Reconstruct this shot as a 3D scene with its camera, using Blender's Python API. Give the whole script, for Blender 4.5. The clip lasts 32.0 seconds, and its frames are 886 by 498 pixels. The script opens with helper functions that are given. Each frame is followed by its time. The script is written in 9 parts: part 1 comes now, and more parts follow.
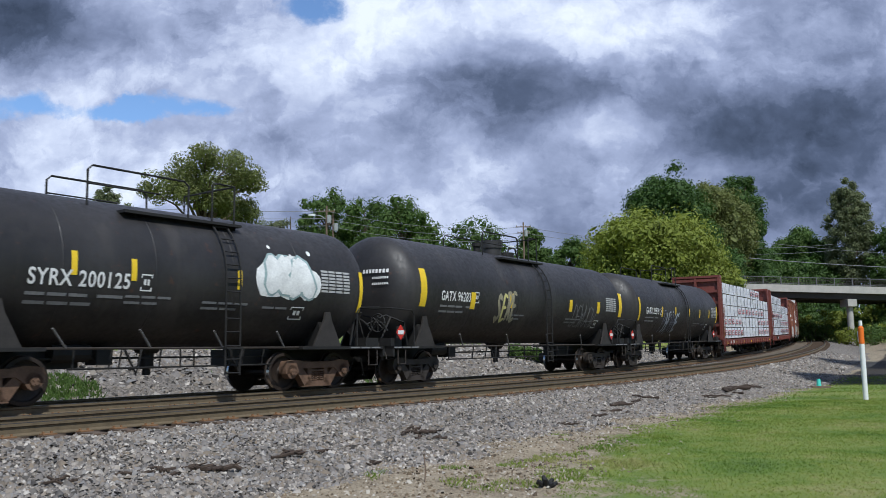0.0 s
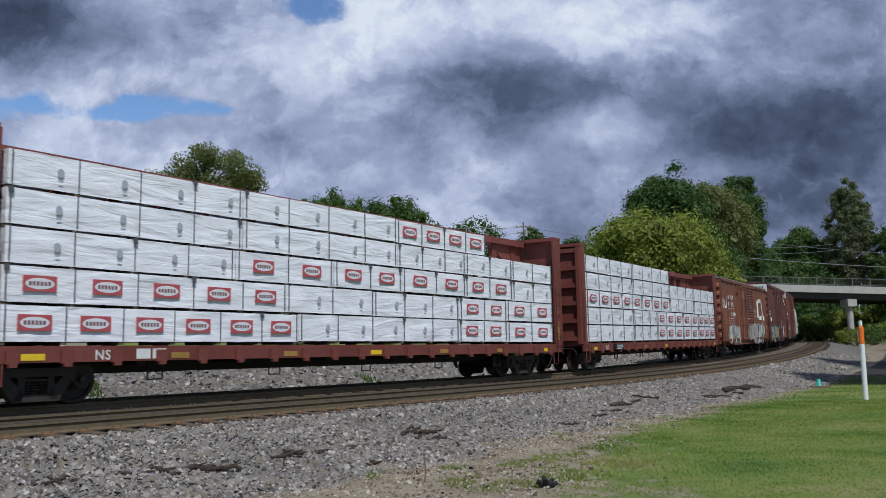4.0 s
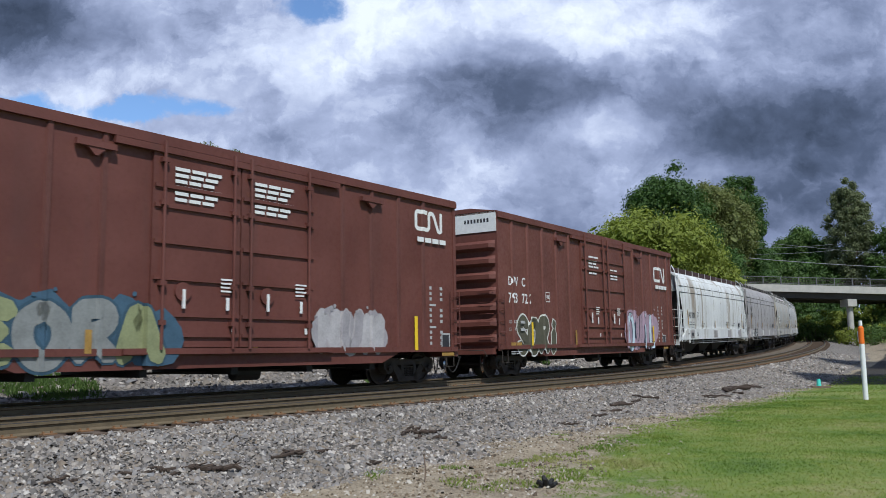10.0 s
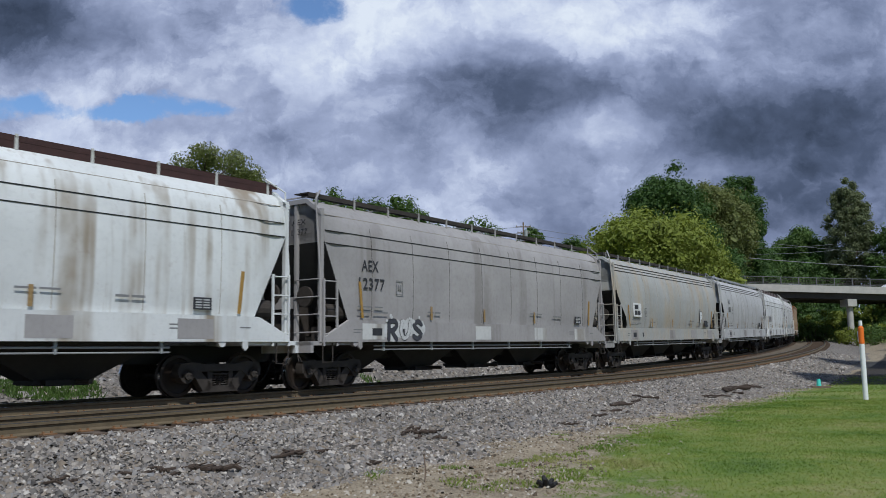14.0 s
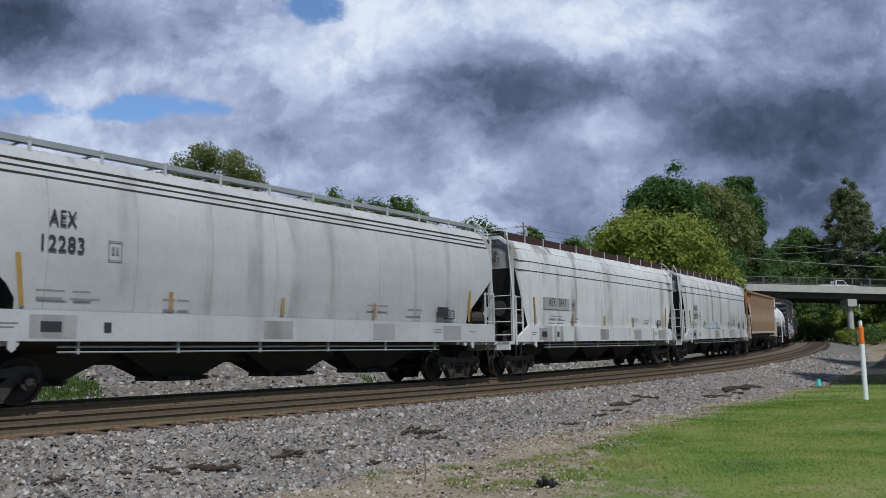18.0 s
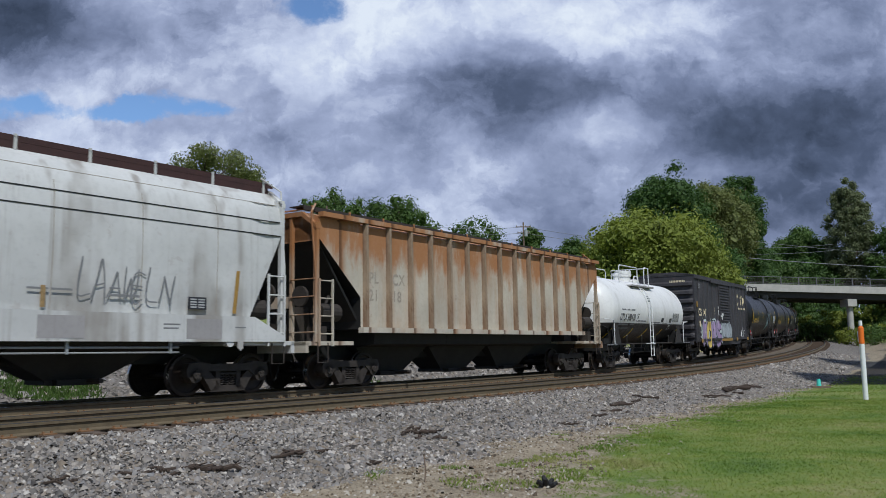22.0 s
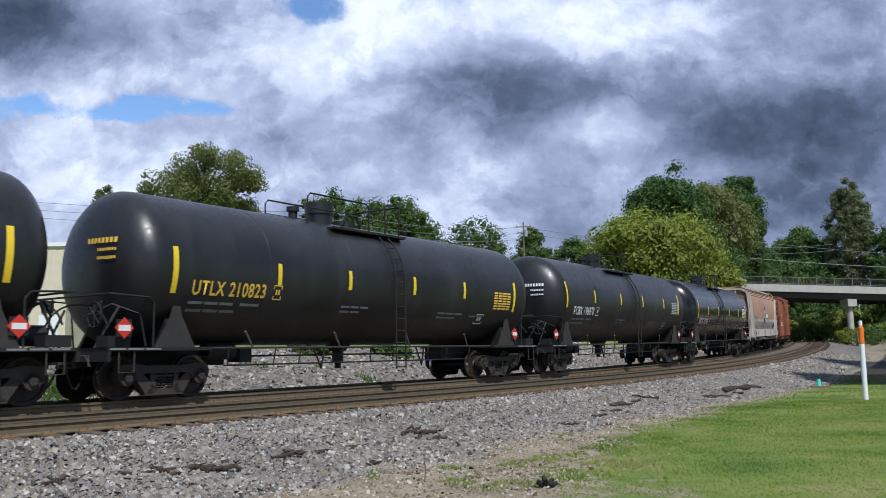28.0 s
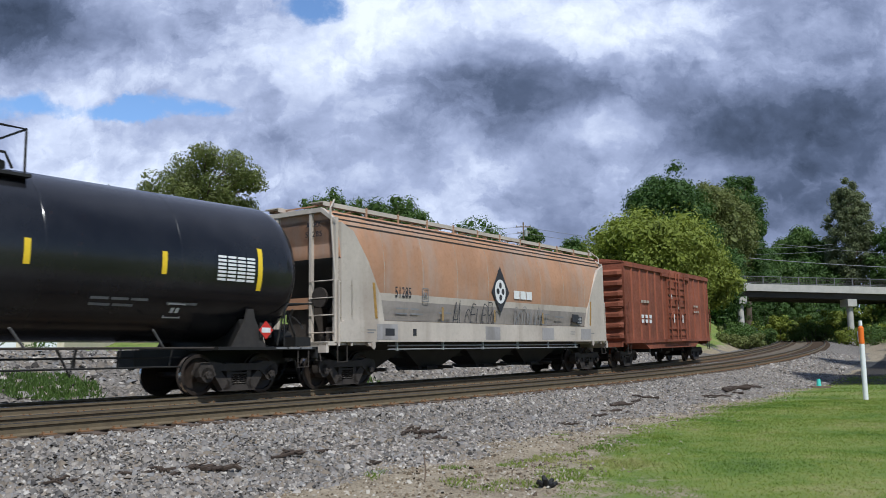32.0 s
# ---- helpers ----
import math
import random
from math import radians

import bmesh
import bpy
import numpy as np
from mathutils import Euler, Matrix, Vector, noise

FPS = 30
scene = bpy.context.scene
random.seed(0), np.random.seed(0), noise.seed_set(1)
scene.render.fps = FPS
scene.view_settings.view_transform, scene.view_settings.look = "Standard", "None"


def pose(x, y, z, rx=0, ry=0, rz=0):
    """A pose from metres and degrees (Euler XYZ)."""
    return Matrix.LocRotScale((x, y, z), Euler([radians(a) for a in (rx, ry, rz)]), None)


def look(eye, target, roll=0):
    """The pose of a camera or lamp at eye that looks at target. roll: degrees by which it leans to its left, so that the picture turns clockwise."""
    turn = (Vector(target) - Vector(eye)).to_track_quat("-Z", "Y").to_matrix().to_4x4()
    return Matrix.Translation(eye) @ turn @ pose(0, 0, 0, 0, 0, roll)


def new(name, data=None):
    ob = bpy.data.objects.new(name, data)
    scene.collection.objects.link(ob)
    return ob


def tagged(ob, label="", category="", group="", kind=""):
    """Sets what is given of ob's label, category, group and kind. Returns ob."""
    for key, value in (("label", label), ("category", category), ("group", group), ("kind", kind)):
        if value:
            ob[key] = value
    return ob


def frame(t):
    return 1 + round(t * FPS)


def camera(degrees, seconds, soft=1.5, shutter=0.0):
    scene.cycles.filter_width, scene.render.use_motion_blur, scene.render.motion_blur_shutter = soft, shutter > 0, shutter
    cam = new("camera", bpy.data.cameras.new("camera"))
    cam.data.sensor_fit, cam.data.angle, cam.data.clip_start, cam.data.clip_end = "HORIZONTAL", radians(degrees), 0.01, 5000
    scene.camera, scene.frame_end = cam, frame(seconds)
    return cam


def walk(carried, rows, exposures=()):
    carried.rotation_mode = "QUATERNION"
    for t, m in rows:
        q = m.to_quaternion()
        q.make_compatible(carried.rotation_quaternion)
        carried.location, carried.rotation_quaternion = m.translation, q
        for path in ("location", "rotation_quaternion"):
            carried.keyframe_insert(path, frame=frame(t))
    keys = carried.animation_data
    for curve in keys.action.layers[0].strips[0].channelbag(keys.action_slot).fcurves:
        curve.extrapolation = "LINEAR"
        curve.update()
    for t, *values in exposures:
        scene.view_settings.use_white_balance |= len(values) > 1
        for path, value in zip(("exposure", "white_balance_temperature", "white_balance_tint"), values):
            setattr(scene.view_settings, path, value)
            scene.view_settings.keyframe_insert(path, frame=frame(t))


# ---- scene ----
# camera: it stands still on its tripod
EYE = Vector((0.0, 0.0, 0.874))
# the clip's camera dims and lifts its picture as pale or dark wagons pass
GAIN = [(0.0, 0.0), (2.0, 0.0), (4.0, -0.35), (6.0, -0.54), (8.0, -0.1), (9.0, 0.0), (11.0, 0.04), (13.0, -0.40), (14.5, -0.24), (17.5, -0.28), (24.5, -0.2), (28.0, 0.1), (32.0, 0.05)]
cam = camera(55.5, 32.0, soft=0.8, shutter=0.1)
STAND = look(EYE, EYE + Vector((0.0, math.cos(0.12414), math.sin(0.12414))), -0.764)
walk(cam, [(0.0, STAND), (32.0, STAND)], exposures=[(t, e, 5850, 8) for t, e in GAIN])

# ---- light: broken cloud, sun behind the camera ----
SUN = Vector((0.20, -0.58, 0.79)).normalized()
sun = new("sun", bpy.data.lights.new("sun", "SUN"))
sun.data.energy, sun.data.angle, sun.data.color = 3.8, radians(0.6), (1.0, 0.95, 0.87)
sun.matrix_world = look(SUN * 100, (0, 0, 0))

world = bpy.data.worlds.new("sky")
scene.world = world
world.use_nodes = True
WT = world.node_tree
WT.nodes.clear()


class Net:
    """Short hand for node trees."""

    def __init__(self, tree):
        self.t = tree

    def add(self, kind, **kw):
        n = self.t.nodes.new("ShaderNode" + kind)
        for k, v in kw.items():
            if k == "op":
                n.operation = v
            elif k == "blend":
                n.blend_type = v
            elif k == "dtype":
                n.data_type = v
            else:
                n.inputs[k.replace("_", " ")].default_value = v
        return n

    def link(self, a, b):
        self.t.links.new(a, b)

    def math(self, op, a, b=0.0, c=0.0, clamp=False):
        n = self.t.nodes.new("ShaderNodeMath")
        n.operation, n.use_clamp = op, clamp
        for i, v in enumerate((a, b, c)):
            if isinstance(v, (int, float)):
                n.inputs[i].default_value = v
            else:
                self.link(v, n.inputs[i])
        return n.outputs[0]

    def noise(self, vec, scale, detail=4.0, rough=0.55, dist=0.0):
        n = self.add("TexNoise", Scale=scale, Detail=detail, Roughness=rough, Distortion=dist)
        self.link(vec, n.inputs["Vector"])
        return n.outputs["Fac"]

    def mapping(self, vec, scale=(1, 1, 1), loc=(0, 0, 0), rot=(0, 0, 0)):
        n = self.add("Mapping", Scale=scale, Location=loc, Rotation=rot)
        self.link(vec, n.inputs["Vector"])
        return n.outputs[0]

    def ramp(self, fac, stops):
        n = self.t.nodes.new("ShaderNodeValToRGB")
        el = n.color_ramp.elements
        while len(el) < len(stops):
            el.new(0.5)
        for e, (p, c) in zip(el, stops):
            e.position = p
            e.color = (c, c, c, 1) if isinstance(c, (int, float)) else (*c, 1)
        self.link(fac, n.inputs[0])
        return n.outputs[0]

    def mix(self, fac, a, b, blend="MIX"):
        n = self.t.nodes.new("ShaderNodeMix")
        n.data_type, n.blend_type = "RGBA", blend
        for sock, v in ((n.inputs[0], fac), (n.inputs[6], a), (n.inputs[7], b)):
            if isinstance(v, (int, float)):
                sock.default_value = v
            elif isinstance(v, tuple):
                sock.default_value = (*v, 1)
            else:
                self.link(v, sock)
        return n.outputs[2]

    def smooth(self, v, lo, hi):
        n = self.t.nodes.new("ShaderNodeMapRange")
        n.interpolation_type = "SMOOTHSTEP"
        n.inputs[1].default_value, n.inputs[2].default_value = lo, hi
        self.link(v, n.inputs[0])
        return n.outputs[0]


W = Net(WT)
sky = W.t.nodes.new("ShaderNodeTexSky")
sky.sky_type, sky.sun_disc = "NISHITA", False
sky.sun_elevation = math.asin(SUN.z)
sky.sun_rotation = math.atan2(SUN.x, SUN.y)
sky.air_density, sky.dust_density, sky.ozone_density = 1.0, 0.6, 1.5
gen = W.add("TexCoord").outputs["Generated"]
FWD = Vector((0.0, math.cos(0.12414), math.sin(0.12414)))
UPW = Vector((0.0, -math.sin(0.12414), math.cos(0.12414)))


def dot(v):
    n = W.t.nodes.new("ShaderNodeVectorMath")
    n.operation = "DOT_PRODUCT"
    W.link(gen, n.inputs[0])
    n.inputs[1].default_value = v
    return n.outputs["Value"]


# the northern half of the sky, unrolled on a plane
ahead = dot(FWD)
den = W.math("MAXIMUM", ahead, 0.22)
comb = W.add("CombineXYZ")
W.link(W.math("DIVIDE", dot((1, 0, 0)), den), comb.inputs[0])
W.link(W.math("DIVIDE", dot(UPW), den), comb.inputs[1])
W.link(W.math("MULTIPLY", W.math("SUBTRACT", 1.0, ahead), 0.8), comb.inputs[2])
flat = comb.outputs[0]
front = W.smooth(ahead, 0.15, 0.6)
wn = W.add("TexNoise", Scale=6.0, Detail=9.0, Roughness=0.64)
W.link(flat, wn.inputs["Vector"])
warp = W.t.nodes.new("ShaderNodeVectorMath")
warp.operation = "MULTIPLY_ADD"
W.link(wn.outputs["Color"], warp.inputs[0])
warp.inputs[1].default_value = (0.15, 0.09, 0.0)
sh = W.t.nodes.new("ShaderNodeVectorMath")
sh.operation = "ADD"
W.link(flat, sh.inputs[0])
sh.inputs[1].default_value = (-0.075, -0.045, 0.0)
W.link(sh.outputs[0], warp.inputs[2])
bent = warp.outputs[0]


def mass(x, y, rx, ry):
    """1 in the middle of a cloud mass at the plane's (x, y), falling softly to 0 at its edge."""
    m = W.add("Mapping", Location=(-x / rx, -y / ry, 0), Scale=(1 / rx, 1 / ry, 0.0))
    W.link(bent, m.inputs["Vector"])
    n = W.t.nodes.new("ShaderNodeVectorMath")
    n.operation = "LENGTH"
    W.link(m.outputs[0], n.inputs[0])
    return W.smooth(n.outputs["Value"], 1.0, 0.0)


def total(items):
    acc = 0.0
    for k, *a in items:
        acc = W.math("ADD", W.math("MULTIPLY", mass(*a), k), acc)
    return acc


puff = W.noise(W.mapping(flat, scale=(1.0, 1.4, 1.0), loc=(0.31, 0.2, 0.0)), 6.5, 10.0, 0.56, 0.25)
billow = W.noise(W.mapping(flat, scale=(1.0, 1.25, 1.0), loc=(1.9, 0.6, 0.3)), 17.0, 9.0, 0.58, 0.2)
lumps = W.math("ADD", W.math("MULTIPLY", puff, 0.68), W.math("MULTIPLY", billow, 0.32))
# round cauliflower tops: the folds of a noise
fold = W.math("MULTIPLY", W.math("ABSOLUTE", W.math("SUBTRACT", W.noise(W.mapping(bent, scale=(1.0, 1.3, 1.0)), 13.0, 5.0, 0.5, 0.1), 0.5)), 2.0)
# soft grey and white masses: strength, then place and half widths on the plane
MASSES = [(-0.47, 0.460, 0.142, 0.215, 0.081), (-0.06, 0.514, 0.242, 0.215, 0.081), (0.33, 0.004, 0.276, 0.215, 0.081), (-0.34, 0.090, 0.180, 0.260, 0.078), (-0.52, -0.533, 0.276, 0.215, 0.081), (0.35, -0.345, 0.091, 0.215, 0.081), (-0.35, 0.434, 0.058, 0.215, 0.081), (0.19, -0.318, 0.192, 0.215, 0.081), (0.33, 0.192, 0.142, 0.101, 0.040), (-0.08, 0.290, 0.150, 0.215, 0.081), (0.17, -0.130, 0.226, 0.148, 0.060), (-0.14, -0.400, 0.255, 0.200, 0.070), (0.30, 0.230, 0.265, 0.230, 0.081), (0.10, 0.004, 0.074, 0.215, 0.081), (-0.16, 0.541, 0.192, 0.101, 0.040), (-0.16, 0.568, 0.108, 0.148, 0.060), (0.11, -0.211, 0.293, 0.215, 0.081), (-0.15, 0.326, 0.125, 0.101, 0.040), (-0.12, 0.272, 0.024, 0.215, 0.081)]
tone = W.math("ADD", W.math("MULTIPLY", W.math("SUBTRACT", lumps, 0.5), 0.95), 0.645)
tone = W.math("ADD", tone, W.math("MULTIPLY", W.math("SUBTRACT", fold, 0.2), 0.24))
# crisp-edged lobes at two scales
for size, amount, shift_ in ((6.5, 0.13, 0.7), (19.0, 0.05, 2.1)):
    lobe = W.smooth(W.noise(W.mapping(bent, scale=(1.0, 1.35, 1.0), loc=(shift_, 0.4, 0.0)), size, 9.0, 0.60, 0.3), 0.44, 0.57)
    tone = W.math("ADD", tone, W.math("MULTIPLY", W.math("SUBTRACT", lobe, 0.5), amount))
tone = W.math("ADD", tone, W.math("MULTIPLY", total(MASSES), front))
cloud = W.ramp(tone, [(0.0, (0.052, 0.068, 0.106)), (0.22, (0.105, 0.130, 0.200)), (0.45, (0.245, 0.28, 0.405)), (0.66, (0.43, 0.47, 0.63)), (0.84, (0.70, 0.735, 0.87)), (1.0, (0.94, 0.96, 1.0))])
HOLES = [(1.00, -0.158, 0.288, 0.080, 0.040), (0.92, -0.490, 0.180, 0.125, 0.036), (0.72, -0.405, 0.172, 0.100, 0.022), (0.85, -0.325, 0.172, 0.115, 0.024), (0.50, -0.250, 0.165, 0.070, 0.015), (0.55, -0.520, 0.140, 0.090, 0.014)]
gap = W.math("ADD", W.math("MULTIPLY", total(HOLES), front), W.math("MULTIPLY", W.math("SUBTRACT", 1.0, front), 1.1))
cover = W.math("SUBTRACT", W.math("ADD", W.math("MULTIPLY", W.math("MAXIMUM", lumps, 0.41), 3.2), -0.40), gap)
cover = W.smooth(cover, 0.32, 0.86)
blue = W.mix(1.0, sky.outputs[0], W.mix(front, (0.075, 0.078, 0.085), (0.125, 0.135, 0.15)), "MULTIPLY")
mixed = W.mix(cover, blue, cloud)
bg = W.add("Background", Strength=1.0)
W.link(mixed, bg.inputs[0])
out = W.add("OutputWorld")
W.link(bg.outputs[0], out.inputs[0])

# ---- materials ----
def material(name, rough=0.8, metal=0.0):
    m = bpy.data.materials.new(name)
    m.use_nodes = True
    b = m.node_tree.nodes["Principled BSDF"]
    b.inputs["Roughness"].default_value, b.inputs["Metallic"].default_value = rough, metal
    return m, Net(m.node_tree), b


def coords(n, kind="Object"):
    return n.add("TexCoord").outputs[kind]


def bump(n, b, height, strength=0.3, dist=0.02):
    k = n.add("Bump", Strength=strength, Distance=dist)
    n.link(height, k.inputs["Height"])
    n.link(k.outputs[0], b.inputs["Normal"])


def plain(name, col, rough=0.7, metal=0.0, vary=0.25, scale=6.0):
    """A colour with blotches at two scales."""
    m, n, b = material(name, rough, metal)
    v = coords(n)
    f = n.math("ADD", n.math("MULTIPLY", n.noise(v, scale, 5), 0.6), n.math("MULTIPLY", n.noise(v, scale * 7, 4), 0.4))
    lo = tuple(c * (1 - vary) for c in col)
    hi = tuple(min(1, c * (1 + vary)) for c in col)
    n.link(n.ramp(f, [(0.3, lo), (0.7, hi)]), b.inputs["Base Color"])
    bump(n, b, n.noise(v, scale * 9, 3), 0.12, 0.01)
    return m


def paint(name, col, dirt=(0.09, 0.075, 0.06), streak=0.4, rust=0.15, rough=0.5, fade=0.18, seed=0.0, runs=0.56, top_rust=0.0, belly=0.0, patch=0.0, patch_col=(0.3, 0.12, 0.04)):
    """Weathered wagon paint: faded patches, rain streaks, rust specks, dust."""
    m, n, b = material(name, rough)
    v = n.mapping(coords(n), loc=(seed * 3.1, seed * 1.7, seed * 0.9))
    fadef = n.noise(v, 0.55, 5, 0.6)
    fine = n.noise(v, 9.0, 5, 0.6)
    base = n.mix(n.smooth(fadef, 0.3, 0.75), tuple(c * (1 - fade) for c in col), tuple(min(1, c * (1 + fade) + 0.01) for c in col))
    base = n.mix(n.math("MULTIPLY", n.smooth(fine, 0.45, 0.8), 0.25), base, tuple(c * 0.6 for c in col))
    sv = n.mapping(v, scale=(1.0, 1.0, 0.035))
    st = n.math("MAXIMUM", n.smooth(n.noise(sv, 1.5, 3, 0.5), runs, runs + 0.13), n.math("MULTIPLY", n.smooth(n.noise(sv, 6.0, 4, 0.6), 0.55, 0.72), 0.5))
    st = n.math("MULTIPLY", st, n.smooth(n.noise(n.mapping(v, scale=(1, 1, 0.6)), 0.9, 3), 0.28, 0.62))
    base = n.mix(n.math("MULTIPLY", st, streak), base, dirt)
    sp = n.smooth(n.noise(v, 3.3, 8, 0.72), 0.60, 0.68)
    base = n.mix(n.math("MULTIPLY", sp, rust), base, (0.16, 0.06, 0.025))
    if patch:
        pp = n.smooth(n.math("ADD", n.noise(n.mapping(v, scale=(1, 1, 0.35)), 1.1, 6, 0.65), n.math("MULTIPLY", n.noise(sv, 4.0, 4), 0.35)), 0.60, 0.86)
        base = n.mix(n.math("MULTIPLY", pp, patch), base, patch_col)
    if belly:
        z = n.add("SeparateXYZ")
        n.link(coords(n), z.inputs[0])
        base = n.mix(n.smooth(z.outputs[2], belly - 0.012, belly + 0.012), (0.024, 0.022, 0.021), base)
    if top_rust:
        z = n.add("SeparateXYZ")
        n.link(coords(n), z.inputs[0])
        hi = n.math("ADD", n.smooth(z.outputs[2], 2.3, 4.0), n.math("MULTIPLY", n.math("SUBTRACT", n.noise(n.mapping(v, scale=(1, 1, 0.3)), 2.2, 6, 0.65), 0.5), 2.2))
        base = n.mix(n.math("MULTIPLY", n.smooth(hi, 0.35, 1.0), top_rust), base, (0.36, 0.150, 0.048))
        # runs beside each post
        fr = n.math("FRACT", n.math("DIVIDE", n.math("ADD", z.outputs[0], 6.4), 0.98))
        run = n.math("MULTIPLY", n.smooth(fr, 0.42, 0.04), n.smooth(n.noise(n.mapping(v, scale=(1, 1, 0.25)), 1.3, 5, 0.6), 0.36, 0.60))
        base = n.mix(n.math("MULTIPLY", run, top_rust), base, (0.30, 0.125, 0.038))
        base = n.mix(n.math("MULTIPLY", n.smooth(fr, 0.16, 0.06), 0.75), base, (0.085, 0.038, 0.018))
    n.link(base, b.inputs["Base Color"])
    n.link(n.ramp(fine, [(0.3, rough * 0.8), (0.75, min(1, rough * 1.35))]), b.inputs["Roughness"])
    h = n.math("ADD", n.math("MULTIPLY", n.noise(v, 1.4, 2), 1.0), n.math("MULTIPLY", fine, 0.10))
    bump(n, b, h, 0.10, 0.06)
    return m


def gravel(name, cols, scale):
    m, n, b = material(name, 0.9)
    v = coords(n)
    vor = n.add("TexVoronoi", Scale=scale)
    n.link(v, vor.inputs["Vector"])
    c = n.add("SeparateColor")
    n.link(vor.outputs["Color"], c.inputs[0])
    tone = n.math("ADD", n.math("MULTIPLY", c.outputs[0], 0.7), n.math("MULTIPLY", n.noise(v, 0.7, 4), 0.4))
    n.link(n.ramp(tone, [(0.1, cols[0]), (0.5, cols[1]), (0.95, cols[2])]), b.inputs["Base Color"])
    bump(n, b, n.math("SUBTRACT", 1.0, vor.outputs["Distance"]), 0.9, 0.05)
    return m


def island(name, stops, rough=0.9, vary=0.3, transl=0.0):
    """Each loose piece of a mesh takes its own tone."""
    m, n, b = material(name, rough)
    r = n.add("NewGeometry").outputs["Random Per Island"]
    col = n.ramp(r, stops)
    v = coords(n)
    col = n.mix(n.math("MULTIPLY", n.smooth(n.noise(v, 0.45, 3), 0.35, 0.7), vary), col, tuple(0.55 * x for x in stops[0][1]))
    n.link(col, b.inputs["Base Color"])
    if transl:
        b.inputs["Subsurface Weight"].default_value = 0.0
        t = n.add("BsdfTranslucent")
        n.link(col, t.inputs[0])
        k = n.add("MixShader")
        k.inputs[0].default_value = transl
        n.link(b.outputs[0], k.inputs[1])
        n.link(t.outputs[0], k.inputs[2])
        n.link(k.outputs[0], n.t.nodes["Material Output"].inputs[0])
    return m


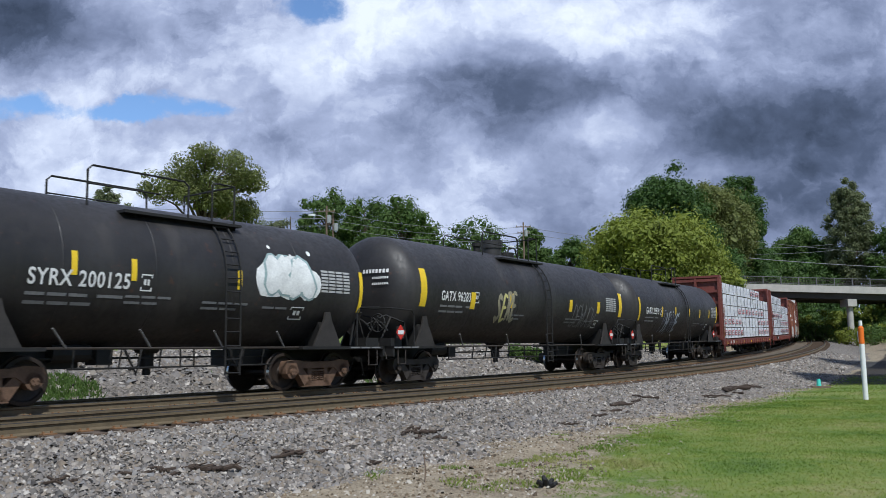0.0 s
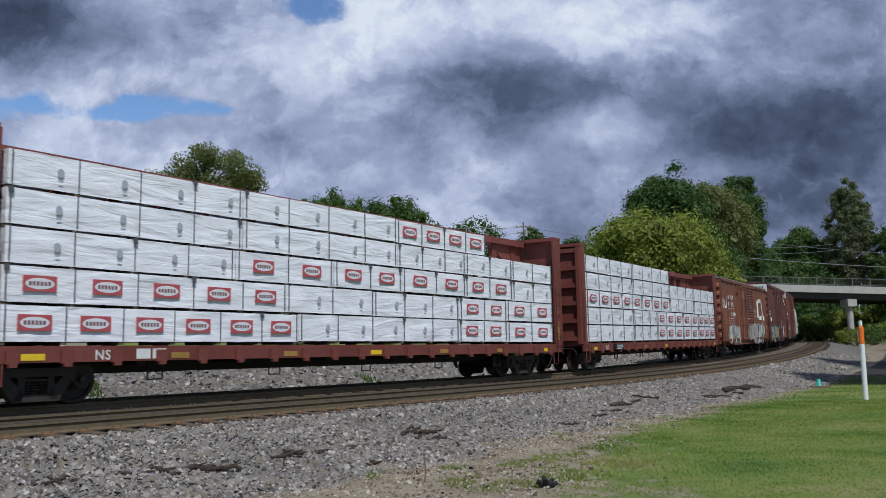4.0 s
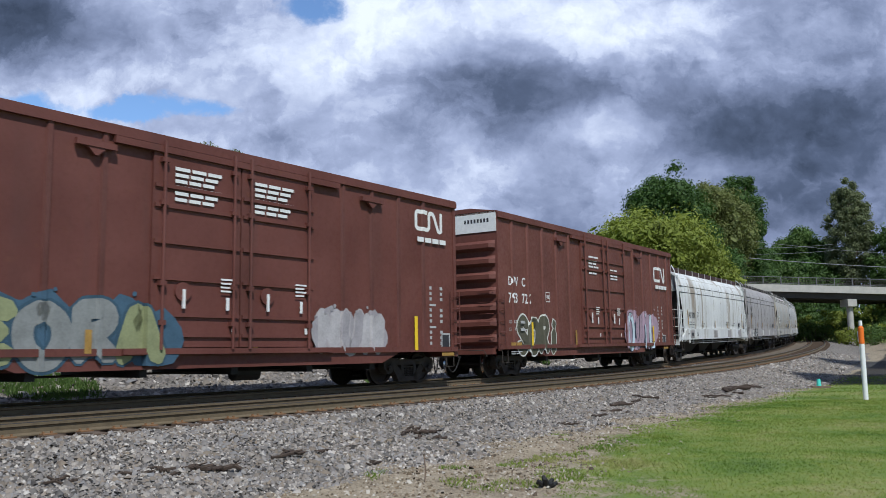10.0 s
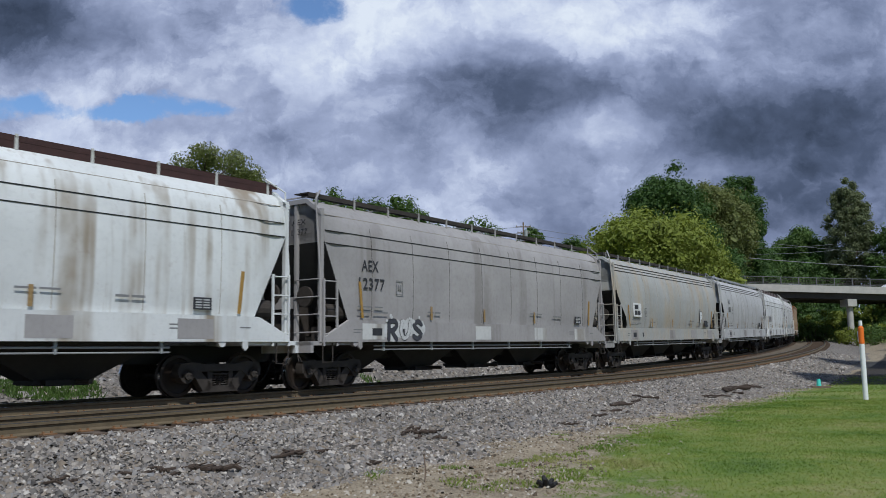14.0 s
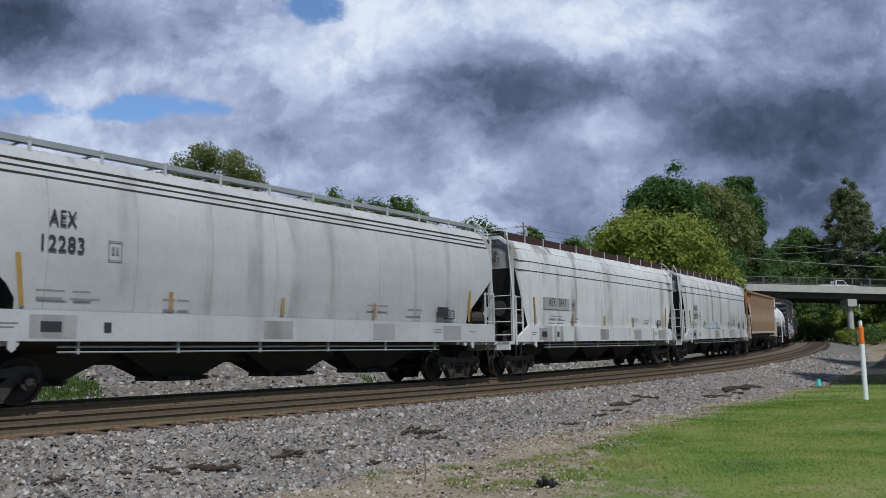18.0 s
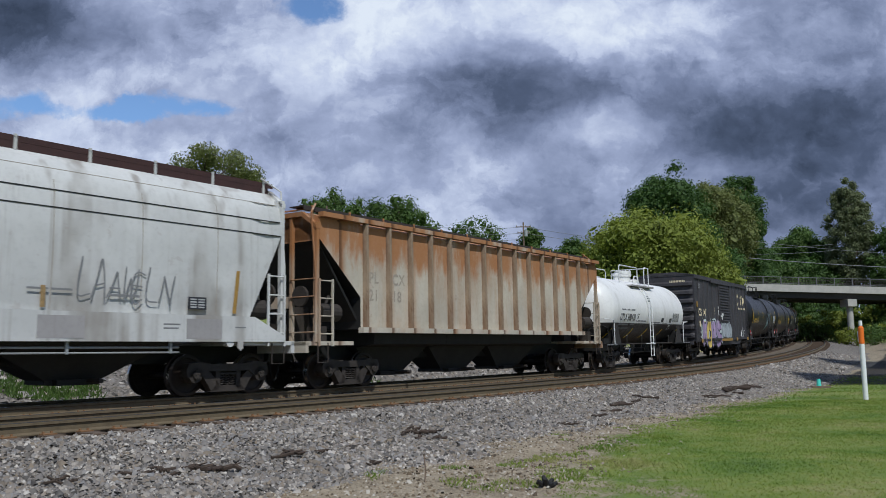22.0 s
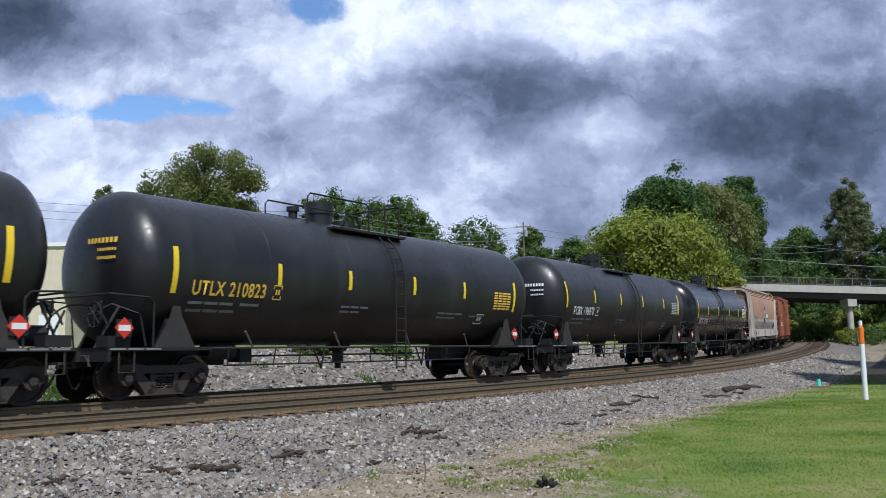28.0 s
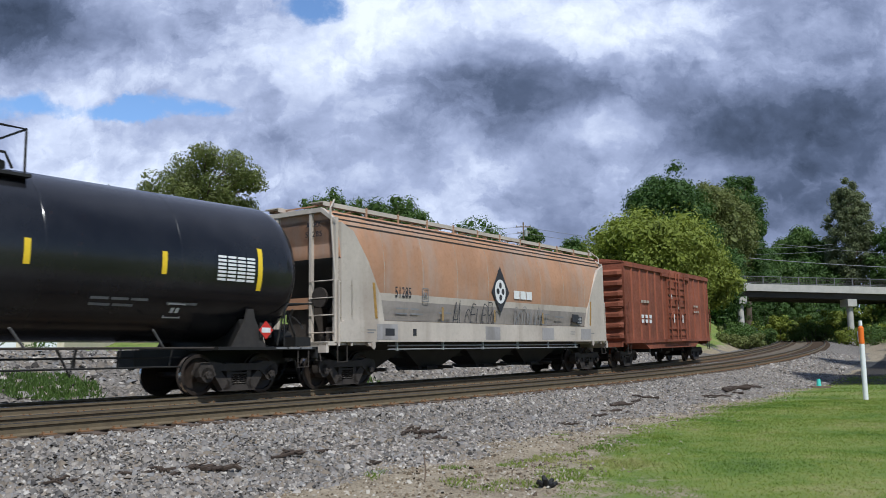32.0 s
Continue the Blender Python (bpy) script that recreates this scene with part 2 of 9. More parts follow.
MAT = dict(
    black=paint("tank_black", (0.014, 0.014, 0.015), dirt=(0.06, 0.055, 0.05), streak=0.22, rust=0.10, rough=0.36, fade=0.25),
    black_dull=paint("tank_black_dull", (0.022, 0.020, 0.020), dirt=(0.08, 0.07, 0.06), streak=0.35, rust=0.25, rough=0.5, fade=0.3, seed=2),
    black_gloss=paint("tank_black_gloss", (0.010, 0.010, 0.012), dirt=(0.04, 0.04, 0.04), streak=0.12, rust=0.05, rough=0.2, fade=0.2, seed=3),
    # near-black for grimy underparts, and for shade painted under hopper bodies
    under=plain("grimy_shaded_black", (0.011, 0.010, 0.009), 0.7, 0.0, 0.45, 5),
    truck=plain("truck_iron", (0.038, 0.030, 0.024), 0.75, 0.0, 0.4, 6),
    saddle_iron=plain("saddle_iron", (0.030, 0.026, 0.023), 0.7, 0.0, 0.4, 5),
    truck_red=plain("truck_rust_iron", (0.13, 0.075, 0.045), 0.8, 0.0, 0.4, 6),
    wheel=plain("wheel_steel", (0.034, 0.024, 0.018), 0.6, 0.3, 0.5, 4),
    tread=plain("polished_tread", (0.62, 0.60, 0.58), 0.22, 1.0, 0.1, 8),
    # head kept dark: the train's reflection in it is put into the colour
    railtop=plain("rail_head_reflection", (0.045, 0.04, 0.035), 0.45, 0.4, 0.3, 4),
    railside=plain("rusty_rail_side", (0.125, 0.094, 0.054), 0.85, 0.0, 0.25, 7),
    # darker rust tone for under the rail head, shade put into colour
    railgap=plain("rail_neck_shade", (0.085, 0.060, 0.035), 0.9, 0.0, 0.3, 7),
    plate=plain("rusty_tie_plate", (0.20, 0.105, 0.045), 0.9, 0.0, 0.4, 9),
    oily=plain("oily_brown_bed", (0.125, 0.096, 0.063), 0.95, 0.0, 0.35, 9),
    bracket_grey=plain("bracket_grey", (0.13, 0.125, 0.12), 0.6, 0.0, 0.25, 9),
    # chute tone: grime, darkened further by shade put into the colour
    chute=plain("chute_grime_shade", (0.020, 0.018, 0.016), 0.75, 0.0, 0.4, 3),
    tie=plain("creosote_sleeper", (0.10, 0.070, 0.048), 0.95, 0.0, 0.4, 9),
    yellow=plain("reflective_yellow", (0.80, 0.55, 0.02), 0.45, 0.0, 0.08, 9),
    yellow_old=plain("dirty_yellow", (0.34, 0.20, 0.045), 0.6, 0.0, 0.3, 9),
    rust_yellow=plain("rusting_yellow", (0.30, 0.20, 0.085), 0.75, 0.0, 0.35, 12),
    white=plain("white_lettering", (0.72, 0.72, 0.70), 0.6, 0.0, 0.12, 9),
    faint_text=plain("worn_lettering", (0.36, 0.31, 0.25), 0.7, 0.0, 0.25, 9),
    pale_text=plain("pale_stencil", (0.42, 0.42, 0.41), 0.65, 0.0, 0.2, 9),
    grey_text=plain("faded_lettering", (0.20, 0.20, 0.20), 0.7, 0.0, 0.2, 9),
    dark_text=plain("dark_lettering", (0.03, 0.03, 0.035), 0.6, 0.0, 0.2, 9),
    gold=plain("yellow_lettering", (0.75, 0.47, 0.06), 0.55, 0.0, 0.12, 9),
    cream=plain("cream_lettering", (0.66, 0.56, 0.36), 0.6, 0.0, 0.15, 9),
    panel_blue=plain("panel_blue", (0.06, 0.16, 0.36), 0.6, 0.0, 0.15, 6),
    red=plain("placard_red", (0.55, 0.03, 0.02), 0.5, 0.0, 0.1, 9),
    wagon_red=paint("centerbeam_red", (0.17, 0.042, 0.030), dirt=(0.05, 0.03, 0.025), streak=0.3, rust=0.3, rough=0.6, seed=1),
    brown=paint("boxcar_brown", (0.200, 0.066, 0.031), dirt=(0.05, 0.025, 0.017), streak=0.55, rust=0.5, rough=0.65, fade=0.25, seed=4),
    maroon=paint("boxcar_maroon", (0.122, 0.035, 0.024), dirt=(0.05, 0.03, 0.025), streak=0.25, rust=0.3, rough=0.6, fade=0.15, seed=5),
    maroon2=paint("boxcar_maroon_two", (0.132, 0.040, 0.027), dirt=(0.05, 0.03, 0.025), streak=0.25, rust=0.3, rough=0.6, fade=0.15, seed=6),
    darkblue=paint("boxcar_dark", (0.040, 0.036, 0.040), dirt=(0.07, 0.06, 0.05), streak=0.3, rust=0.25, rough=0.6, fade=0.15, seed=7),
    oldred=paint("boxcar_old_red", (0.235, 0.066, 0.030), dirt=(0.06, 0.03, 0.02), streak=0.5, rust=0.6, rough=0.75, fade=0.3, seed=8),
    hop_white=paint("hopper_white", (0.66, 0.67, 0.655), dirt=(0.24, 0.18, 0.11), streak=0.85, runs=0.50, rust=0.12, rough=0.55, fade=0.08, seed=9),
    hop_white2=paint("hopper_white_two", (0.62, 0.62, 0.60), dirt=(0.20, 0.17, 0.135), streak=0.8, runs=0.51, rust=0.10, rough=0.55, fade=0.08, seed=10),
    hop_white3=paint("hopper_white_three", (0.58, 0.575, 0.55), dirt=(0.20, 0.165, 0.13), streak=0.7, runs=0.52, rust=0.16, rough=0.55, fade=0.1, seed=11),
    hop_grey=paint("hopper_grey", (0.34, 0.32, 0.31), dirt=(0.16, 0.14, 0.12), streak=0.5, rust=0.08, rough=0.6, fade=0.1, seed=12),
    hop_pale=paint("hopper_pale_grey", (0.40, 0.40, 0.38), dirt=(0.25, 0.23, 0.2), streak=0.45, rust=0.1, rough=0.55, fade=0.08, seed=13, patch=0.35, patch_col=(0.50, 0.33, 0.12)),
    hop_pale2=paint("hopper_pale_two", (0.47, 0.465, 0.455), dirt=(0.20, 0.18, 0.17), streak=0.5, rust=0.08, rough=0.55, fade=0.08, seed=14),
    hop_rust=paint("hopper_rusting", (0.52, 0.47, 0.38), dirt=(0.34, 0.20, 0.09), streak=0.4, rust=0.3, rough=0.7, fade=0.15, seed=15, top_rust=0.92, patch=0.3, patch_col=(0.36, 0.16, 0.05)),
    hop_post=paint("hopper_post_rust", (0.36, 0.27, 0.18), dirt=(0.10, 0.045, 0.02), streak=0.8, rust=0.5, rough=0.8, fade=0.2, seed=21, runs=0.42, patch=0.9, patch_col=(0.13, 0.055, 0.022)),
    weld=plain("dirty_weld", (0.34, 0.30, 0.25), 0.8, 0.0, 0.35, 3),
    hop_tan=paint("hopper_tan", (0.50, 0.44, 0.37), dirt=(0.30, 0.24, 0.19), streak=0.5, rust=0.15, rough=0.65, fade=0.12, seed=16),
    hop_orange=paint("hopper_faded_orange", (0.42, 0.225, 0.125), dirt=(0.30, 0.22, 0.16), streak=0.6, rust=0.1, rough=0.65, fade=0.15, seed=17, patch=0.45, patch_col=(0.36, 0.31, 0.27)),
    hop_dirt=paint("hopper_sooty_band", (0.29, 0.255, 0.225), dirt=(0.08, 0.07, 0.06), streak=0.6, rust=0.1, rough=0.7, fade=0.2, seed=18),
    tank_white=paint("tank_white", (0.78, 0.77, 0.74), belly=1.97, dirt=(0.3, 0.27, 0.22), streak=0.3, rust=0.06, rough=0.4, fade=0.05, seed=19),
    concrete=plain("bridge_concrete", (0.42, 0.40, 0.36), 0.85, 0.0, 0.18, 1.2),
    steel_dark=plain("girder_steel", (0.05, 0.04, 0.035), 0.7, 0.0, 0.3, 2),
    fence=plain("fence_rail", (0.15, 0.15, 0.15), 0.6, 0.2, 0.15, 4),
    galv=plain("galvanised_rail", (0.36, 0.37, 0.37), 0.5, 0.3, 0.15, 4),
    rotten=plain("rotten_wood", (0.055, 0.038, 0.027), 0.95, 0.0, 0.5, 9),
    wood=plain("weathered_wood", (0.17, 0.12, 0.085), 0.9, 0.0, 0.4, 8),
    bark=plain("bark", (0.10, 0.075, 0.055), 0.95, 0.0, 0.4, 5),
    beige=plain("beige_cladding", (0.62, 0.55, 0.42), 0.8, 0.0, 0.1, 1.5),
    roof=plain("grey_roof", (0.28, 0.27, 0.26), 0.8, 0.0, 0.2, 3),
    marker_white=plain("marker_white", (0.80, 0.80, 0.78), 0.45, 0.0, 0.06, 9),
    marker_orange=plain("marker_orange", (0.80, 0.17, 0.015), 0.45, 0.0, 0.08, 9),
    teal=plain("teal_plastic", (0.10, 0.62, 0.50), 0.5, 0.0, 0.1, 9),
    car_white=plain("car_paint_white", (0.78, 0.79, 0.80), 0.25, 0.0, 0.03, 3),
    car_green=plain("car_paint_green", (0.06, 0.20, 0.045), 0.3, 0.0, 0.05, 3),
    car_grey=plain("car_paint_grey", (0.32, 0.33, 0.35), 0.3, 0.2, 0.05, 3),
    glass_dark=plain("car_glass", (0.02, 0.025, 0.03), 0.08, 0.0, 0.1, 3),
    tyre=plain("tyre", (0.02, 0.02, 0.02), 0.9, 0.0, 0.2, 9),
    wire=plain("cable", (0.22, 0.22, 0.23), 0.6, 0.0, 0.1, 9),
    band=plain("steel_strap", (0.09, 0.09, 0.10), 0.5, 0.0, 0.2, 9),
    blank_red=plain("pack_mark_red", (0.45, 0.085, 0.095), 0.6, 0.0, 0.1, 9),
    print_pale=plain("pack_print_pale", (0.74, 0.74, 0.76), 0.5, 0.0, 0.06, 9),
    print_dark=plain("pack_print_dark", (0.20, 0.10, 0.11), 0.6, 0.0, 0.1, 9),
    blank_grey=plain("pack_mark_grey", (0.40, 0.42, 0.46), 0.6, 0.0, 0.1, 9),
    timber=plain("sawn_timber", (0.50, 0.36, 0.20), 0.8, 0.0, 0.2, 8),
)


def wrap_material():
    """White polythene wrapping: slack, creased."""
    m, n, b = material("white_wrap", 0.32)
    v = coords(n)
    n.link(n.ramp(n.noise(v, 2.0, 5), [(0.3, (0.80, 0.81, 0.85)), (0.7, (0.90, 0.90, 0.93))]), b.inputs["Base Color"])
    w = n.noise(n.mapping(v, scale=(0.35, 1.0, 1.9), rot=(0.0, 0.55, 0.0)), 2.2, 3, 0.5, 0.8)
    w2 = n.noise(n.mapping(v, scale=(0.4, 1.0, 1.6)), 6.0, 3, 0.6, 1.0)
    bump(n, b, n.math("ADD", w, n.math("MULTIPLY", w2, 0.18)), 0.65, 0.08)
    return m


MAT["wrap"] = wrap_material()
MAT["stones"] = island("ballast_stones", [(0.0, (0.030, 0.025, 0.020)), (0.16, (0.145, 0.132, 0.118)), (0.30, (0.225, 0.180, 0.130)), (0.45, (0.185, 0.172, 0.162)), (0.60, (0.265, 0.225, 0.180)), (0.75, (0.23, 0.221, 0.212)), (0.9, (0.35, 0.31, 0.26)), (1.0, (0.52, 0.48, 0.425))], 0.9, 0.22)
MAT["litter"] = island("grit_and_litter", [(0.0, (0.07, 0.05, 0.032)), (0.3, (0.21, 0.155, 0.095)), (0.55, (0.29, 0.245, 0.18)), (0.8, (0.36, 0.30, 0.22)), (1.0, (0.50, 0.46, 0.39))], 0.95, 0.25)
MAT["ballast"] = gravel("ballast_bed", [(0.05, 0.043, 0.035), (0.16, 0.142, 0.12), (0.30, 0.265, 0.225)], 22.0)
MAT["bank"] = gravel("gravel_bank", [(0.12, 0.115, 0.11), (0.29, 0.28, 0.265), (0.46, 0.44, 0.41)], 7.0)


def leaves(name, a, b_, c, transl=0.35):
    lo, hi = (tuple(0.5 * (p + q) for p, q in zip(e, b_)) for e in (a, c))
    return island(name, [(0.0, lo), (0.55, b_), (1.0, hi)], 0.7, 0.3, transl)


MAT["leaf_dark"] = leaves("leaf_dark", (0.030, 0.070, 0.012), (0.062, 0.125, 0.020), (0.10, 0.175, 0.032))
MAT["leaf_mid"] = leaves("leaf_mid", (0.045, 0.090, 0.016), (0.085, 0.150, 0.026), (0.135, 0.21, 0.04))
MAT["leaf_olive"] = leaves("leaf_olive", (0.085, 0.110, 0.024), (0.165, 0.19, 0.048), (0.25, 0.27, 0.08))
MAT["leaf_lime"] = leaves("leaf_lime", (0.12, 0.16, 0.016), (0.22, 0.265, 0.030), (0.33, 0.37, 0.055))
MAT["leaf_dull"] = leaves("leaf_dull", (0.08, 0.10, 0.042), (0.155, 0.18, 0.078), (0.23, 0.26, 0.12))
MAT["fascia"] = plain("running_board_edge", (0.045, 0.018, 0.016), 0.8, 0.0, 0.3, 6)


# ---- mesh helpers ----
class Geo:
    """Collects vertices and faces for one mesh."""

    def __init__(self):
        self.v, self.f, self.m = [], [], []

    def add(self, vs, fs, mi=0):
        o = len(self.v)
        self.v += [tuple(p) for p in vs]
        self.f += [tuple(i + o for i in f) for f in fs]
        self.m += [mi] * len(fs)
        return self

    def box(self, x0, y0, z0, x1, y1, z1, mi=0):
        vs = [(x, y, z) for x in (x0, x1) for y in (y0, y1) for z in (z0, z1)]
        return self.add(vs, [(0, 1, 3, 2), (4, 6, 7, 5), (0, 4, 5, 1), (2, 3, 7, 6), (0, 2, 6, 4), (1, 5, 7, 3)], mi)

    def prism(self, prof, x0, x1, mi=0, axis="x", caps=True):
        """A profile of pairs swept along an axis: x gives (y, z), y gives (x, z), z gives (x, y)."""
        n = len(prof)
        put = {"x": lambda a, b, s: (s, a, b), "y": lambda a, b, s: (a, s, b), "z": lambda a, b, s: (a, b, s)}[axis]
        vs = [put(a, b, x0) for a, b in prof] + [put(a, b, x1) for a, b in prof]
        fs = [(i, (i + 1) % n, n + (i + 1) % n, n + i) for i in range(n)]
        if caps:
            fs += [tuple(range(n))[::-1], tuple(range(n, 2 * n))]
        return self.add(vs, fs, mi)

    def loft(self, rings, mi=0, caps=True, closed=True):
        n = len(rings[0])
        vs = [p for r in rings for p in r]
        fs = []
        for k in range(len(rings) - 1):
            for i in range(n if closed else n - 1):
                j = (i + 1) % n
                fs.append((k * n + i, k * n + j, (k + 1) * n + j, (k + 1) * n + i))
        if caps:
            fs += [tuple(range(n))[::-1], tuple(range((len(rings) - 1) * n, len(rings) * n))]
        return self.add(vs, fs, mi)

    def cyl(self, p, q, r, n=10, mi=0, r2=None):
        p, q = Vector(p), Vector(q)
        d = (q - p).normalized()
        a = d.orthogonal().normalized()
        b = d.cross(a)
        r2 = r if r2 is None else r2
        ring = lambda c, k: [c + (a * math.cos(t) + b * math.sin(t)) * k for t in [2 * math.pi * i / n for i in range(n)]]
        return self.loft([ring(p, r), ring(q, r2)], mi)

    def tube(self, pts, r, n=6, mi=0):
        pts = [Vector(p) for p in pts]
        rings, a = [], None
        for i, p in enumerate(pts):
            d = (pts[min(i + 1, len(pts) - 1)] - pts[max(i - 1, 0)]).normalized()
            a = d.orthogonal() if a is None else a - d * a.dot(d)
            a = (a if a.length > 1e-4 else d.orthogonal()).normalized()
            b = d.cross(a)
            rings.append([p + (a * math.cos(t) + b * math.sin(t)) * r for t in [2 * math.pi * k / n for k in range(n)]])
        return self.loft(rings, mi)

    def turn(self, prof, cy, cz, n=32, mi=0):
        """Turn (x, r) pairs round an axis along x."""
        rings = [[(x, cy + r * math.cos(2 * math.pi * i / n), cz + r * math.sin(2 * math.pi * i / n)) for i in range(n)] for x, r in prof]
        return self.loft(rings, mi)

    def blob(self, poly, y, thick, mi=0):
        """A flat shape of (x, z) pairs, standing at y, with a little thickness towards -y."""
        n = len(poly)
        vs = [(a, y, b) for a, b in poly] + [(a, y - thick, b) for a, b in poly]
        fs = [(i, (i + 1) % n, n + (i + 1) % n, n + i) for i in range(n)] + [tuple(range(n, 2 * n))]
        return self.add(vs, fs, mi)


CACHE = {}


def mesh_of(name, geo, mats, smooth=False, sharp=40):
    me = bpy.data.meshes.new(name)
    me.from_pydata(geo.v, [], geo.f)
    for m in mats if isinstance(mats, (list, tuple)) else [mats]:
        me.materials.append(MAT[m] if isinstance(m, str) else m)
    if any(geo.m):
        me.polygons.foreach_set("material_index", geo.m)
    bm = bmesh.new()
    bm.from_mesh(me)
    bmesh.ops.recalc_face_normals(bm, faces=bm.faces)
    bm.to_mesh(me)
    bm.free()
    if smooth:
        me.polygons.foreach_set("use_smooth", [True] * len(me.polygons))
        me.set_sharp_from_angle(angle=radians(sharp))
    me.update()
    return me


def part(name, geo, mats, parent=None, label="", smooth=False, m=None, sharp=40):
    """One mesh object under a thing or a part. geo: a Geo, or mesh data already made."""
    me = geo if isinstance(geo, bpy.types.Mesh) else mesh_of(name, geo, mats, smooth, sharp)
    ob = new(name, me)
    if parent:
        ob.parent = parent
    if m:
        ob.matrix_basis = m
    return tagged(ob, label)


def empty(name, label, category, group="", kind="", m=None):
    ob = new(name)
    ob.empty_display_size = 0.5
    if m:
        ob.matrix_basis = m
    return tagged(ob, label, category, group, kind)


def lettering(text, size, x, y, z, parent, mat="white", bend=None, squeeze=1.0, name="lettering", label="", width=0.0):
    """Raised words on a side that faces -y, their lower left corner at (x, z). bend: (axis height, radius) of a tank."""
    cu = bpy.data.curves.new("words", "FONT")
    cu.body, cu.size, cu.space_character = text, size, 1.12
    cu.offset = 0.018 * size
    tmp = new("words", cu)
    bpy.context.view_layer.update()
    me = bpy.data.meshes.new_from_object(tmp)
    bpy.data.objects.remove(tmp)
    if width:
        squeeze = width / max(v.co.x for v in me.vertices)
    if not bend and parent.name in RELIEF:
        polys = [[(x + me.vertices[i].co.x * squeeze, z + me.vertices[i].co.y) for i in p.vertices] for p in me.polygons]
        return tagged(part(name, drape(parent, polys, 0.005, y), mat, parent, label), kind="stuff")
    for v in me.vertices:
        px, pz = x + v.co.x * squeeze, z + v.co.y
        if bend:
            k = max(0.02, bend[1] ** 2 - (pz - bend[0]) ** 2)
            v.co = (px, -math.sqrt(k) - 0.013, pz)
        else:
            v.co = (px, y, pz)
    me.materials.clear()
    me.materials.append(MAT[mat])
    ob = new(name, me)
    ob.parent = parent
    return tagged(ob, label, kind="stuff")


def bars(rows, parent, mat="white", bend=None, y=0.0, name="small_print"):
    """Writing too small to read: rows of (x, z, width, height)."""
    g = Geo()
    for x, z, w, h in rows:
        n = max(1, int(w / 0.35))
        cuts = [x + w * i / n for i in range(n + 1)]
        for a, b in zip(cuts, cuts[1:]):
            b -= 0.05 if n > 1 else 0
            pts = [(a, z), (b, z), (b, z + h), (a, z + h)]
            if bend:
                r = bend[1]
                vs = [(px, -math.sqrt(max(0.02, r * r - (pz - bend[0]) ** 2)) - 0.006, pz) for px, pz in pts]
            else:
                vs = [(px, y, pz) for px, pz in pts]
            g.add(vs, [(0, 1, 2, 3)])
    return tagged(part(name, g, mat, parent), kind="stuff")


# ---- the line: two curved tracks ----
KNOTS = [-120.0, -40.0, 0.0, 40.0, 80.0, 120.0, 160.0, 200.0, 300.0, 480.0]
BENDS = [0.0024, 0.00248, 0.00279, 0.00306, 0.00123, 0.00112, 0.00114, 0.00125, 0.00136, 0.0014]
S_ALL = np.arange(-120.0, 481.0, 1.0)
_k = np.interp(S_ALL, KNOTS, BENDS)
_h = np.concatenate([[0], np.cumsum((_k[1:] + _k[:-1]) / 2)])
_h = _h - _h[120] + 0.92282
_x = np.concatenate([[0], np.cumsum((np.cos(_h[1:]) + np.cos(_h[:-1])) / 2)])
_y = np.concatenate([[0], np.cumsum((np.sin(_h[1:]) + np.sin(_h[:-1])) / 2)])
LINE_X, LINE_Y, LINE_H = _x - _x[120] - 7.7708, _y - _y[120] + 17.0873, _h
SPACING = 4.0235


def rise(s):
    return 0.0221 * np.minimum(10 * np.log1p(np.exp((np.asarray(s, float) - 25) / 10)), 110)


def line(s, off=0.0, z=0.0):
    """The point at s metres along the train's track, off metres towards the camera, z above the rail."""
    a = float(np.interp(s, S_ALL, LINE_H))
    return Vector((float(np.interp(s, S_ALL, LINE_X)) + off * math.sin(a), float(np.interp(s, S_ALL, LINE_Y)) - off * math.cos(a), float(rise(s)) + z))


def heading(s):
    return float(np.interp(s, S_ALL, LINE_H))


def strip(prof, s_list, shift=0.0):
    """Rings of a cross-section (off, z) along the line."""
    return [[line(s, o + shift, z) for o, z in prof] for s in s_list]


